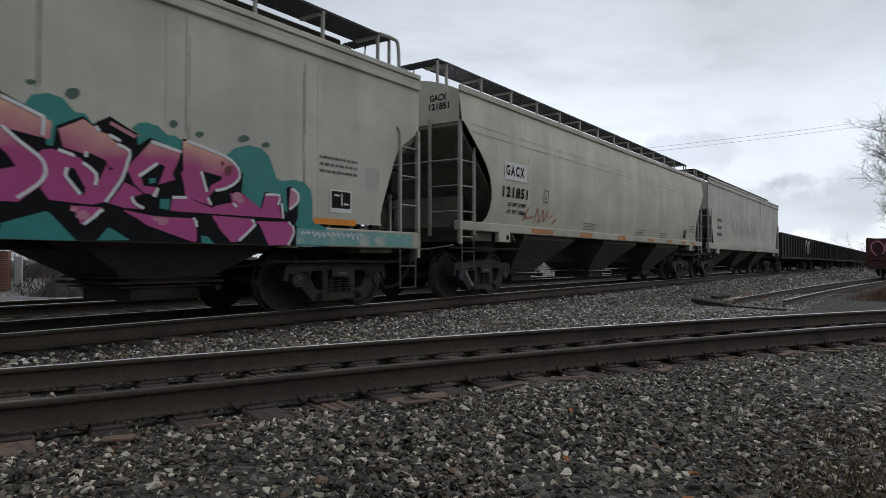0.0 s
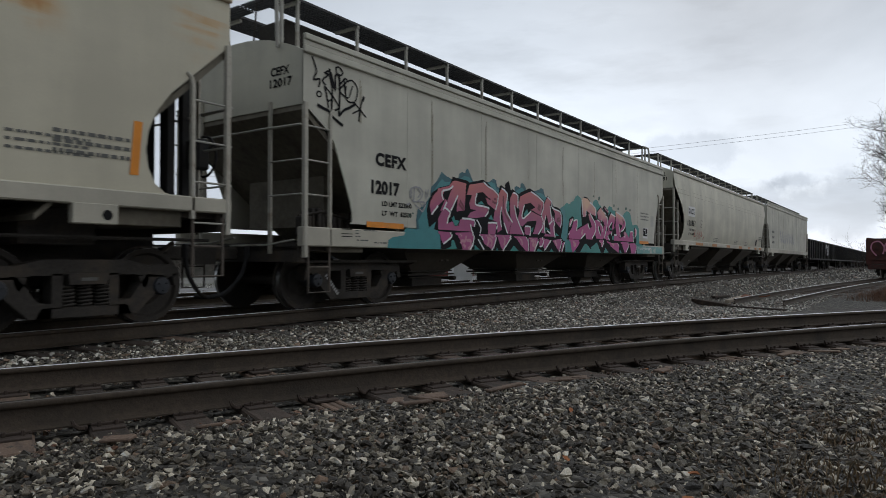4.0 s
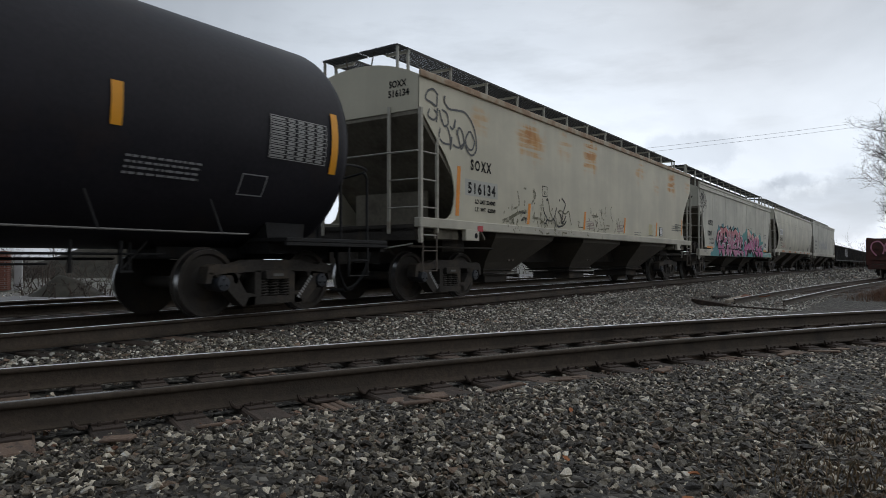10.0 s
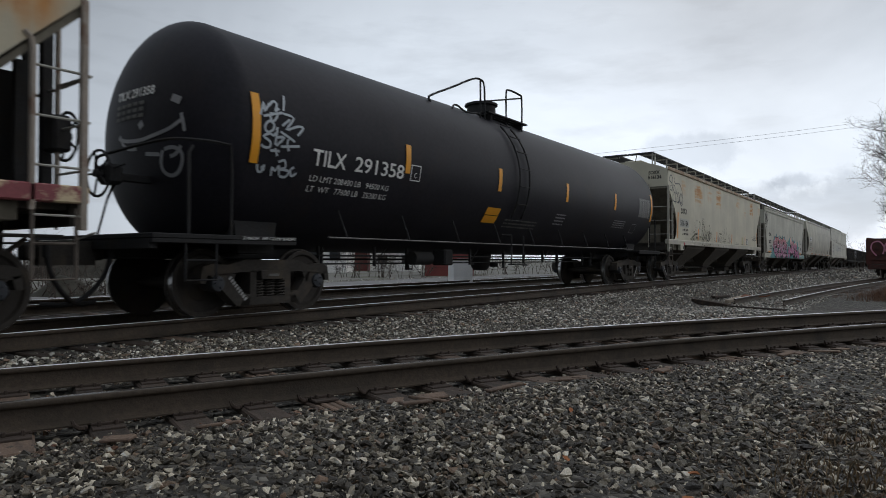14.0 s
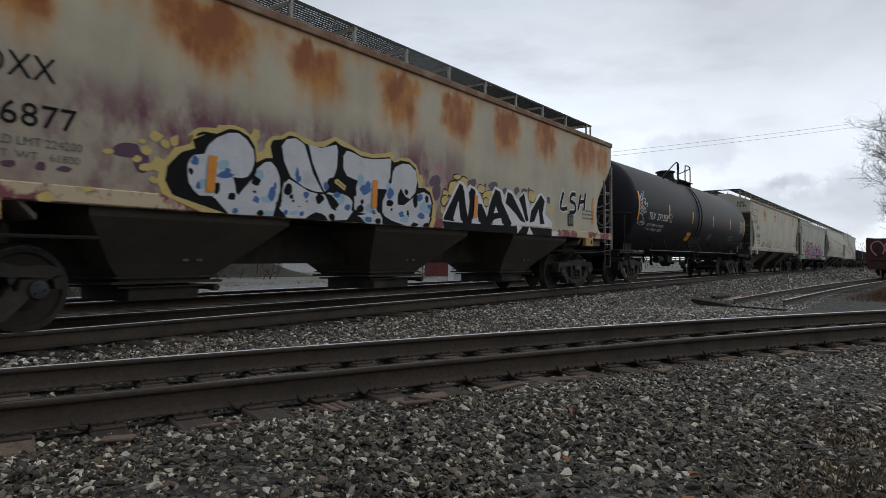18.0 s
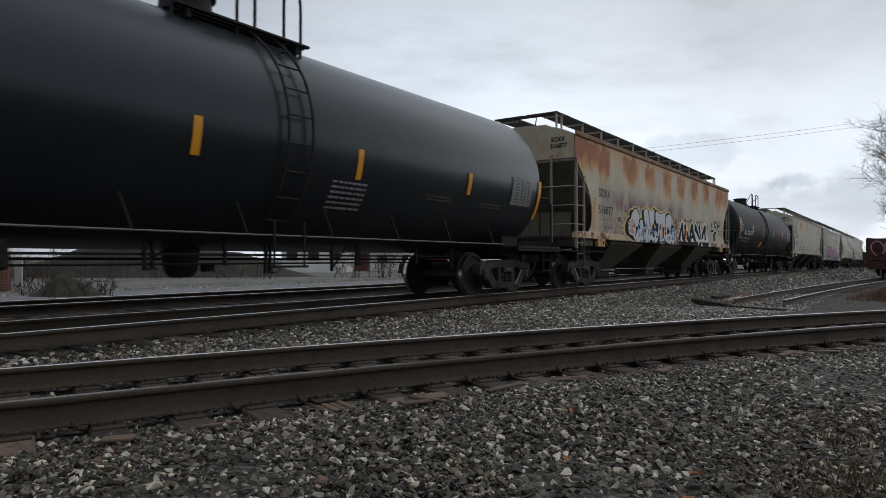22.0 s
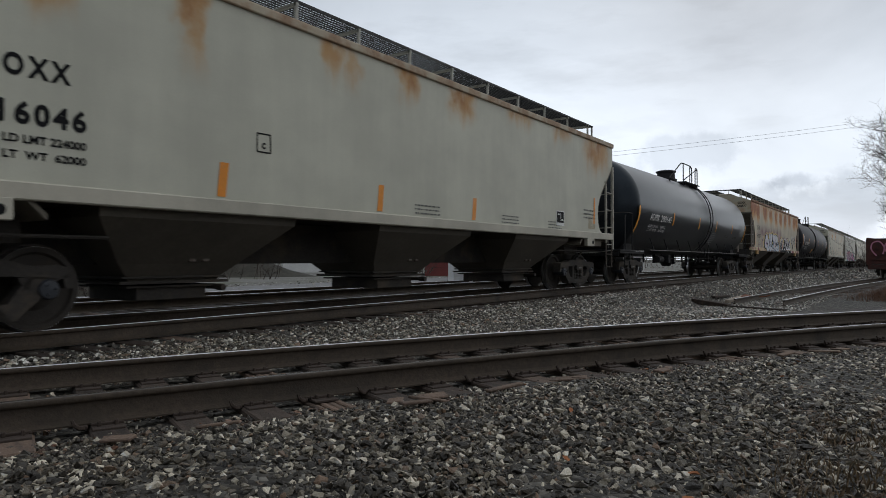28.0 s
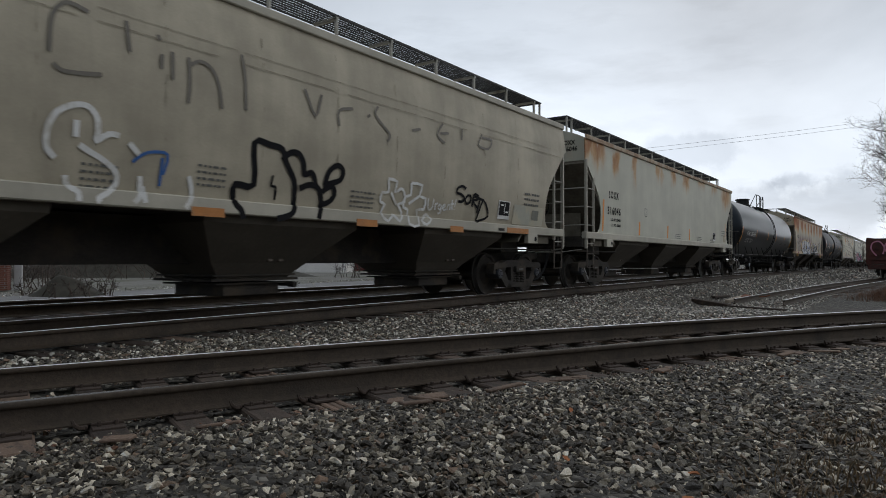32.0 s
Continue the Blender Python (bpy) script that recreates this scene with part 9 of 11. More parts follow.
    blob(m, [(3.36, 2.09), (3.34, 2.06), (3.31, 2.06), (3.28, 2.06), (3.27, 2.09), (3.31, 2.11), (3.35, 2.11)], 0, 2)
    blob(m, [(3.77, 2.16), (3.76, 2.11), (3.71, 2.08), (3.67, 2.11), (3.66, 2.17), (3.71, 2.2), (3.76, 2.22)], 0, 2)
    blob(m, [(3.01, 1.93), (2.97, 1.9), (2.92, 1.89), (2.89, 1.91), (2.88, 1.93), (2.93, 1.95), (2.98, 1.95)], 0, 2)
    blob(m, [(0.3, 1.42), (0.26, 1.36), (0.21, 1.35), (0.17, 1.39), (0.16, 1.44), (0.21, 1.48), (0.26, 1.46)], 0, 2)
    blob(m, [(1.15, 1.39), (1.13, 1.34), (1.08, 1.34), (1.05, 1.36), (1.03, 1.4), (1.08, 1.45), (1.14, 1.44)], 0, 2)
    blob(m, [(1.4, 1.4), (1.39, 1.36), (1.35, 1.34), (1.31, 1.38), (1.3, 1.42), (1.34, 1.46), (1.39, 1.45)], 0, 2)
    blob(m, [(1.79, 1.79), (1.77, 1.73), (1.72, 1.71), (1.67, 1.75), (1.69, 1.8), (1.72, 1.85), (1.77, 1.83)], 0, 2)
    blob(m, [(1.61, 1.54), (1.58, 1.49), (1.54, 1.5), (1.51, 1.51), (1.52, 1.56), (1.56, 1.58), (1.61, 1.57)], 0, 2)
    blob(m, [(2.39, 1.38), (2.35, 1.34), (2.28, 1.34), (2.24, 1.34), (2.22, 1.39), (2.29, 1.43), (2.36, 1.43)], 0, 2)
    blob(m, [(2.78, 1.5), (2.75, 1.48), (2.7, 1.47), (2.65, 1.48), (2.67, 1.51), (2.72, 1.52), (2.77, 1.53)], 0, 2)
    blob(m, [(1.81, 1.65), (1.8, 1.6), (1.77, 1.6), (1.74, 1.62), (1.73, 1.66), (1.77, 1.69), (1.81, 1.68)], 0, 2)
    blob(m, [(3.51, 1.67), (3.49, 1.63), (3.45, 1.63), (3.42, 1.65), (3.4, 1.68), (3.45, 1.71), (3.5, 1.69)], 0, 2)
    side_paint("graffiti", m, CREAM_YELLOW, car, 0.8, sill, "cream splashes")


def tan_car_tags():
    """Black and white tags and smudged finger writing on the last hopper."""
    car, sill = car_e, 1.52
    m = M()
    stroke(m, [(7.84, 1.29), (7.8, 1.4), (7.7, 1.5), (7.7, 1.72), (7.99, 1.74), (7.95, 2.27), (8.21, 2.28), (8.42, 2.25), (8.5, 2.08), (8.66, 1.86), (8.69, 1.67), (8.69, 1.46), (8.59, 1.37), (8.39, 1.32)], 0.085, 0, steps=3)
    stroke(m, [(8.43, 2.1), (8.55, 2.22), (8.71, 2.23), (8.81, 2.11), (8.84, 1.96), (8.97, 2.0), (9.05, 1.9), (9.06, 1.8)], 0.085, 0, steps=3)
    stroke(m, [(8.77, 1.76), (8.97, 1.83), (9.14, 1.78), (9.21, 1.59), (9.16, 1.36)], 0.085, 0, steps=3)
    stroke(m, [(9.25, 1.84), (9.31, 2.05), (9.48, 2.16), (9.6, 2.09), (9.55, 1.95), (9.34, 1.88), (9.23, 1.83)], 0.085, 0, steps=3)
    stroke(m, [(9.21, 1.75), (9.39, 1.85), (9.46, 1.73), (9.37, 1.62), (9.23, 1.57)], 0.085, 0, steps=3)
    stroke(m, [(8.29, 1.89), (8.27, 1.75), (8.35, 1.74), (8.35, 1.57)], 0.035, 0, steps=3)
    stroke(m, [(12.96, 2.12), (12.84, 2.16), (12.69, 2.12), (12.65, 2.03), (12.82, 2.0), (12.92, 1.94), (12.86, 1.87), (12.72, 1.87)], 0.05, 0, steps=3)
    stroke(m, [(13.06, 2.02), (12.96, 1.93), (13.01, 1.85), (13.12, 1.87), (13.15, 1.97), (13.07, 2.02)], 0.05, 0, steps=3)
    stroke(m, [(13.22, 1.79), (13.25, 2.03), (13.41, 2.02), (13.39, 1.95), (13.24, 1.91), (13.41, 1.79)], 0.05, 0, steps=3)
    stroke(m, [(13.27, 2.0), (13.63, 1.95)], 0.05, 0, steps=3)
    stroke(m, [(13.49, 1.97), (13.41, 1.69)], 0.05, 0, steps=3)
    stroke(m, [(13.42, 1.53), (13.61, 1.95), (13.85, 1.65), (13.41, 1.52)], 0.05, 0, steps=3)
    side_paint("tag", m, SPRAY_BLACK, car, 1, sill, "black sprayed tag")
    m = M()
    stroke(m, [(5.54, 1.78), (5.46, 1.87), (5.45, 2.02), (5.5, 2.18), (5.6, 2.28), (5.74, 2.34), (5.85, 2.33), (5.93, 2.24), (5.95, 2.1), (5.93, 2.0), (6.06, 2.09), (6.18, 2.09)], 0.06, 0, steps=3)
    stroke(m, [(5.73, 2.18), (5.73, 2.01)], 0.06, 0, steps=3)
    stroke(m, [(5.77, 1.94), (5.86, 1.89), (6.03, 1.81), (6.16, 1.71), (6.18, 1.59), (6.1, 1.49), (5.99, 1.41), (6.01, 1.37)], 0.06, 0, steps=3)
    stroke(m, [(6.29, 2.03), (6.41, 1.92)], 0.06, 0, steps=3)
    stroke(m, [(6.44, 1.69), (6.45, 1.49), (6.38, 1.39)], 0.06, 0, steps=3)
    stroke(m, [(6.48, 1.58), (6.51, 1.4)], 0.06, 0, steps=3)
    stroke(m, [(7.04, 1.75), (7.1, 1.54), (7.01, 1.37)], 0.06, 0, steps=3)
    stroke(m, [(5.65, 1.62), (5.68, 1.52), (5.78, 1.46), (5.79, 1.37)], 0.06, 0, steps=3)
    stroke(m, [(10.65, 2.08), (10.88, 2.06), (10.84, 1.88), (10.99, 1.95), (11.09, 1.9), (11.12, 1.74), (10.95, 1.69), (11.08, 1.56), (11.01, 1.41), (10.84, 1.51), (10.71, 1.4), (10.54, 1.51), (10.62, 1.67), (10.5, 1.7), (10.53, 1.85), (10.68, 1.87), (10.65, 2.08)], 0.05, 0, steps=2)
    stroke(m, [(10.75, 1.87), (10.83, 1.77), (10.91, 1.68)], 0.05, 0, steps=2)
    stroke(m, [(11.26, 2.07), (11.57, 2.06), (11.51, 1.87), (11.7, 1.84), (11.67, 1.65), (11.48, 1.63), (11.55, 1.37), (11.27, 1.38), (11.23, 1.62), (11.1, 1.65), (11.12, 1.83), (11.27, 1.87), (11.26, 2.07)], 0.05, 0, steps=2)
    stroke(m, [(11.51, 1.87), (11.24, 1.72)], 0.05, 0, steps=2)
    stroke(m, [(11.76, 1.57), (11.9, 1.49), (11.77, 1.39), (11.62, 1.46), (11.76, 1.57)], 0.05, 0, steps=2)
    stroke(m, [(11.78, 1.86), (11.79, 1.7), (11.85, 1.65), (11.93, 1.72), (11.94, 1.86)], 0.032, 0, steps=2)
    stroke(m, [(12.0, 1.79), (12.01, 1.66), (12.01, 1.75), (12.08, 1.79)], 0.032, 0, steps=2)
    stroke(m, [(12.18, 1.75), (12.13, 1.77), (12.11, 1.7), (12.17, 1.68), (12.2, 1.76), (12.18, 1.62), (12.11, 1.61)], 0.032, 0, steps=2)
    stroke(m, [(12.24, 1.71), (12.32, 1.75), (12.29, 1.78), (12.24, 1.74), (12.28, 1.67), (12.35, 1.7)], 0.032, 0, steps=2)
    stroke(m, [(12.39, 1.68), (12.4, 1.77), (12.47, 1.78), (12.47, 1.69)], 0.032, 0, steps=2)
    stroke(m, [(12.53, 1.88), (12.53, 1.74), (12.57, 1.7)], 0.032, 0, steps=2)
    stroke(m, [(12.48, 1.8), (12.59, 1.81)], 0.032, 0, steps=2)
    stroke(m, [(12.65, 1.9), (12.62, 1.76)], 0.032, 0, steps=2)
    stroke(m, [(12.62, 1.71), (12.62, 1.7)], 0.032, 0, steps=2)
    side_paint("tag", m, THIN_WHITE, car, 2, sill, "thin white sprayed tag")
    m = M()
    stroke(m, [(5.84, 3.31), (5.65, 3.35), (5.54, 3.28), (5.47, 3.12), (5.45, 2.8)], 0.045, 0, steps=3)
    stroke(m, [(5.49, 2.7), (5.6, 2.64), (5.97, 2.69)], 0.045, 0, steps=3)
    stroke(m, [(6.24, 3.34), (6.27, 3.01)], 0.045, 0, steps=3)
    stroke(m, [(6.6, 3.29), (6.63, 3.23)], 0.045, 0, steps=3)
    stroke(m, [(6.65, 3.08), (6.64, 2.91)], 0.045, 0, steps=3)
    stroke(m, [(6.78, 3.14), (6.78, 2.82)], 0.045, 0, steps=3)
    stroke(m, [(6.99, 3.13), (7.0, 2.83), (6.98, 2.59)], 0.045, 0, steps=3)
    stroke(m, [(7.0, 3.04), (7.14, 3.12), (7.3, 3.07), (7.4, 2.88), (7.44, 2.61)], 0.045, 0, steps=3)
    stroke(m, [(7.75, 3.36), (7.79, 3.08), (7.8, 2.66)], 0.045, 0, steps=3)
    stroke(m, [(8.81, 3.15), (9.0, 2.8), (9.13, 3.13)], 0.045, 0, steps=3)
    stroke(m, [(9.78, 3.05), (9.48, 2.97), (9.48, 2.74)], 0.045, 0, steps=3)
    stroke(m, [(10.17, 3.03), (10.1, 2.98)], 0.045, 0, steps=3)
    stroke(m, [(10.37, 3.2), (10.3, 3.06), (10.48, 2.91), (10.65, 2.79), (10.58, 2.67)], 0.045, 0, steps=3)
    stroke(m, [(11.48, 3.02), (11.24, 2.96)], 0.045, 0, steps=3)
    stroke(m, [(12.16, 3.23), (11.98, 3.0), (12.21, 2.88)], 0.045, 0, steps=3)
    stroke(m, [(12.07, 3.04), (12.34, 3.08)], 0.045, 0, steps=3)
    stroke(m, [(12.8, 3.24), (12.77, 3.02)], 0.045, 0, steps=3)
    stroke(m, [(13.51, 3.24), (13.36, 3.01), (13.73, 2.99), (13.88, 3.18), (13.51, 3.18)], 0.045, 0, steps=3)
    side_paint("smudged_writing", m, GHOST, car, 0, None, "faint smudged finger writing")
    m = M()
    stroke(m, [(6.34, 1.83), (6.44, 1.92), (6.57, 1.97), (6.75, 1.96), (6.71, 1.73)], 0.035, 0, steps=3)
    stroke(m, [(6.69, 1.92), (6.68, 1.6)], 0.035, 0, steps=3)
    side_paint("tag", m, BLUE, car, 1, None, "thin blue tag")
    rng = random.Random(8)
    bars_of_print(5.8, 1.74, 0.39, 4, 0.075, YS, GREY_INK, car, rng, 0.45)
    bars_of_print(7.15, 1.88, 0.4, 4, 0.075, YS, GREY_INK, car, rng, 0.45)
    bars_of_print(9.81, 1.8, 0.56, 4, 0.075, YS, GREY_INK, car, rng, 0.45)
    bars_of_print(15.31, 2.20, 0.70, 3, 0.115, YS, GREY_INK, car, rng, 0.5)
    patch(car, 14.88, 16.30, 1.54, 1.96, PALE_WASH, label="patch of thin grey-green paint")
    patch(car, 15.73, 16.04, 1.66, 1.88, STICKER, "sticker", YS - 0.001, "dull grey-green sticker")
    framed_plate(car, 14.23, 14.70, 1.62, 2.00)
    part("tow_eye", M().box(14.28, 14.52, -1.55, -1.536, 1.375, 1.43, 0.006), UNDER, car)
    part("reflector", M().box(7.09, 7.55, -1.541, -1.536, 1.29, 1.40), FADED, car, "faded orange reflective strip")
    part("reflector", M().box(9.96, 10.44, -1.541, -1.536, 1.29, 1.40), FADED, car, "faded orange reflective strip")
    part("reflector", M().box(12.51, 12.95, -1.541, -1.536, 1.29, 1.40), FADED, car, "faded orange reflective strip")
    part("reflector", M().box(14.64, 15.60, -1.541, -1.536, 1.345, 1.455), FADED, car, "faded orange reflective strip")


def beige_car_marks():
    """Looping black tag, peeled film and lettering on the lightly rusted beige hopper."""
    car, sill = car_a, 1.52
    m = M()
    stroke(m, [(0.56, 3.76), (0.41, 3.84), (0.24, 3.77), (0.18, 3.63), (0.36, 3.59), (0.51, 3.56), (0.53, 3.74)], 0.04, 0, steps=4)
    stroke(m, [(0.3, 3.47), (0.25, 3.34), (0.42, 3.29), (0.54, 3.4), (0.44, 3.48)], 0.04, 0, steps=4)
    stroke(m, [(0.54, 3.53), (0.51, 3.26)], 0.04, 0, steps=4)
    stroke(m, [(0.6, 3.5), (0.68, 3.3)], 0.04, 0, steps=4)
    stroke(m, [(0.68, 3.52), (0.85, 3.47), (0.88, 3.3), (0.76, 3.23), (0.68, 3.34)], 0.04, 0, steps=4)
    stroke(m, [(0.94, 3.26), (1.04, 3.22), (1.12, 3.42), (1.09, 3.25)], 0.04, 0, steps=4)
    stroke(m, [(0.63, 3.18), (0.59, 3.02), (0.72, 2.92), (0.98, 2.92)], 0.04, 0, steps=4)
    stroke(m, [(0.81, 3.27), (0.94, 3.09), (0.96, 2.83), (1.0, 3.07)], 0.04, 0, steps=4)
    stroke(m, [(1.17, 3.22), (1.24, 3.06), (1.31, 2.89), (1.42, 3.0), (1.36, 3.21), (1.24, 3.28), (1.17, 3.13)], 0.04, 0, steps=4)
    stroke(m, [(1.04, 2.93), (1.24, 2.9), (1.47, 3.05)], 0.04, 0, steps=4)
    stroke(m, [(1.59, 3.26), (1.47, 3.1), (1.53, 2.95), (1.7, 2.92), (1.79, 3.09), (1.67, 3.25), (1.59, 3.26)], 0.04, 0, steps=4)
    stroke(m, [(0.78, 3.8), (0.76, 3.69), (0.91, 3.58), (1.17, 3.6), (1.47, 3.6), (1.73, 3.42), (1.85, 3.17), (1.85, 2.93), (1.7, 2.81), (1.52, 2.89), (1.45, 3.05)], 0.04, 0, steps=4)
    side_paint("tag", m, TAG_DARK, car, 1, None, "looping black sprayed tag")
    m, ink = M(), M()
    stroke(m, [(2.9, 1.58), (3.28, 1.69), (3.61, 1.8), (3.97, 1.85)], 0.075, 0, steps=3)
    stroke(m, [(2.95, 1.61), (3.18, 1.61)], 0.075, 0, steps=3)
    stroke(m, [(3.55, 2.28), (3.62, 1.98), (3.36, 1.87)], 0.042, 0, steps=3)
    stroke(m, [(3.84, 2.36), (3.95, 2.36)], 0.042, 0, steps=3)
    stroke(m, [(4.18, 2.03), (4.38, 2.19), (4.4, 2.32)], 0.042, 0, steps=3)
    stroke(m, [(3.73, 1.64), (3.98, 1.7)], 0.042, 0, steps=3)
    stroke(m, [(2.99, 1.81), (2.94, 1.74)], 0.042, 0, steps=3)
    stroke(m, [(3.31, 1.43), (3.38, 1.36)], 0.042, 0, steps=3)
    stroke(m, [(4.28, 1.71), (4.68, 1.73)], 0.042, 0, steps=3)
    stroke(m, [(3.88, 2.09), (3.86, 1.97)], 0.042, 0, steps=3)
    stroke(m, [(4.76, 2.2), (4.78, 2.03)], 0.042, 0, steps=3)
    stroke(m, [(5.01, 2.24), (5.09, 2.1), (5.13, 1.95), (5.27, 1.78), (5.38, 1.71)], 0.042, 0, steps=3)
    stroke(m, [(5.57, 1.93), (5.74, 1.98), (6, 1.91), (6.22, 1.99), (6.29, 1.81), (6.38, 1.65)], 0.042, 0, steps=3)
    stroke(m, [(5.45, 1.84), (5.5, 1.69), (5.54, 1.62)], 0.042, 0, steps=3)
    stroke(m, [(5.24, 1.94), (5.3, 2.01)], 0.042, 0, steps=3)
    stroke(m, [(4.32, 1.71), (4.57, 1.74)], 0.042, 0, steps=3)
    stroke(m, [(4.7, 1.58), (4.8, 1.68), (4.84, 1.56)], 0.042, 0, steps=3)
    stroke(m, [(4.93, 1.66), (5.02, 1.56)], 0.042, 0, steps=3)
    stroke(m, [(4.53, 1.45), (4.71, 1.38)], 0.042, 0, steps=3)
    stroke(m, [(4.89, 1.38), (5.05, 1.4)], 0.042, 0, steps=3)
    stroke(m, [(5.29, 1.42), (5.44, 1.37)], 0.042, 0, steps=3)
    stroke(m, [(5.81, 1.44), (6.03, 1.43)], 0.042, 0, steps=3)
    stroke(m, [(7.75, 1.93), (8.12, 1.96)], 0.042, 0, steps=3)
    stroke(m, [(7.91, 1.85), (8.12, 1.78)], 0.042, 0, steps=3)
    stroke(m, [(6.88, 1.77), (6.8, 1.62)], 0.042, 0, steps=3)
    stroke(m, [(8.15, 1.64), (8.16, 1.54)], 0.042, 0, steps=3)
    stroke(m, [(7.31, 1.44), (7.44, 1.4)], 0.042, 0, steps=3)
    stroke(m, [(6.78, 1.76), (6.91, 1.74)], 0.03, 0, steps=2)
    stroke(m, [(6.8, 1.62), (7.16, 1.62)], 0.03, 0, steps=2)
    stroke(m, [(7.63, 2.16), (7.64, 2.01)], 0.03, 0, steps=2)
    stroke(m, [(7.69, 1.98), (8.15, 1.97)], 0.03, 0, steps=2)
    stroke(m, [(9.09, 2.24), (9.12, 2.02), (9.25, 1.86)], 0.03, 0, steps=2)
    stroke(m, [(8.7, 2.27), (8.72, 1.98)], 0.03, 0, steps=2)
    stroke(m, [(8.22, 1.61), (8.95, 1.66)], 0.03, 0, steps=2)
    stroke(m, [(8.72, 1.74), (8.99, 1.74)], 0.03, 0, steps=2)
    stroke(m, [(9.69, 2.01), (9.7, 1.92)], 0.03, 0, steps=2)
    stroke(m, [(10.03, 2.18), (10.05, 2.15)], 0.03, 0, steps=2)
    stroke(m, [(9.18, 2.3), (9.1, 2.25)], 0.03, 0, steps=2)
    stroke(m, [(9.5, 1.8), (9.6, 1.89)], 0.03, 0, steps=2)
    stroke(ink, [(4.78, 2.01), (4.85, 1.87), (4.99, 1.74), (4.89, 1.62), (4.83, 1.65)], 0.042, 0, steps=3)
    stroke(ink, [(4.99, 1.72), (5.19, 1.7), (5.38, 1.79), (5.51, 2.04)], 0.042, 0, steps=3)
    stroke(ink, [(5.34, 1.77), (5.44, 1.65), (5.39, 1.5)], 0.042, 0, steps=3)
    stroke(ink, [(5.79, 2.29), (5.95, 2.21), (6.01, 2.13), (5.87, 1.92), (5.85, 1.76)], 0.042, 0, steps=3)
    stroke(ink, [(5.61, 1.94), (5.74, 1.83), (5.78, 1.68), (5.96, 1.65)], 0.045, 0, steps=3)
    stroke(ink, [(5.52, 1.63), (5.62, 1.58), (5.91, 1.63), (6.06, 1.74)], 0.045, 0, steps=3)
    stroke(ink, [(4.95, 2.19), (5.06, 2.18)], 0.045, 0, steps=3)
    stroke(ink, [(5.65, 2.22), (5.7, 2.23)], 0.045, 0, steps=3)
    stroke(ink, [(5.74, 1.9), (5.85, 1.69), (6.05, 1.87)], 0.045, 0, steps=3)
    stroke(ink, [(5.8, 1.68), (5.83, 1.85)], 0.045, 0, steps=3)
    stroke(ink, [(3.61, 1.83), (3.91, 1.81)], 0.045, 0, steps=3)
    stroke(ink, [(3.71, 1.63), (3.85, 1.71), (3.96, 1.66)], 0.045, 0, steps=3)
    frng = random.Random(19)
    for x0, x1, z0, z1, n in ((3.0, 4.1, 1.55, 1.9, 22), (4.25, 4.38, 1.62, 2.4, 16), (4.62, 4.75, 1.62, 2.2, 16), (4.5, 5.9, 1.54, 1.75, 26), (7.4, 8.1, 1.56, 2.05, 20), (8.0, 8.9, 1.56, 2.2, 34), (9.2, 10.2, 1.56, 1.95, 16), (3.0, 8.5, 1.40, 1.52, 16)):
        for k in range(n):
            x, z = frng.uniform(x0, x1), z0 + (z1 - z0) * frng.random() ** 1.5
            w, h = frng.uniform(0.012, 0.04), frng.uniform(0.015, 0.08)
            blob(m, [(x + w * math.cos(1.05 * j) * frng.uniform(0.4, 1.2), z + h * math.sin(1.05 * j) * frng.uniform(0.4, 1.2)) for j in range(6)], 0, 2)
    side_paint("peeled_film", m, PEEL, car, 0, sill, "torn remains of peeled film")
    side_paint("peeled_film", ink, FILM_DARK, car, 1, sill, "dark torn film")
    rng = random.Random(9)
    reflectors(car, YS, (1.18,), 1.60, 2.55, ORANGE, 0.12, 0.07)
    reflectors(car, YS, (4.04, 7.18, 10.19, 13.27), 1.57, 2.04, ORANGE, 0.12, 0.08)
    data_panel(car, 13.62, 1.59, YS, WHITE)
    bars_of_print(11.10, 1.62, 0.64, 2, 0.07, YS, GREY_INK, car, rng, 0.45)
    bars_of_print(12.40, 1.57, 0.55, 1, 0.07, YS, GREY_INK, car, rng, 0.45)
    bars_of_print(15.07, 1.99, 0.8, 3, 0.08, YS, GREY_INK, car, rng, 0.45)
    for x in (7.33, 9.58):
        for k in range(5):
            patch(car, x, x + 0.52, 1.605 + 0.045 * k, 1.622 + 0.045 * k, PRINT_ROSE, "warning_print", YS - 0.001)
    patch(car, 12.42, 13.20, 1.57, 1.95, YELLOW_WASH, "paint_patch", YS + 0.002, "faint yellow patch of paint")
    part("red_tab", M().box(1.86, 2.06, -1.5405, -1.536, 1.33, 1.44), RED, car, "small red marker")


def head_paint(name, m, mat, car, label="", inset=0.45):
    """Lays strokes drawn in y and z on the rounded end of a tank."""
    me = m if isinstance(m, bpy.types.Mesh) else m.mesh(name, mat)
    for v in me.vertices:
        y, z = v.co.x, v.co.z
        q = min(0.98, (y * y + (z - TANK_Z) ** 2) / TANK_R ** 2)
        v.co = (inset + 0.66 * (1 - math.sqrt(1 - q)) - 0.014, y, z)
    me.update()
    return part(name, me, mat, car, label)


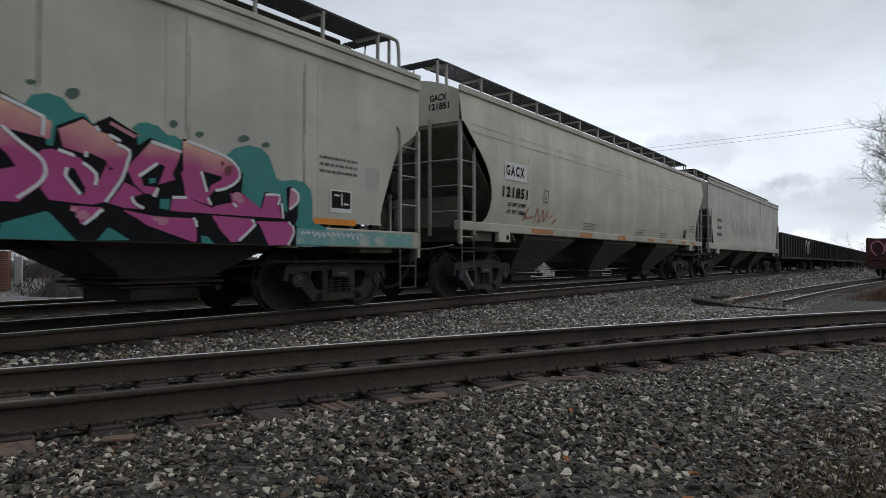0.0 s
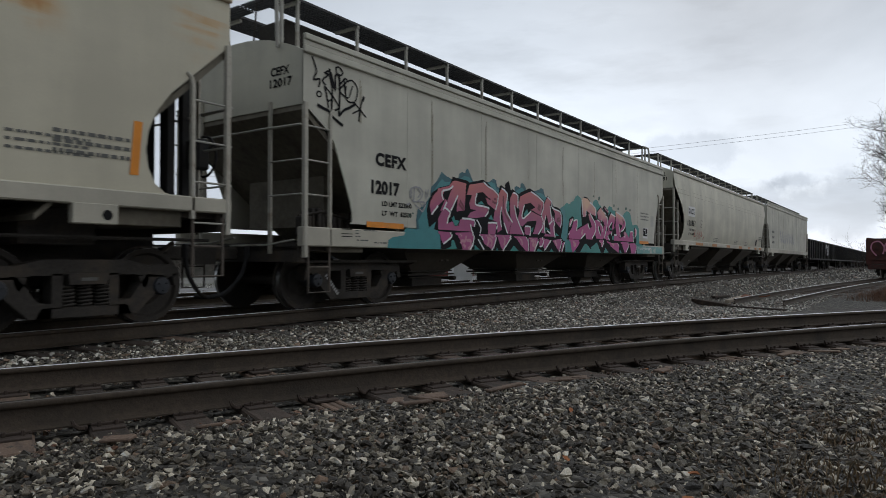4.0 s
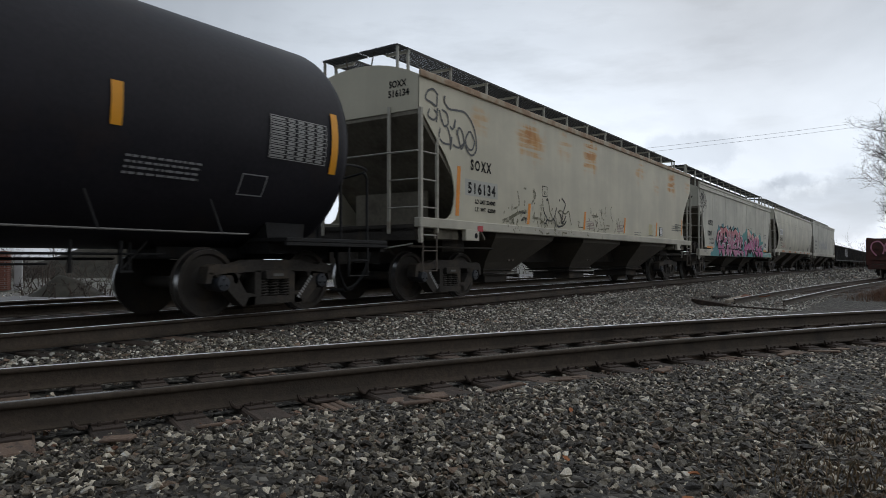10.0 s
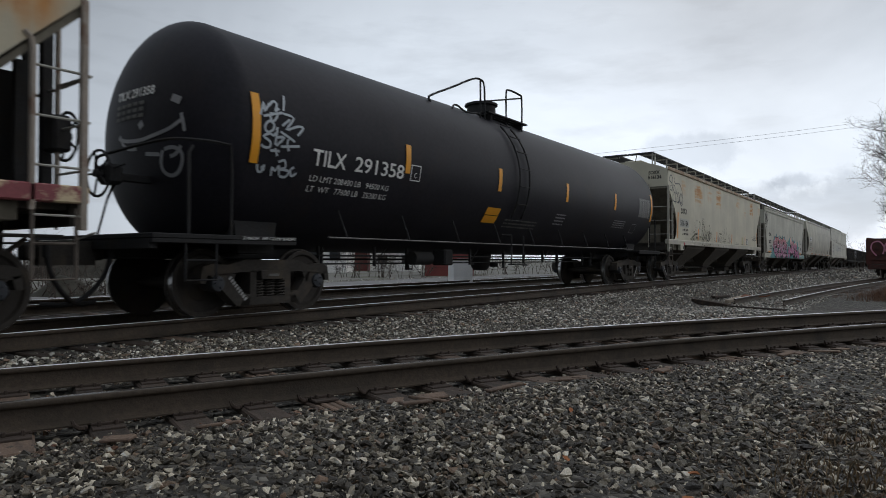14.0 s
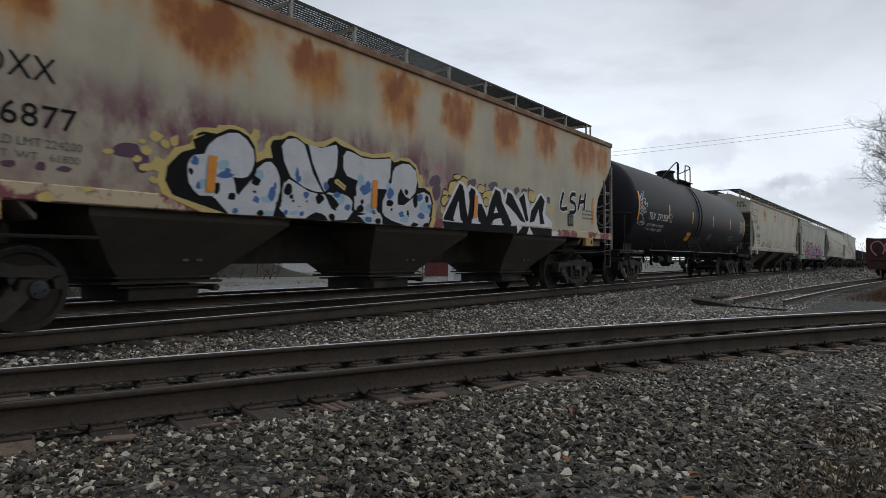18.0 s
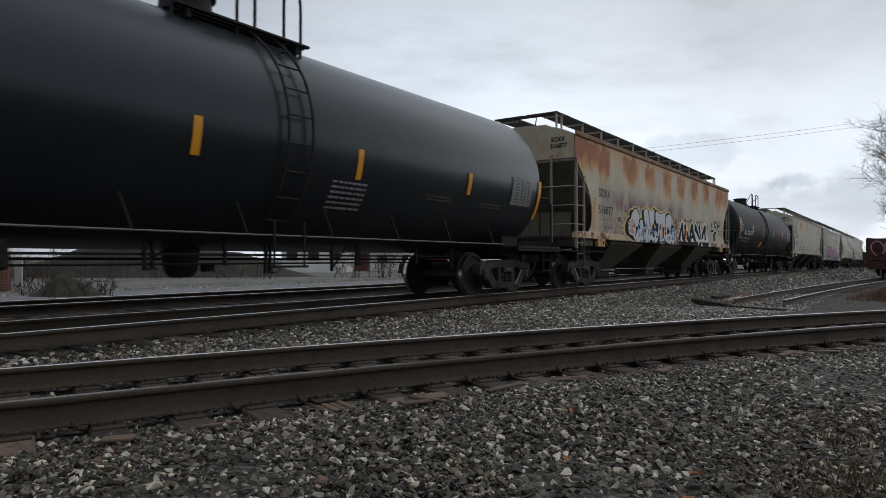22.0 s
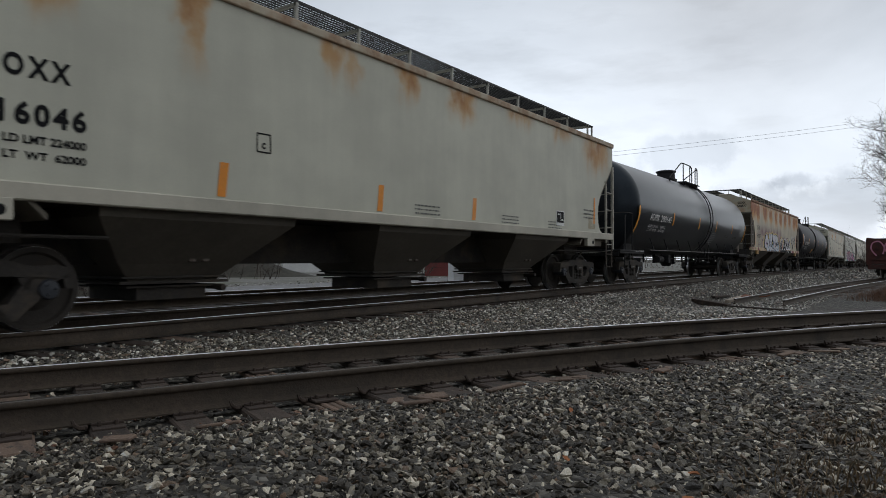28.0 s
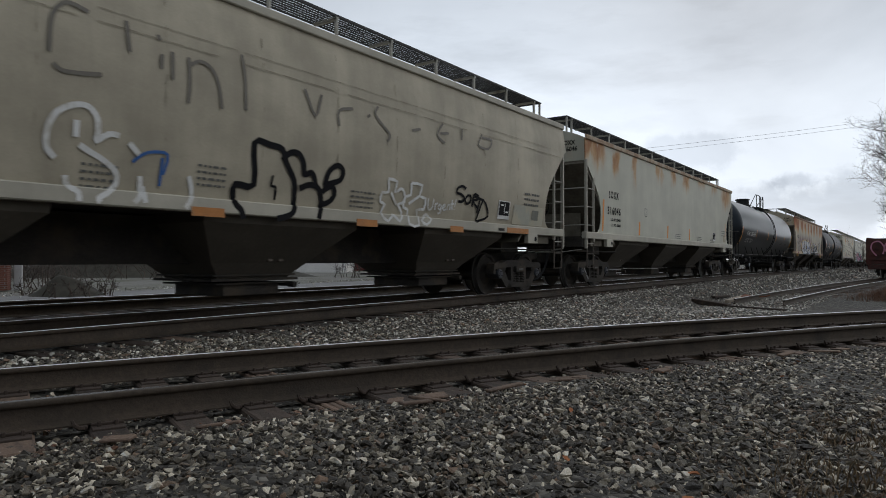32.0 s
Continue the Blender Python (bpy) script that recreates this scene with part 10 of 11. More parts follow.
def black_tank_tags():
    """Chalk drawings on the matt black tank car."""
    car = tank_u
    m = M()
    stroke(m, [(1.2, 2.65), (1.27, 2.83), (1.27, 2.71), (1.36, 2.83)], 0.034, 0, steps=3)
    stroke(m, [(1.32, 2.77), (1.43, 2.87), (1.49, 2.84), (1.45, 2.74), (1.52, 2.79)], 0.034, 0, steps=3)
    stroke(m, [(1.64, 2.99), (1.62, 2.88), (1.59, 2.77)], 0.034, 0, steps=3)
    stroke(m, [(1.25, 2.64), (1.44, 2.7), (1.58, 2.74)], 0.034, 0, steps=3)
    stroke(m, [(1.35, 2.68), (1.4, 2.59), (1.49, 2.7), (1.36, 2.69)], 0.034, 0, steps=3)
    stroke(m, [(1.36, 2.59), (1.42, 2.56), (1.4, 2.48), (1.31, 2.44), (1.27, 2.5), (1.31, 2.57), (1.37, 2.6)], 0.034, 0, steps=3)
    stroke(m, [(1.45, 2.51), (1.48, 2.47), (1.41, 2.41), (1.37, 2.43)], 0.034, 0, steps=3)
    stroke(m, [(1.48, 2.53), (1.45, 2.29)], 0.034, 0, steps=3)
    stroke(m, [(1.59, 2.73), (1.77, 2.7), (1.63, 2.52), (1.82, 2.59), (1.94, 2.59), (1.83, 2.47)], 0.034, 0, steps=3)
    stroke(m, [(1.7, 2.67), (1.56, 2.56)], 0.034, 0, steps=3)
    stroke(m, [(1.53, 2.48), (1.79, 2.38)], 0.034, 0, steps=3)
    stroke(m, [(1.7, 2.24), (1.66, 2.32), (1.67, 2.4)], 0.034, 0, steps=3)
    stroke(m, [(1.47, 2.28), (1.6, 2.41), (1.47, 2.39)], 0.034, 0, steps=3)
    stroke(m, [(1.55, 2.28), (1.88, 2.33)], 0.034, 0, steps=3)
    stroke(m, [(1.37, 2.43), (1.25, 2.38), (1.37, 2.32), (1.36, 2.25), (1.27, 2.24), (1.23, 2.27)], 0.034, 0, steps=3)
    stroke(m, [(1.38, 2.21), (1.54, 2.22)], 0.034, 0, steps=3)
    stroke(m, [(1.46, 2.25), (1.51, 2.15)], 0.034, 0, steps=3)
    stroke(m, [(1.21, 2.01), (1.24, 1.93), (1.3, 1.93), (1.29, 2)], 0.034, 0, steps=3)
    stroke(m, [(1.32, 2.02), (1.33, 1.94)], 0.034, 0, steps=3)
    stroke(m, [(1.47, 1.89), (1.46, 2), (1.52, 1.96), (1.57, 2.03), (1.6, 1.91)], 0.034, 0, steps=3)
    stroke(m, [(1.55, 2.08), (1.65, 2.11), (1.68, 2.02), (1.6, 1.99), (1.75, 1.98), (1.72, 1.9), (1.61, 1.9)], 0.034, 0, steps=3)
    stroke(m, [(1.83, 2.04), (1.78, 2), (1.82, 1.92), (1.9, 1.97)], 0.034, 0, steps=3)
    tank_paint("tag", PALE_TAG, car, m, 0.010, "pale sprayed tag")
    m = M()
    stroke(m, [(0.44, 2.44), (0.24, 2.38), (-0.11, 2.36), (-0.41, 2.4), (-0.68, 2.46), (-0.87, 2.55), (-0.93, 2.57)], 0.05, 0, steps=4)
    stroke(m, [(0.4, 2.47), (0.33, 2.35), (0.18, 2.27), (-0.03, 2.25)], 0.05, 0, steps=4)
    stroke(m, [(-0.88, 2.65), (-0.92, 2.49), (-0.93, 2.41)], 0.05, 0, steps=4)
    stroke(m, [(-0.22, 2.17), (-0.5, 2.14)], 0.05, 0, steps=4)
    stroke(m, [(-0.56, 2.19), (-0.51, 2.03), (-0.55, 1.91), (-0.67, 1.86), (-0.79, 1.91), (-0.87, 2.05), (-0.85, 2.17), (-0.72, 2.22), (-0.59, 2.2)], 0.05, 0, steps=4)
    stroke(m, [(-0.68, 2.1), (-0.79, 2.14), (-0.87, 2.23)], 0.05, 0, steps=4)
    stroke(m, [(-0.11, 2.6), (-0.16, 2.52)], 0.10, 0, steps=3)
    stroke(m, [(-0.71, 2.87), (-0.86, 2.81)], 0.10, 0, steps=3)
    head_paint("tag", m, CHALK, car, "chalk drawing on the tank end")



def hopper_lettering(car, mark, number, x, z, lines=(), mark_w=0.78, num_w=1.04, spread=1.0):
    """Reporting mark, number and weight lines at the head of a side, and the same small on the end sheet."""
    letters(mark, x + 0.10, z + 0.46, mark_w, 0.22, YS, INK, car, bold=0.008 if spread > 0.9 else 0.012, spacing=1.42 * spread)
    letters(number, x, z, num_w, 0.23, YS, INK, car, bold=0.009 if spread > 0.9 else 0.012, spacing=1.25 * spread)
    for k, words in enumerate(lines):
        letters(words, x + 0.26, z - 0.18 - 0.155 * k, 0.78, 0.085, YS, INK, car, bold=0.003)


def end_text(car, words, y, z, w, h, x=-0.006, ink=None):
    ink = ink or INK
    me = text_mesh(words, h, ink, "lettering", 1.0, 0.004)
    co = [v.co.copy() for v in me.vertices]
    lo, hi = min(c.x for c in co), max(c.x for c in co)
    b, t = min(c.y for c in co), max(c.y for c in co)
    for v in me.vertices:
        v.co = (x, y - (v.co.x - lo) / (hi - lo) * w, z + (v.co.y - b) / (t - b) * h)
    me.update()
    part("lettering", me, ink, car)


def patch(car, x0, x1, z0, z1, mat, name="paint_patch", y=None, label=""):
    yy = (YS + 0.003) if y is None else y
    part(name, M().add([(x0, yy, z0), (x1, yy, z0), (x1, yy, z1), (x0, yy, z1)], [(0, 1, 2, 3)]), mat, car, label)


def framed_letter(car, words, x, z, w, h, on=None, mat=None):
    m = M()
    mat = mat or INK
    for a, b, c, d in ((0, w, 0, 0.018), (0, w, h - 0.018, h), (0, 0.018, 0.018, h - 0.018), (w - 0.018, w, 0.018, h - 0.018)):
        m.add([(x + a, YS, z + c), (x + b, YS, z + c), (x + b, YS, z + d), (x + a, YS, z + d)], [(0, 1, 2, 3)])
    if on == "tank":
        tank_paint("plate_frame", mat, car, m)
        tank_letters(words, x + w * 0.36, z + h * 0.18, w * 0.28, h * 0.34, mat, car)
    else:
        part("plate_frame", m, mat, car)
        letters(words, x + w * 0.36, z + h * 0.2, w * 0.28, h * 0.32, YS, mat, car)


piece_graffiti()
bubble_graffiti()
tan_car_tags()
beige_car_marks()
black_tank_tags()

patch(car_a, 1.46, 2.70, 2.02, 2.34, GREY_PATCH, label="greyer panel behind the number")
hopper_lettering(car_a, "SOXX", "516134", 1.56, 2.06, lines=("LD LMT 224000", "LT  WT  62000"))
letters("SOXX", 1.57, 2.52, 0.84, 0.245, YS, INK, car_c, bold=0.0, spacing=1.05)
letters("516877", 1.55, 2.06, 1.07, 0.23, YS, INK, car_c, bold=0.001, spacing=1.05)
letters("LD LMT 224200", 1.88, 1.87, 0.79, 0.085, YS, GREY_INK, car_c, bold=0.0)
letters("LT  WT   61800", 1.86, 1.74, 0.79, 0.075, YS, GREY_INK, car_c, bold=0.0)
hopper_lettering(car_d, "SOXX", "516046", 1.57, 2.07, lines=("LD LMT 224000", "LT  WT  62000"))
hopper_lettering(car_b, "CEFX", "12017", 1.45, 1.82, lines=("LD LMT 223500", "LT  WT  62500"), mark_w=0.80, num_w=0.72, spread=0.8)
patch(car_z1, 1.55, 2.53, 2.46, 2.84, WHITE, label="white panel behind the mark")
hopper_lettering(car_z1, "GACX", "121851", 1.50, 2.09, lines=("LD LMT 223400", "LT  WT  62600"), mark_w=0.80, num_w=1.10)
for car, mark, number in ((car_a, "SOXX", "516134"), (car_c, "SOXX", "516877"), (car_d, "SOXX", "516046"), (car_b, "CEFX", "12017"), (car_z1, "GACX", "121851")):
    top = 3.86 if car is not car_b else 3.45
    end_text(car, mark, -0.82, top, 0.40, 0.13)
    end_text(car, number, -0.80, top - 0.17, 0.48, 0.13)
framed_letter(car_d, "C", 4.80, 2.18, 0.24, 0.26)
framed_letter(car_z1, "C", 3.38, 2.10, 0.24, 0.28)
framed_letter(car_a, "C", 4.74, 2.25, 0.27, 0.25)
rng = random.Random(77)
data_panel(car_c, L_S - 3.0, 1.62, YS, GREY_INK)
framed_plate(car_d, 13.84, 14.28, 1.61, 1.97)
framed_plate(car_b, 14.61, 15.07, 1.47, 1.81)
patch(car_d, 15.80, 16.30, 1.60, 1.93, TAN_PATCH, label="tan patch of older paint")
patch(car_b, 15.41, 15.73, 1.87, 2.23, GREY_PATCH, label="greyer patch of paint")
part("graffiti", M().box(13.75, 16.55, -1.5378, -1.5364, 0.985, 1.205), TEAL_PALE, car_b, "pale teal band sprayed on the sill")
data_panel(car_z1, 15.2, 1.60, YS, GREY_INK)
for car, L, z in ((car_c, L_S, 1.80), (car_d, L_S, 1.82), (car_a, L_S, 1.80), (car_z1, 18.0, 1.80), (car_b, 16.50, 2.00)):
    bars_of_print(L - 2.1, z + 0.25, 0.8, 3, 0.10, YS, GREY_INK, car, rng, 0.5)
for car in (car_c, car_d):
    reflectors(car, YS, (1.19,), 1.58, 2.47, ORANGE, 0.11, 0.10)
reflectors(car_d, YS, (4.26, 7.27, 10.1), 1.55, 1.98, ORANGE, 0.13)
reflectors(car_d, YS, (16.2,), 1.75, 2.45, ORANGE, 0.10)
reflectors(car_c, YS - 0.02, (4.19, 7.21, 10.23), 1.59, 2.04, ORANGE, 0.12)
reflectors(car_c, YS, (16.2,), 1.75, 2.45, ORANGE, 0.12)
reflectors(car_a, YS, (16.35,), 1.7, 2.3, ORANGE, 0.10)
part("reflector", M().box(1.34, 2.27, -1.5105, -1.5062, 1.285, 1.375), ORANGE, car_b, "orange reflective strip")
part("reflector", M().box(14.29, 15.17, -1.5105, -1.5062, 1.285, 1.375), ORANGE, car_b, "orange reflective strip")
for x, w in ((2.9, 1.1), (5.6, 0.8), (8.3, 0.7), (11.0, 0.7), (13.2, 0.5), (15.0, 0.5), (16.3, 0.6)):
    part("reflector", M().box(x, x + w, -1.541, -1.5362, 1.37, 1.48), FADED, car_z1, "faded orange reflective strip")
for k, x in enumerate((5.8, 8.2, 9.9, 11.2, 12.4, 13.4)):
    bars_of_print(x, 1.72 - 0.01 * k, 0.75, 3, 0.07, YS, GREY_INK, car_d if k % 2 else car_z1, rng, 0.45)
# valve gear on the end platform of the graffiti hopper
m = M()
vr = random.Random(6)
for k in range(9):
    x = 0.35 + 0.11 * k
    part("brake_valve", M().box(x, x + vr.uniform(0.06, 0.10), -1.15 - vr.uniform(0, 0.1), -0.95, 1.0 + vr.uniform(0.0, 0.25), 1.36 + vr.uniform(0.0, 0.24), 0.02), WHEEL, car_b, smooth=40)
m.tube([(0.2, -1.2, 1.42), (0.7, -1.22, 1.50), (1.4, -1.2, 1.36)], 0.02, 6)
part("brake_pipe", m, WHEEL, car_b, "grimy bent brake pipe", smooth=40)
# bent pipe rails at the ends of the boards
for x, d in ((0.0, 1), (16.78, -1)):
    part("board_rail", M().tube(smooth3([(x + d * 0.40, -0.95, 4.72), (x + d * 0.06, -0.97, 4.72), (x - d * 0.05, -1.0, 4.60), (x - d * 0.05, -1.02, 3.85)], 5), 0.032, 7), BEIGE_STEEL, car_b, "pale bent pipe rail", smooth=50)
red_tag = M()
for k, pts in enumerate(([(2.5, 1.62), (2.7, 1.95), (2.62, 1.72), (2.95, 1.75)], [(3.05, 1.60), (3.12, 1.95), (3.25, 1.62)], [(3.3, 1.64), (3.42, 1.92), (3.5, 1.66), (3.62, 1.90)], [(3.66, 1.95), (3.7, 1.75), (3.9, 1.82)], [(3.95, 1.62), (4.15, 1.76)])):
    stroke(red_tag, pts, 0.03, 0)
side_paint("tag", red_tag, TAG_RED, car_z1, 0, None, "thin red tag")
ghost = M()
grng = random.Random(4)
for k in range(7):
    x = 4.6 + k * 0.9
    stroke(ghost, [(x, 1.9 + grng.uniform(0, 0.3)), (x + 0.2, 2.7), (x + 0.45, 2.0), (x + 0.7, 2.6 + grng.uniform(-0.2, 0.2))], 0.13, 0)
side_paint("tag", ghost, CHALK, car_z0, 0, None, "faded grey letters")
bars_of_print(1.6, 2.5, 0.9, 3, 0.32, YS, GREY_INK, car_z0, grng, 0.6)

# weld seams and creases of the panelled hoppers
SEAM = material("rust_dark_seam", (0.27, 0.235, 0.175), 0.8, 0.0, 0.3, 9.0, second=(0.42, 0.385, 0.29), mask=(0.45, 0.6), mscale=6.0)
srng = random.Random(12)
for car, xs, top, hand in ((car_e, [1.19 + 1.38 * k for k in range(12)], 3.95, 1), (car_z1, [1.2 + 1.38 * k for k in range(12)], 3.95, 1), (car_b, [1.2, 3.1, 4.95, 6.78, 8.6, 10.6, 12.25, 14.1], 3.68, 2), (car_z0, [1.3 + 1.9 * k for k in range(9)], 4.0, 2)):
    for x in xs:
        m = M()
        for k in range(hand):
            xx = x + (k - (hand - 1) / 2) * 0.035 + srng.uniform(-0.006, 0.006)
            z = top - srng.uniform(0, 0.3)
            low_z = 1.6 if 1.2 < x < 15.6 else 2.9
            while z > low_z:
                e = z - srng.uniform(0.08, 0.35)
                if car is car_b:
                    e = z - srng.uniform(0.5, 1.4)
                w = srng.uniform(0.004, 0.009)
                m.add([(xx - w, YS + 0.0012, max(e, low_z)), (xx + w, YS + 0.0012, max(e, low_z)), (xx + w, YS + 0.0012, z), (xx - w, YS + 0.0012, z)], [(0, 1, 2, 3)])
                z = e - srng.uniform(0.03, 0.5)
        part("weld_seam", m, SEAM, car)
for car, L in ((car_e, 17.5), (car_z1, 18.0)):
    m = M()
    for z, w in ((3.25, 0.006), (3.40, 0.004)):
        for k in range(9):
            a = 0.3 + (L - 0.6) * k / 9
            b = a + (L - 0.6) / 9 * srng.uniform(0.7, 1.0)
            m.add([(a, YS + 0.0022, z - w), (b, YS + 0.0022, z - w), (b, YS + 0.0022, z + w), (a, YS + 0.0022, z + w)], [(0, 1, 2, 3)])
    part("side_crease", m, SEAM, car)
for car in (car_e, car_z1):
    press_on(car)


# tank lettering, strips and panels
def heavy(words, x, z, w, h, car):
    tank_letters(words, x, z, w, h, WHITE, car, 0.003)


heavy("TILX", 2.15, 2.11, 0.68, 0.23, tank_u)
heavy("291358", 3.02, 2.11, 1.19, 0.23, tank_u)


def head_letters(words, car, inset, y, z, w, h):
    """Car number on the rounded end, with short lines of small print under it."""
    me = fit_width(text_mesh(words, h, WHITE, "lettering", 1.0, 0.004), 0, z, w, h, 0.0)
    for v in me.vertices:
        v.co.x = y - v.co.x
    head_paint("lettering", me, WHITE, car, "", inset)
    bars = M()
    for k in range(3):
        for j in range(5):
            a = y - 0.02 - 0.15 * j
            bars.add([(a, 0, z - 0.11 - 0.085 * k), (a - 0.11, 0, z - 0.11 - 0.085 * k), (a - 0.11, 0, z - 0.06 - 0.085 * k), (a, 0, z - 0.06 - 0.085 * k)], [(0, 1, 2, 3)])
    head_paint("small_print", bars, GREY_INK, car, "", inset)


head_letters("TILX 291358", tank_u, 0.45, 0.55, 2.95, 0.93, 0.13)
head_letters("ADMX 290145", tank_t, 0.60, 0.56, 2.93, 0.98, 0.13)
tank_letters("LD LMT 208400 LB   94500 KG", 2.16, 1.89, 1.74, 0.085, WHITE, tank_u)
tank_letters("LT  WT   77600 LB   35200 KG", 2.16, 1.745, 1.74, 0.085, WHITE, tank_u)
framed_letter(tank_u, "C", 4.40, 2.11, 0.27, 0.27, on="tank", mat=WHITE)
for x, z0, z1 in ((1.14, 2.02, 2.93), (4.31, 2.22, 2.70), (7.39, 2.18, 2.65), (10.68, 2.20, 2.65), (13.96, 2.20, 2.67), (17.22, 2.02, 2.90)):
    tank_reflector(tank_u, x, z0, z1, 0.13)
tank_letters("ADMX", 2.27, 2.08, 0.94, 0.22, WHITE, tank_t, 0.0)
heavy("290145", 3.38, 2.07, 1.20, 0.23, tank_t)
tank_letters("LD LMT 204 600", 2.28, 1.86, 0.98, 0.085, WHITE, tank_t)
tank_letters("92800 KG", 3.50, 1.86, 0.60, 0.085, WHITE, tank_t)
tank_letters("LT  WT   81 400", 2.29, 1.74, 0.94, 0.085, WHITE, tank_t)
tank_letters("36900 KG", 3.47, 1.74, 0.62, 0.085, WHITE, tank_t)
for x, z0, z1 in ((1.16, 1.61, 2.49), (4.86, 2.01, 2.46), (8.40, 2.01, 2.47), (11.26, 2.00, 2.46), (14.38, 2.02, 2.43), (17.3, 1.7, 2.55)):
    tank_reflector(tank_t, x, z0, z1, 0.12)


def tank_bars(car, x, z, w, rows, step_z, mat, fill=0.42):
    m = M()
    for r in range(rows):
        cx = x
        while cx < x + w:
            e = min(cx + rng.uniform(0.04, 0.12), x + w)
            zz = z - r * step_z
            m.add([(cx, 0, zz), (e, 0, zz), (e, 0, zz + step_z * fill), (cx, 0, zz + step_z * fill)], [(0, 1, 2, 3)])
            cx = e + rng.uniform(0.012, 0.03)
    tank_paint("small_print", mat, car, m)


def tank_panel(car, x0, x1, z0, z1, mat):
    m = M()
    rows = 9
    for k in range(rows + 1):
        z = z0 + (z1 - z0) * k / rows
        m.add([(x0, 0, z), (x1, 0, z), (x1, 0, z + 0.012), (x0, 0, z + 0.012)], [(0, 1, 2, 3)])
        if k < rows:
            for j in range(4):
                a = x0 + (x1 - x0) * (0.30 + 0.17 * j)
                m.add([(a, 0, z + 0.022), (a + 0.12, 0, z + 0.022), (a + 0.12, 0, z + 0.055), (a, 0, z + 0.055)], [(0, 1, 2, 3)])
            m.add([(x0 + 0.02, 0, z + 0.022), (x0 + 0.26, 0, z + 0.022), (x0 + 0.26, 0, z + 0.05), (x0 + 0.02, 0, z + 0.05)], [(0, 1, 2, 3)])
    for a in (x0, x1 - 0.012):
        m.add([(a, 0, z0), (a + 0.012, 0, z0), (a + 0.012, 0, z1), (a, 0, z1)], [(0, 1, 2, 3)])
    tank_paint("data_panel", mat, car, m, 0.010, "white printed test-data table")


tank_panel(tank_u, 16.02, 17.05, 2.12, 2.68, STENCIL)
tank_panel(tank_t, 16.05, 16.95, 1.95, 2.52, STENCIL)
tank_bars(tank_u, 14.12, 1.90, 0.95, 4, 0.06, CHALK)
tank_bars(tank_u, 10.3, 1.86, 0.55, 4, 0.075, CHALK)
tank_bars(tank_u, 8.0, 1.62, 1.5, 3, 0.07, GREY_INK)
tank_bars(tank_t, 10.75, 1.92, 0.75, 6, 0.075, CHALK)
tank_bars(tank_t, 13.1, 1.90, 0.8, 2, 0.06, GREY_INK)
tank_bars(tank_t, 14.9, 1.88, 0.8, 2, 0.06, GREY_INK)
m = M()
for z in (1.54, 1.70):
    m.add([(7.09, 0, z), (7.62, 0, z), (7.64, 0, z + 0.145), (7.11, 0, z + 0.145)], [(0, 1, 2, 3)])
tank_paint("placard", YELLOW, tank_u, m, 0.012, "pair of orange placards")
m = M()
for a, b, c, d in ((15.68, 16.09, 1.61, 1.625), (15.68, 16.09, 1.865, 1.88), (15.68, 15.695, 1.61, 1.88), (16.075, 16.09, 1.61, 1.88)):
    m.add([(a, 0, c), (b, 0, c), (b, 0, d), (a, 0, d)], [(0, 1, 2, 3)])
tank_paint("placard_holder", CHALK, tank_u, m, 0.012)


# ---------------------------------------------------------------- beyond the train

def from_view(px_x, depth, z=0.0):
    """A point of the ground plan at a depth before the camera, by its bearing across the view."""
    k = (px_x - 784.0) / 1170.6
    x = math.sin(YAW) * depth + math.cos(YAW) * k * depth
    y = math.cos(YAW) * depth - math.sin(YAW) * k * depth
    return Vector((x, y, z))


def twigs(m, base, direction, length, radius, level, rng, spread=0.5, n=5):
    """Adds a branch and its finer branches to the mesh m."""
    pts, d, p = [tuple(base)], Vector(direction).normalized(), Vector(base)
    for k in range(3):
        d = (d + Vector((rng.gauss(0, 0.16), rng.gauss(0, 0.16), rng.gauss(0.04, 0.12)))).normalized()
        p = p + d * length / 3
        pts.append(tuple(p))
    m.tube(pts, [radius, radius * 0.8, radius * 0.6, radius * 0.4], 5 if level > 2 else 3, False)
    if level == 0:
        return
    for k in range(n):
        a = pts[1 + int(rng.random() * 2.99)]
        side = Vector((rng.gauss(0, 1), rng.gauss(0, 1), rng.gauss(0.25, 0.7))).normalized()
        nd = (d * (1 - spread) + side * spread * 1.25).normalized()
        twigs(m, a, nd, length * rng.uniform(0.5, 0.72), radius * 0.52, level - 1, rng, spread, n)


BARK = material("bare_grey_bark", (0.060, 0.050, 0.042), 0.9, 0.0, 0.3, 4.0, 0.4, 30)
BRUSH = material("brown_brush_twigs", (0.060, 0.044, 0.035), 0.9, 0.0, 0.35, 2.0, island=0.4)
RUSSET = material("russet_dead_weeds", (0.135, 0.066, 0.036), 0.9, 0.0, 0.3, 3.0, island=0.5)
DRY = material("dry_grass", (0.135, 0.092, 0.050), 0.9, 0.0, 0.3, 3.0, island=0.5)
EARTH = material("weedy_earth", (0.030, 0.027, 0.018), 0.95, 0.0, 0.4, 0.8, 0.5, 8, second=(0.050, 0.043, 0.032), mask=(0.45, 0.65))
PALE_WALL = material("pale_painted_wall", (0.74, 0.72, 0.69), 0.8, 0.0, 0.15, 0.6, 0.1, 10)
RED_WALL = material("barn_red_siding", (0.19, 0.045, 0.040), 0.8, 0.0, 0.25, 0.8, 0.1, 10)
BRICK = material("red_brick_pier", (0.20, 0.085, 0.06), 0.9, 0.0, 0.3, 9.0, 0.4, 20)
CONCRETE = material("weathered_concrete", (0.42, 0.42, 0.42), 0.85, 0.0, 0.12, 2.0, 0.15, 30)
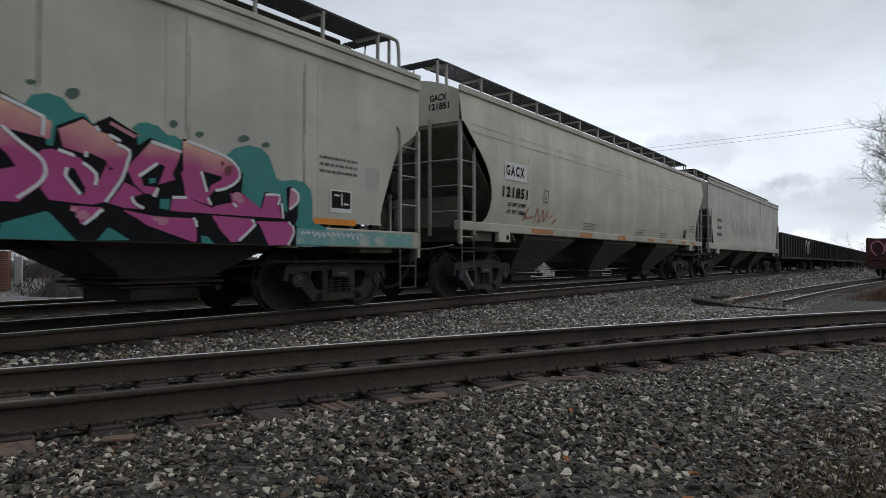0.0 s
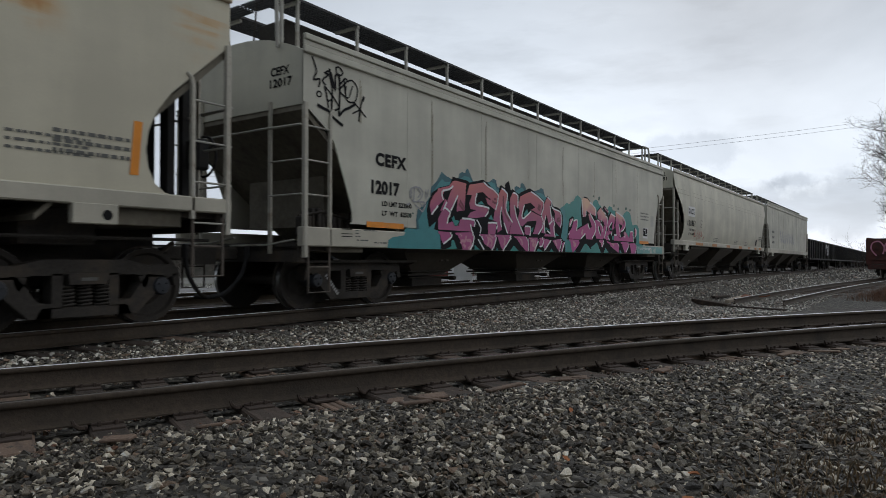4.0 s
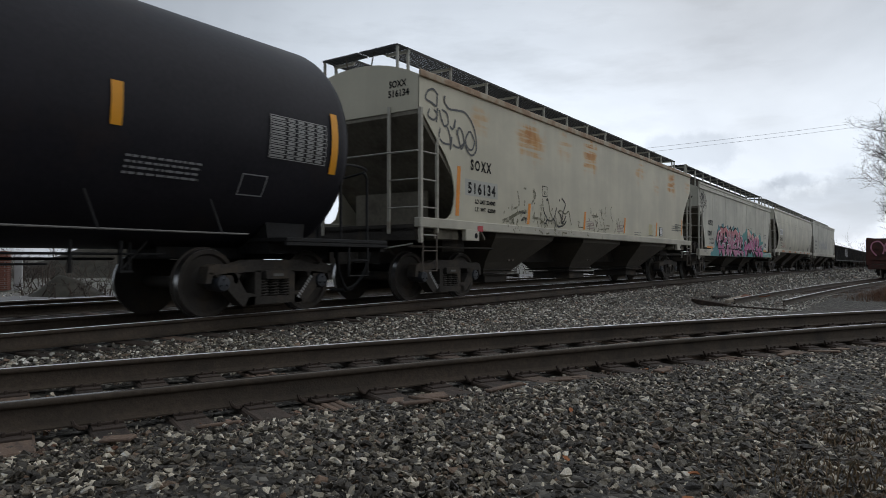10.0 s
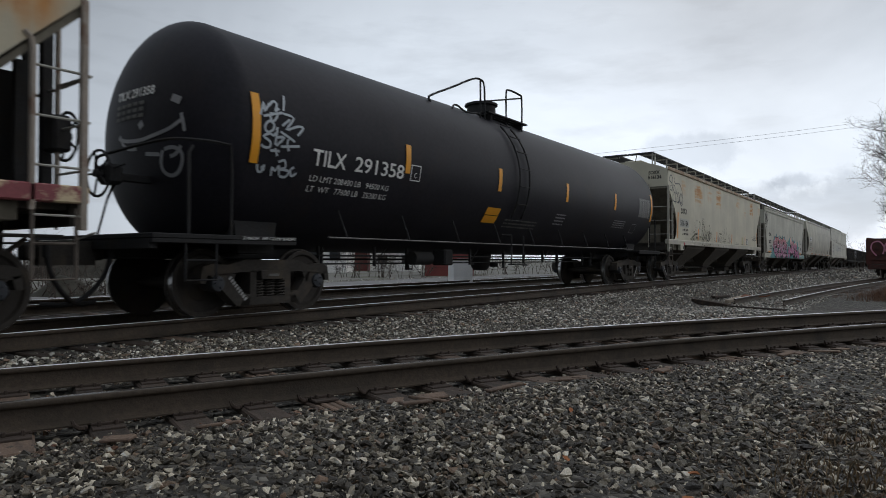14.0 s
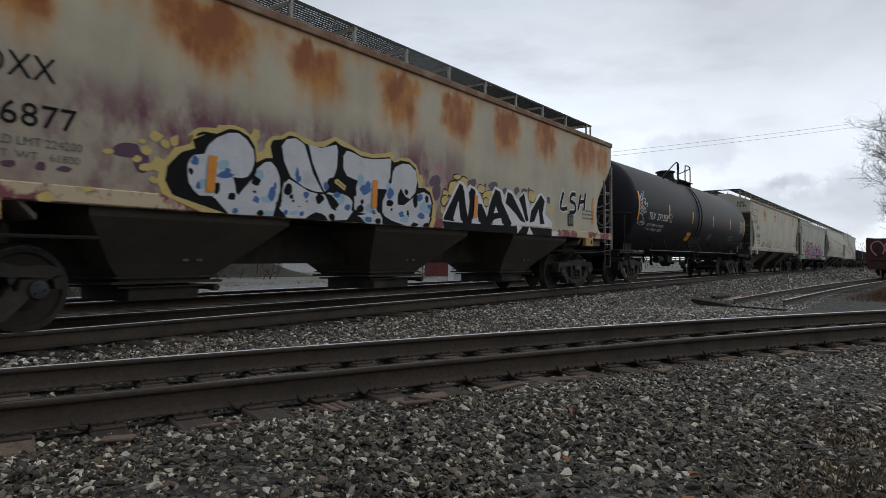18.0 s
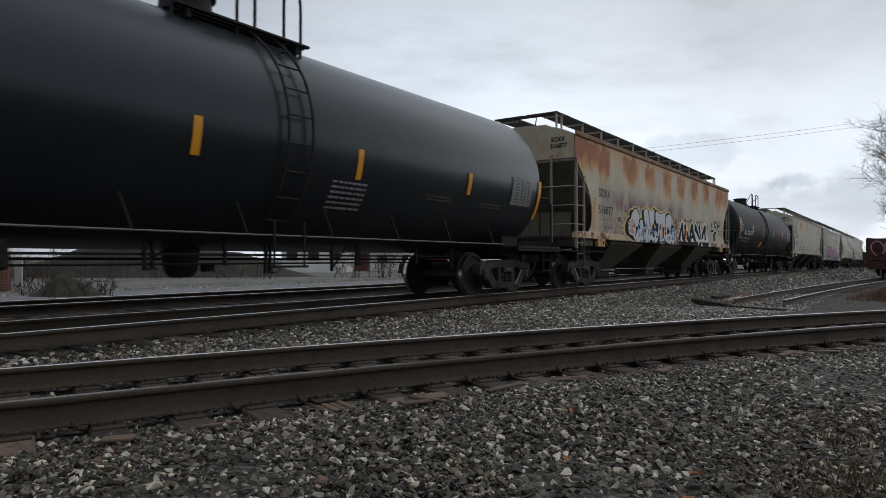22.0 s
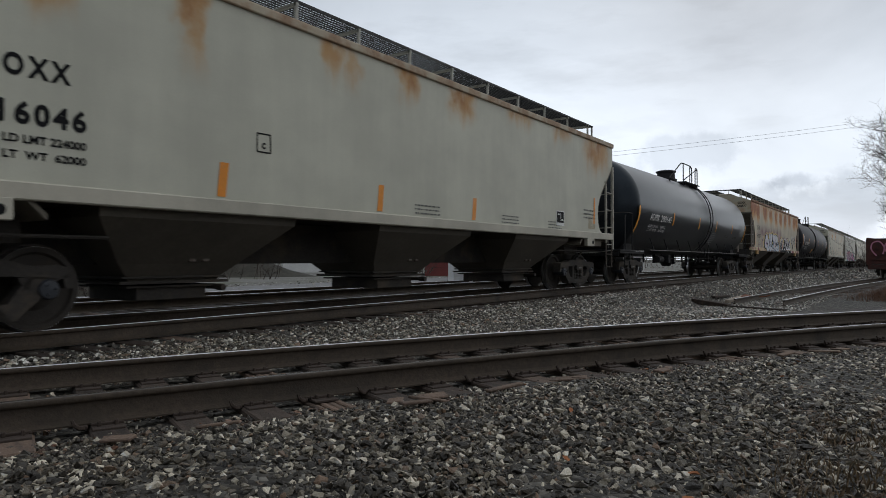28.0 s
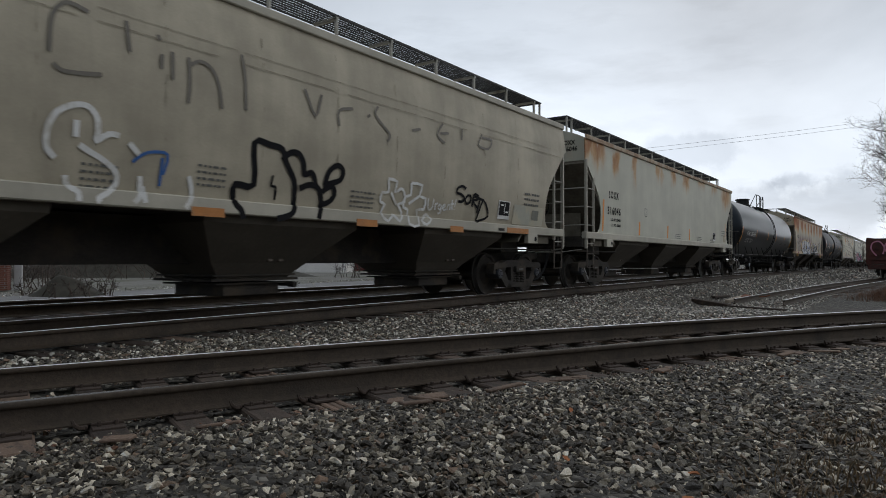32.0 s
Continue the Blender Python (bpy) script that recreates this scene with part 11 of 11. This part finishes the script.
ROOF = material("dull_grey_roofing", (0.16, 0.16, 0.165), 0.8, 0.0, 0.2, 1.0)
PANE = material("dark_window_glass", (0.02, 0.022, 0.025), 0.15, 0.0, 0.1, 2.0)
WIRE = material("grey_wire", (0.70, 0.70, 0.71), 0.6)


def bare_tree(name, at, height, crown, seed, label, limbs=9):
    rng = random.Random(seed)
    t = thing(name, label, "tree", at=Matrix.Translation(at))
    m = M().tube([(0, 0, 0), (0.1, 0.05, height * 0.25), (0.0, 0.2, height * 0.5), (0.15, 0.1, height * 0.8)], [0.26, 0.20, 0.13, 0.05], 8)
    trunk = part("trunk", m, BARK, t, smooth=50)
    for k in range(limbs):
        z = height * (0.22 + 0.55 * k / limbs)
        a = rng.uniform(0, 6.28)
        m = M()
        twigs(m, (0.05, 0.08, z), (math.cos(a), math.sin(a), rng.uniform(0.25, 0.9)), crown * rng.uniform(0.55, 0.85), 0.085, 4, rng, 0.55, 5)
        part("limb", m, BARK, t)
    return t


bare_tree("bare_tree", from_view(1648, 62, -0.7), 15.0, 4.7, 51, "tall bare winter tree with fine grey branches", 30)

# rusty gondola on the siding
gx, gs = 58.0, -0.142
red_car = gondola(0, 16.0, GOND_RED, "oxide-red gondola with looping graffiti parked on the siding", 2.85, at=pose(gx, siding_line(gx)[0], SIDING_TOP, 0, 0, math.degrees(math.atan(gs))), group="parked cars")
part("end_sill", M().box(-0.12, 0.05, -1.45, 1.45, 0.62, 0.96, 0.02), GOND_RED, red_car)
loop = M()
for cy in (-0.95, 0.0, 0.85):
    stroke(loop, [(cy - 0.34, 1.75), (cy - 0.42, 2.25), (cy - 0.1, 2.68), (cy + 0.3, 2.55), (cy + 0.38, 2.1), (cy + 0.05, 1.62)], 0.09, 0)
me = loop.mesh("graffiti", WHITE)
for v in me.vertices:
    v.co = (-0.085, v.co.x, v.co.z)
part("graffiti", me, ROSE, red_car, "pale looping letters on the end")
me.materials.clear()
me.materials.append(ROSE)

mark = M()
stroke(mark, [(11.3, 1.5), (11.2, 2.1), (11.8, 2.35), (12.3, 1.9), (12.4, 1.4)], 0.28, 0)
stroke(mark, [(12.9, 1.4), (12.9, 2.2), (13.6, 2.3), (13.9, 1.5)], 0.25, 0)
me = mark.mesh("graffiti", CHALK)
for v in me.vertices:
    v.co.y = -1.6
part("graffiti", me, CHALK, gond[0], "pale worn letters")

# wires across the sky
for k, (dy, sag) in enumerate(((0.0, 0.0), (-0.55, 0.03))):
    pts = []
    for px_x, py in ((-500, 212), (30, 285), (225, 304), (600, 303), (900, 286), (1150, 262), (1568, 211), (2100, 130)):
        q = from_view(px_x, 85.0)
        pts.append((q.x, q.y, EYE[2] + (461.0 - py) / 1170.6 * 85.0 + dy + sag))
    w = part("overhead_wire", M().tube(smooth3(pts, 6), 0.019, 5), WIRE)
    tagged(w, "thin grey overhead wire sagging across the sky", "wire", "overhead wires")


def box_building(name, px0, px1, depth, height, wall_mat, label, windows=3, deep=6.0, roof=0.6):
    a, b = from_view(px0, depth, -0.4), from_view(px1, depth, -0.4)
    L = (b - a).length
    h = thing(name, label, "building", at=Matrix.Translation(a) @ Matrix.Rotation(math.atan2(b.y - a.y, b.x - a.x), 4, "Z"))
    part("wall", M().box(0, L, 0, deep, 0, height), wall_mat, h)
    part("roof", M().slab([(-0.3, height), (L + 0.3, height), (L + 0.3, height + 0.14), (-0.3, height + 0.14)], -0.35, deep + 0.3).bar([(-0.3, height + 0.15), (deep + 0.25, height + 0.15), (deep / 2, height + 0.15 + roof)], -0.2, L + 0.2), ROOF, h)
    for k in range(windows):
        x = L * (k + 0.5) / windows
        win = part("window", M().box(x - 0.55, x + 0.55, -0.06, 0.02, height * 0.35, height * 0.72, 0.02), CONCRETE, h)
        part("pane", M().box(x - 0.47, x + 0.47, -0.075, -0.055, height * 0.38, height * 0.69), PANE, win)
    return h


box_building("white_warehouse", 498, 612, 60, 3.2, PALE_WALL, "long pale warehouse beyond the far track", 3)
box_building("white_shed", 655, 742, 66, 2.4, PALE_WALL, "pale low shed behind brush", 2)
box_building("red_shed", 752, 838, 47, 2.3, RED_WALL, "barn-red shed with a low roof", 0)
box_building("red_lean_to", 596, 650, 70, 2.0, RED_WALL, "dull red lean-to behind brush", 0)
box_building("pale_trailer", 1075, 1140, 60, 1.9, PALE_WALL, "pale trailer parked behind the tracks", 2)

# relay cabinet beside the far track
p = from_view(803, 25.2, -0.34)
CAB_WHITE = material("chalky_white_paint", (0.66, 0.66, 0.65), 0.8, 0.0, 0.15, 3.0, 0.1, 20)
cab = thing("relay_cabinet", "white-painted concrete relay cabinet beside the far track", "cabinet", at=Matrix.Translation(p) @ Matrix.Rotation(-0.62, 4, "Z"))
part("body", M().box(0, 0.78, 0, 0.64, 0, 1.10, 0.02), CAB_WHITE, cab)
part("lid", M().box(-0.03, 0.81, -0.03, 0.67, 1.10, 1.16, 0.015), CAB_WHITE, cab)
p = from_view(783, 26.0, -0.34)
mk = thing("marker_post", "short white marker post", "post", at=Matrix.Translation(p))
part("post", M().box(-0.05, 0.05, -0.05, 0.05, 0, 0.28, 0.01), WHITE, mk)

# brick pier and concrete post near the mound
p = from_view(-6, 24, -0.35)
pier = thing("brick_pier", "old red brick pier among weeds", "pier", at=Matrix.Translation(p) @ Matrix.Rotation(-0.55, 4, "Z"))
core = part("core", M().box(-0.36, 0.36, -0.36, 0.36, 0, 1.45), CONCRETE, pier)
brick_me = M().box(-0.11, 0.11, -0.03, 0.03, 0, 0.062, 0.006).mesh("brick", BRICK)
for r in range(19):
    for k in range(3):
        off = 0.0 if r % 2 else 0.06
        part("brick", brick_me, BRICK, pier, at=pose(-0.25 + 0.24 * k + off - 0.03, -0.375, 0.02 + 0.075 * r))
        part("brick", brick_me, BRICK, pier, at=pose(0.375, -0.25 + 0.24 * k + off - 0.03, 0.02 + 0.075 * r, 0, 0, 90))
p = from_view(33, 24.5, -0.35)
post = thing("concrete_post", "square weathered concrete post", "post", at=Matrix.Translation(p) @ Matrix.Rotation(-0.5, 4, "Z"))
part("shaft", M().box(-0.13, 0.13, -0.13, 0.13, 0, 1.25, 0.02), CONCRETE, post)


def earth_heap(name, at, rx, ry, h, seed, mat, label, turn=0.0):
    rng = random.Random(seed)
    n, rings = 40, 9
    v = [(0, 0, h)]
    f = []
    for i in range(1, rings + 1):
        t = i / rings
        for k in range(n):
            a = 2 * math.pi * k / n
            w = 1 + 0.16 * noise.noise(Vector((math.cos(a) * 1.5, math.sin(a) * 1.5, seed)))
            z = h * (math.cos(t * math.pi) * 0.5 + 0.5) * (1 + 0.35 * noise.noise(Vector((math.cos(a) * 3 * t, math.sin(a) * 3 * t, seed + 5)))) - 0.12 * t
            v.append((rx * t * w * math.cos(a), ry * t * w * math.sin(a), z))
    for k in range(n):
        f.append((0, 1 + k, 1 + (k + 1) % n))
        for i in range(rings - 1):
            f.append((1 + i * n + k, 1 + (i + 1) * n + k, 1 + (i + 1) * n + (k + 1) % n, 1 + i * n + (k + 1) % n))
    m = M().add(v, f)
    ob = part(name, m, mat, smooth=80)
    ob.matrix_basis = Matrix.Translation(at) @ Matrix.Rotation(turn, 4, "Z")
    return tagged(ob, label, "earth", kind="structure")


earth_heap("spoil_heap", from_view(118, 20.6, -0.36), 1.55, 1.2, 0.62, 3, EARTH, "low heap of weedy spoil and rubble behind the far track", -0.9)
earth_heap("earth_bank", from_view(250, 46, -0.5), 14.0, 5.0, 2.6, 4, EARTH, "long grassy earth bank behind the yard", -0.96)
part_road = M().box(-30, 30, -1.6, 1.6, 0, 0.04)
rd = part("service_road", part_road, material("worn_asphalt", (0.17, 0.165, 0.16), 0.9, 0.0, 0.35, 0.7, 0.3, 40))
rd.matrix_basis = Matrix.Translation(from_view(420, 25.5, -0.375)) @ Matrix.Rotation(0.06, 4, "Z")
tagged(rd, "worn grey asphalt service road behind the tracks", "road", kind="structure")


def brush_row(name, px0, px1, depth, count, height, seed, label, mat):
    rng = random.Random(seed)
    m = M()
    for k in range(count):
        base = from_view(rng.uniform(px0, px1), depth + rng.uniform(-1.5, 1.5), -0.4)
        twigs(m, tuple(base), (rng.gauss(0, 0.3), rng.gauss(0, 0.3), 1.0), height * rng.uniform(0.5, 1.0), 0.022, 2, rng, 0.6, 4)
    return tagged(part(name, m, mat), label, "brush", kind="stuff")


brush_row("bare_brush", 590, 760, 43, 46, 1.7, 61, "tangle of bare brown brush", BRUSH)
brush_row("bare_brush", 0, 130, 27, 26, 1.5, 62, "bare brown brush around the pier", BRUSH)
brush_row("bare_brush", 40, 200, 20.4, 45, 0.55, 64, "dead stalks on the spoil heap", BRUSH)
brush_row("bare_brush", -40, 520, 40, 70, 1.3, 65, "long bare brown hedge along the bank", BRUSH)
brush_row("bare_brush", 760, 1000, 52, 50, 1.8, 66, "bare brown hedge beyond the tracks", BRUSH)
# added where nothing is known, to block bright sky seen under the cars
brush_row("bare_brush", 1090, 1330, 92, 60, 3.6, 67, "added far hedge blocking the bright horizon", BRUSH)
brush_row("bare_brush", 1500, 1640, 66, 26, 2.6, 63, "bare brush behind the parked gondola", BRUSH)


def grass_patch(name, spots, blades, height, seed, label, mat=None):
    """Thin bent blades, gathered round a number of spots."""
    rng = random.Random(seed)
    v, f = [], []
    for cx, cy, r, n in spots:
        for k in range(int(n * blades)):
            a, q = rng.uniform(0, 6.28), r * math.sqrt(rng.random())
            x, y = cx + q * math.cos(a), cy + q * math.sin(a)
            z = ground_z(x, y) - 0.01
            h = height * rng.uniform(0.4, 1.2)
            lx, ly = rng.gauss(0, 0.45) * h, rng.gauss(0, 0.45) * h
            wx, wy = -math.sin(a) * 0.0035, math.cos(a) * 0.0035
            o = len(v)
            v += [(x - wx, y - wy, z), (x + wx, y + wy, z), (x + lx * 0.4 + wx, y + ly * 0.4 + wy, z + h * 0.6), (x + lx * 0.4 - wx, y + ly * 0.4 - wy, z + h * 0.6), (x + lx, y + ly, z + h)]
            f += [(o, o + 1, o + 2, o + 3), (o + 3, o + 2, o + 4)]
    me = bpy.data.meshes.new(name)
    me.from_pydata(v, [], f)
    me.materials.append(mat or DRY)
    return tagged(new(name, me), label, "grass", kind="stuff")


grass_patch("dry_grass", [(4.0, 0.1, 0.55, 1.0), (3.5, 0.2, 0.4, 0.7), (4.6, 0.15, 0.4, 0.5), (3.2, 0.4, 0.35, 0.35), (5.4, -0.2, 0.5, 0.5)], 420, 0.075, 71, "thin dry grass and weeds on the gravel shoulder")
grass_patch("siding_grass", [(29.6 + 3.2 * k, 0.75 - 0.30 * k, 1.35, 0.75) for k in range(8)], 900, 0.36, 72, "red-brown dry weeds beside the siding", RUSSET)

# a few long bent stalks among the stones
stalk_rng = random.Random(73)
STALK = material("dry_stalk", (0.25, 0.185, 0.115), 0.9, 0.0, 0.3, 3.0, rnd=0.3)
for x, y, h, turn in ((3.95, 0.62, 0.20, 150), (3.75, 0.95, 0.09, 100), (4.3, 0.75, 0.12, 170), (3.6, 0.6, 0.10, 20), (4.7, 0.6, 0.10, 200), (3.45, 0.85, 0.08, 60), (5.1, 0.9, 0.10, 120)):
    a = radians(turn)
    st = part("dry_stalk", M().tube(smooth3([(0, 0, -0.01), (0.10 * h * math.cos(a), 0.10 * h * math.sin(a), 0.5 * h), (0.45 * h * math.cos(a), 0.45 * h * math.sin(a), 0.85 * h), (1.0 * h * math.cos(a), 1.0 * h * math.sin(a), h + stalk_rng.uniform(-0.02, 0.01))], 4), 0.0022, 5), STALK)
    st.matrix_basis = pose(x, y, ground_z(x, y))
    tagged(st, "thin bent dry stalk standing in the gravel", "stalk", "dry stalks")

# a litter of dead twigs and stems over the stones
m = M()
for k in range(150):
    x, y = 3.3 + 3.6 * stalk_rng.random() ** 1.4, stalk_rng.uniform(-0.35, 1.25)
    if y > 1.35 - 0.12 * x + stalk_rng.uniform(0, 0.4):
        continue
    a, ln, z = stalk_rng.uniform(0, 6.28), stalk_rng.uniform(0.05, 0.16), ground_z(x, y) + 0.03
    pts = [(x, y, z - 0.015)]
    for j in range(3):
        a += stalk_rng.gauss(0, 0.45)
        pts.append((pts[-1][0] + ln / 3 * math.cos(a), pts[-1][1] + ln / 3 * math.sin(a), z + stalk_rng.uniform(0.0, 0.035)))
    m.tube(smooth3(pts, 3), stalk_rng.uniform(0.0010, 0.0020), 4, False)
TWIG = material("dead_brown_twig", (0.150, 0.100, 0.066), 0.9, 0.0, 0.3, 3.0, island=0.5)
tagged(part("dead_twigs", m, TWIG), "litter of thin dead brown twigs over the gravel", "twigs", kind="stuff")

# what lies about the start of the siding
PALE_WOOD = material("bleached_timber", (0.34, 0.29, 0.23), 0.9, 0.0, 0.25, 3.0, 0.4, 40, stretch=(1, 6, 4))
DERAIL_RUST = material("orange_rust", (0.20, 0.075, 0.035), 0.85, 0.0, 0.3, 6.0, 0.3, 40)
dr = thing("derail_block", "rust-orange derail block at the end of the siding", "derail", at=pose(27.4, 5.02, ground_z(27.4, 5.02) + 0.02, 0, 0, -8))
part("block", M().slab([(-0.38, 0), (0.42, 0), (0.34, 0.12), (0.1, 0.18), (-0.2, 0.14)], -0.12, 0.12), DERAIL_RUST, dr)
part("base_plate", M().box(-0.6, 0.6, -0.35, 0.25, -0.02, 0.03, 0.01), PLATE, dr)
part("lever", M().tube([(0.2, -0.1, 0.1), (0.4, -0.5, 0.10), (0.5, -0.7, 0.16)], 0.025, 6), DERAIL_RUST, dr)
for x0, y0, x1, y1, w, h, mat, lab in ((24.6, 5.12, 28.5, 5.28, 0.075, 0.12, PALE_WOOD, "pale bleached timber lying on the gravel"), (22.7, 5.80, 22.46, 4.62, 0.14, 0.15, TIE, "dark rotten tie lying on the gravel"),
                                  (25.3, 5.74, 27.4, 5.66, 0.08, 0.08, TIE, "dark split plank lying on the gravel"), (22.3, 4.50, 20.5, 2.75, 0.07, 0.05, TIE, "thin dark board half sunk in the gravel")):
    ln = math.hypot(x1 - x0, y1 - y0)
    pl = part("loose_timber", M().box(-ln / 2, ln / 2, -w, w, 0, h, 0.015), mat)
    mx, my = (x0 + x1) / 2, (y0 + y1) / 2
    pl.matrix_basis = pose(mx, my, ground_z(mx, my) + 0.02, 0, math.degrees(math.atan2(ground_z(x0, y0) - ground_z(x1, y1), ln)), math.degrees(math.atan2(y1 - y0, x1 - x0)))
    tagged(pl, lab, "timber")

# splinters of tie and dead leaves on the shoulder
rng = random.Random(91)
LEAF = material("dead_leaf_orange", (0.34, 0.13, 0.05), 0.8, 0.0, 0.25, 20.0)
for k in range(16):
    x = rng.uniform(1.9, 10.5)
    yc, sl = near_line(x)
    d = -rng.uniform(1.25, 1.75)
    y = yc + d * math.sqrt(1 + sl * sl)
    a, b = rng.uniform(0.06, 0.17), rng.uniform(0.025, 0.06)
    sp = part("tie_splinter", M().box(-a, a, -b, b, 0, 0.02, 0.006), TIE_PALE)
    sp.matrix_basis = pose(x, y, ground_z(x, y) + 0.035, rng.uniform(-8, 8), rng.uniform(-8, 8), rng.uniform(0, 180))
    tagged(sp, "pale splinter of tie timber on the ballast", "splinter", "tie splinters")
for k in range(12):
    x, y = rng.uniform(2.5, 7.5), rng.uniform(0.4, 2.6)
    if y > near_line(x)[0] - 1.4:
        continue
    s = rng.uniform(0.018, 0.032)
    lf = part("dead_leaf", M().add([(-s, 0, 0), (-s * 0.3, s * 0.6, 0.006), (s * 0.6, s * 0.45, 0.012), (s * 1.2, 0, 0.004), (s * 0.5, -s * 0.5, 0.01), (-s * 0.4, -s * 0.6, 0.002), (0, 0, -0.004)], [(6, 0, 1), (6, 1, 2), (6, 2, 3), (6, 3, 4), (6, 4, 5), (6, 5, 0)]), LEAF)
    lf.matrix_basis = pose(x, y, ground_z(x, y) + 0.045, rng.uniform(-20, 20), rng.uniform(-20, 20), rng.uniform(0, 360))
    tagged(lf, "small dead orange leaf", "leaf", "dead leaves")



# ---------------------------------------------------------------- movement
def motions():
    times = [float(k) for k in range(33)]
    for car, X in MOVERS:
        walk(car, [(t, on_line(X + run(t))) for t in times])
    ticks = [k * 0.16 for k in range(201)]
    for w, x in WHEELS:
        walk(w, [(t, pose(x, 0, AXLE, 0, math.degrees((run(t) - run(0.0)) / AXLE), 0)) for t in ticks])


motions()
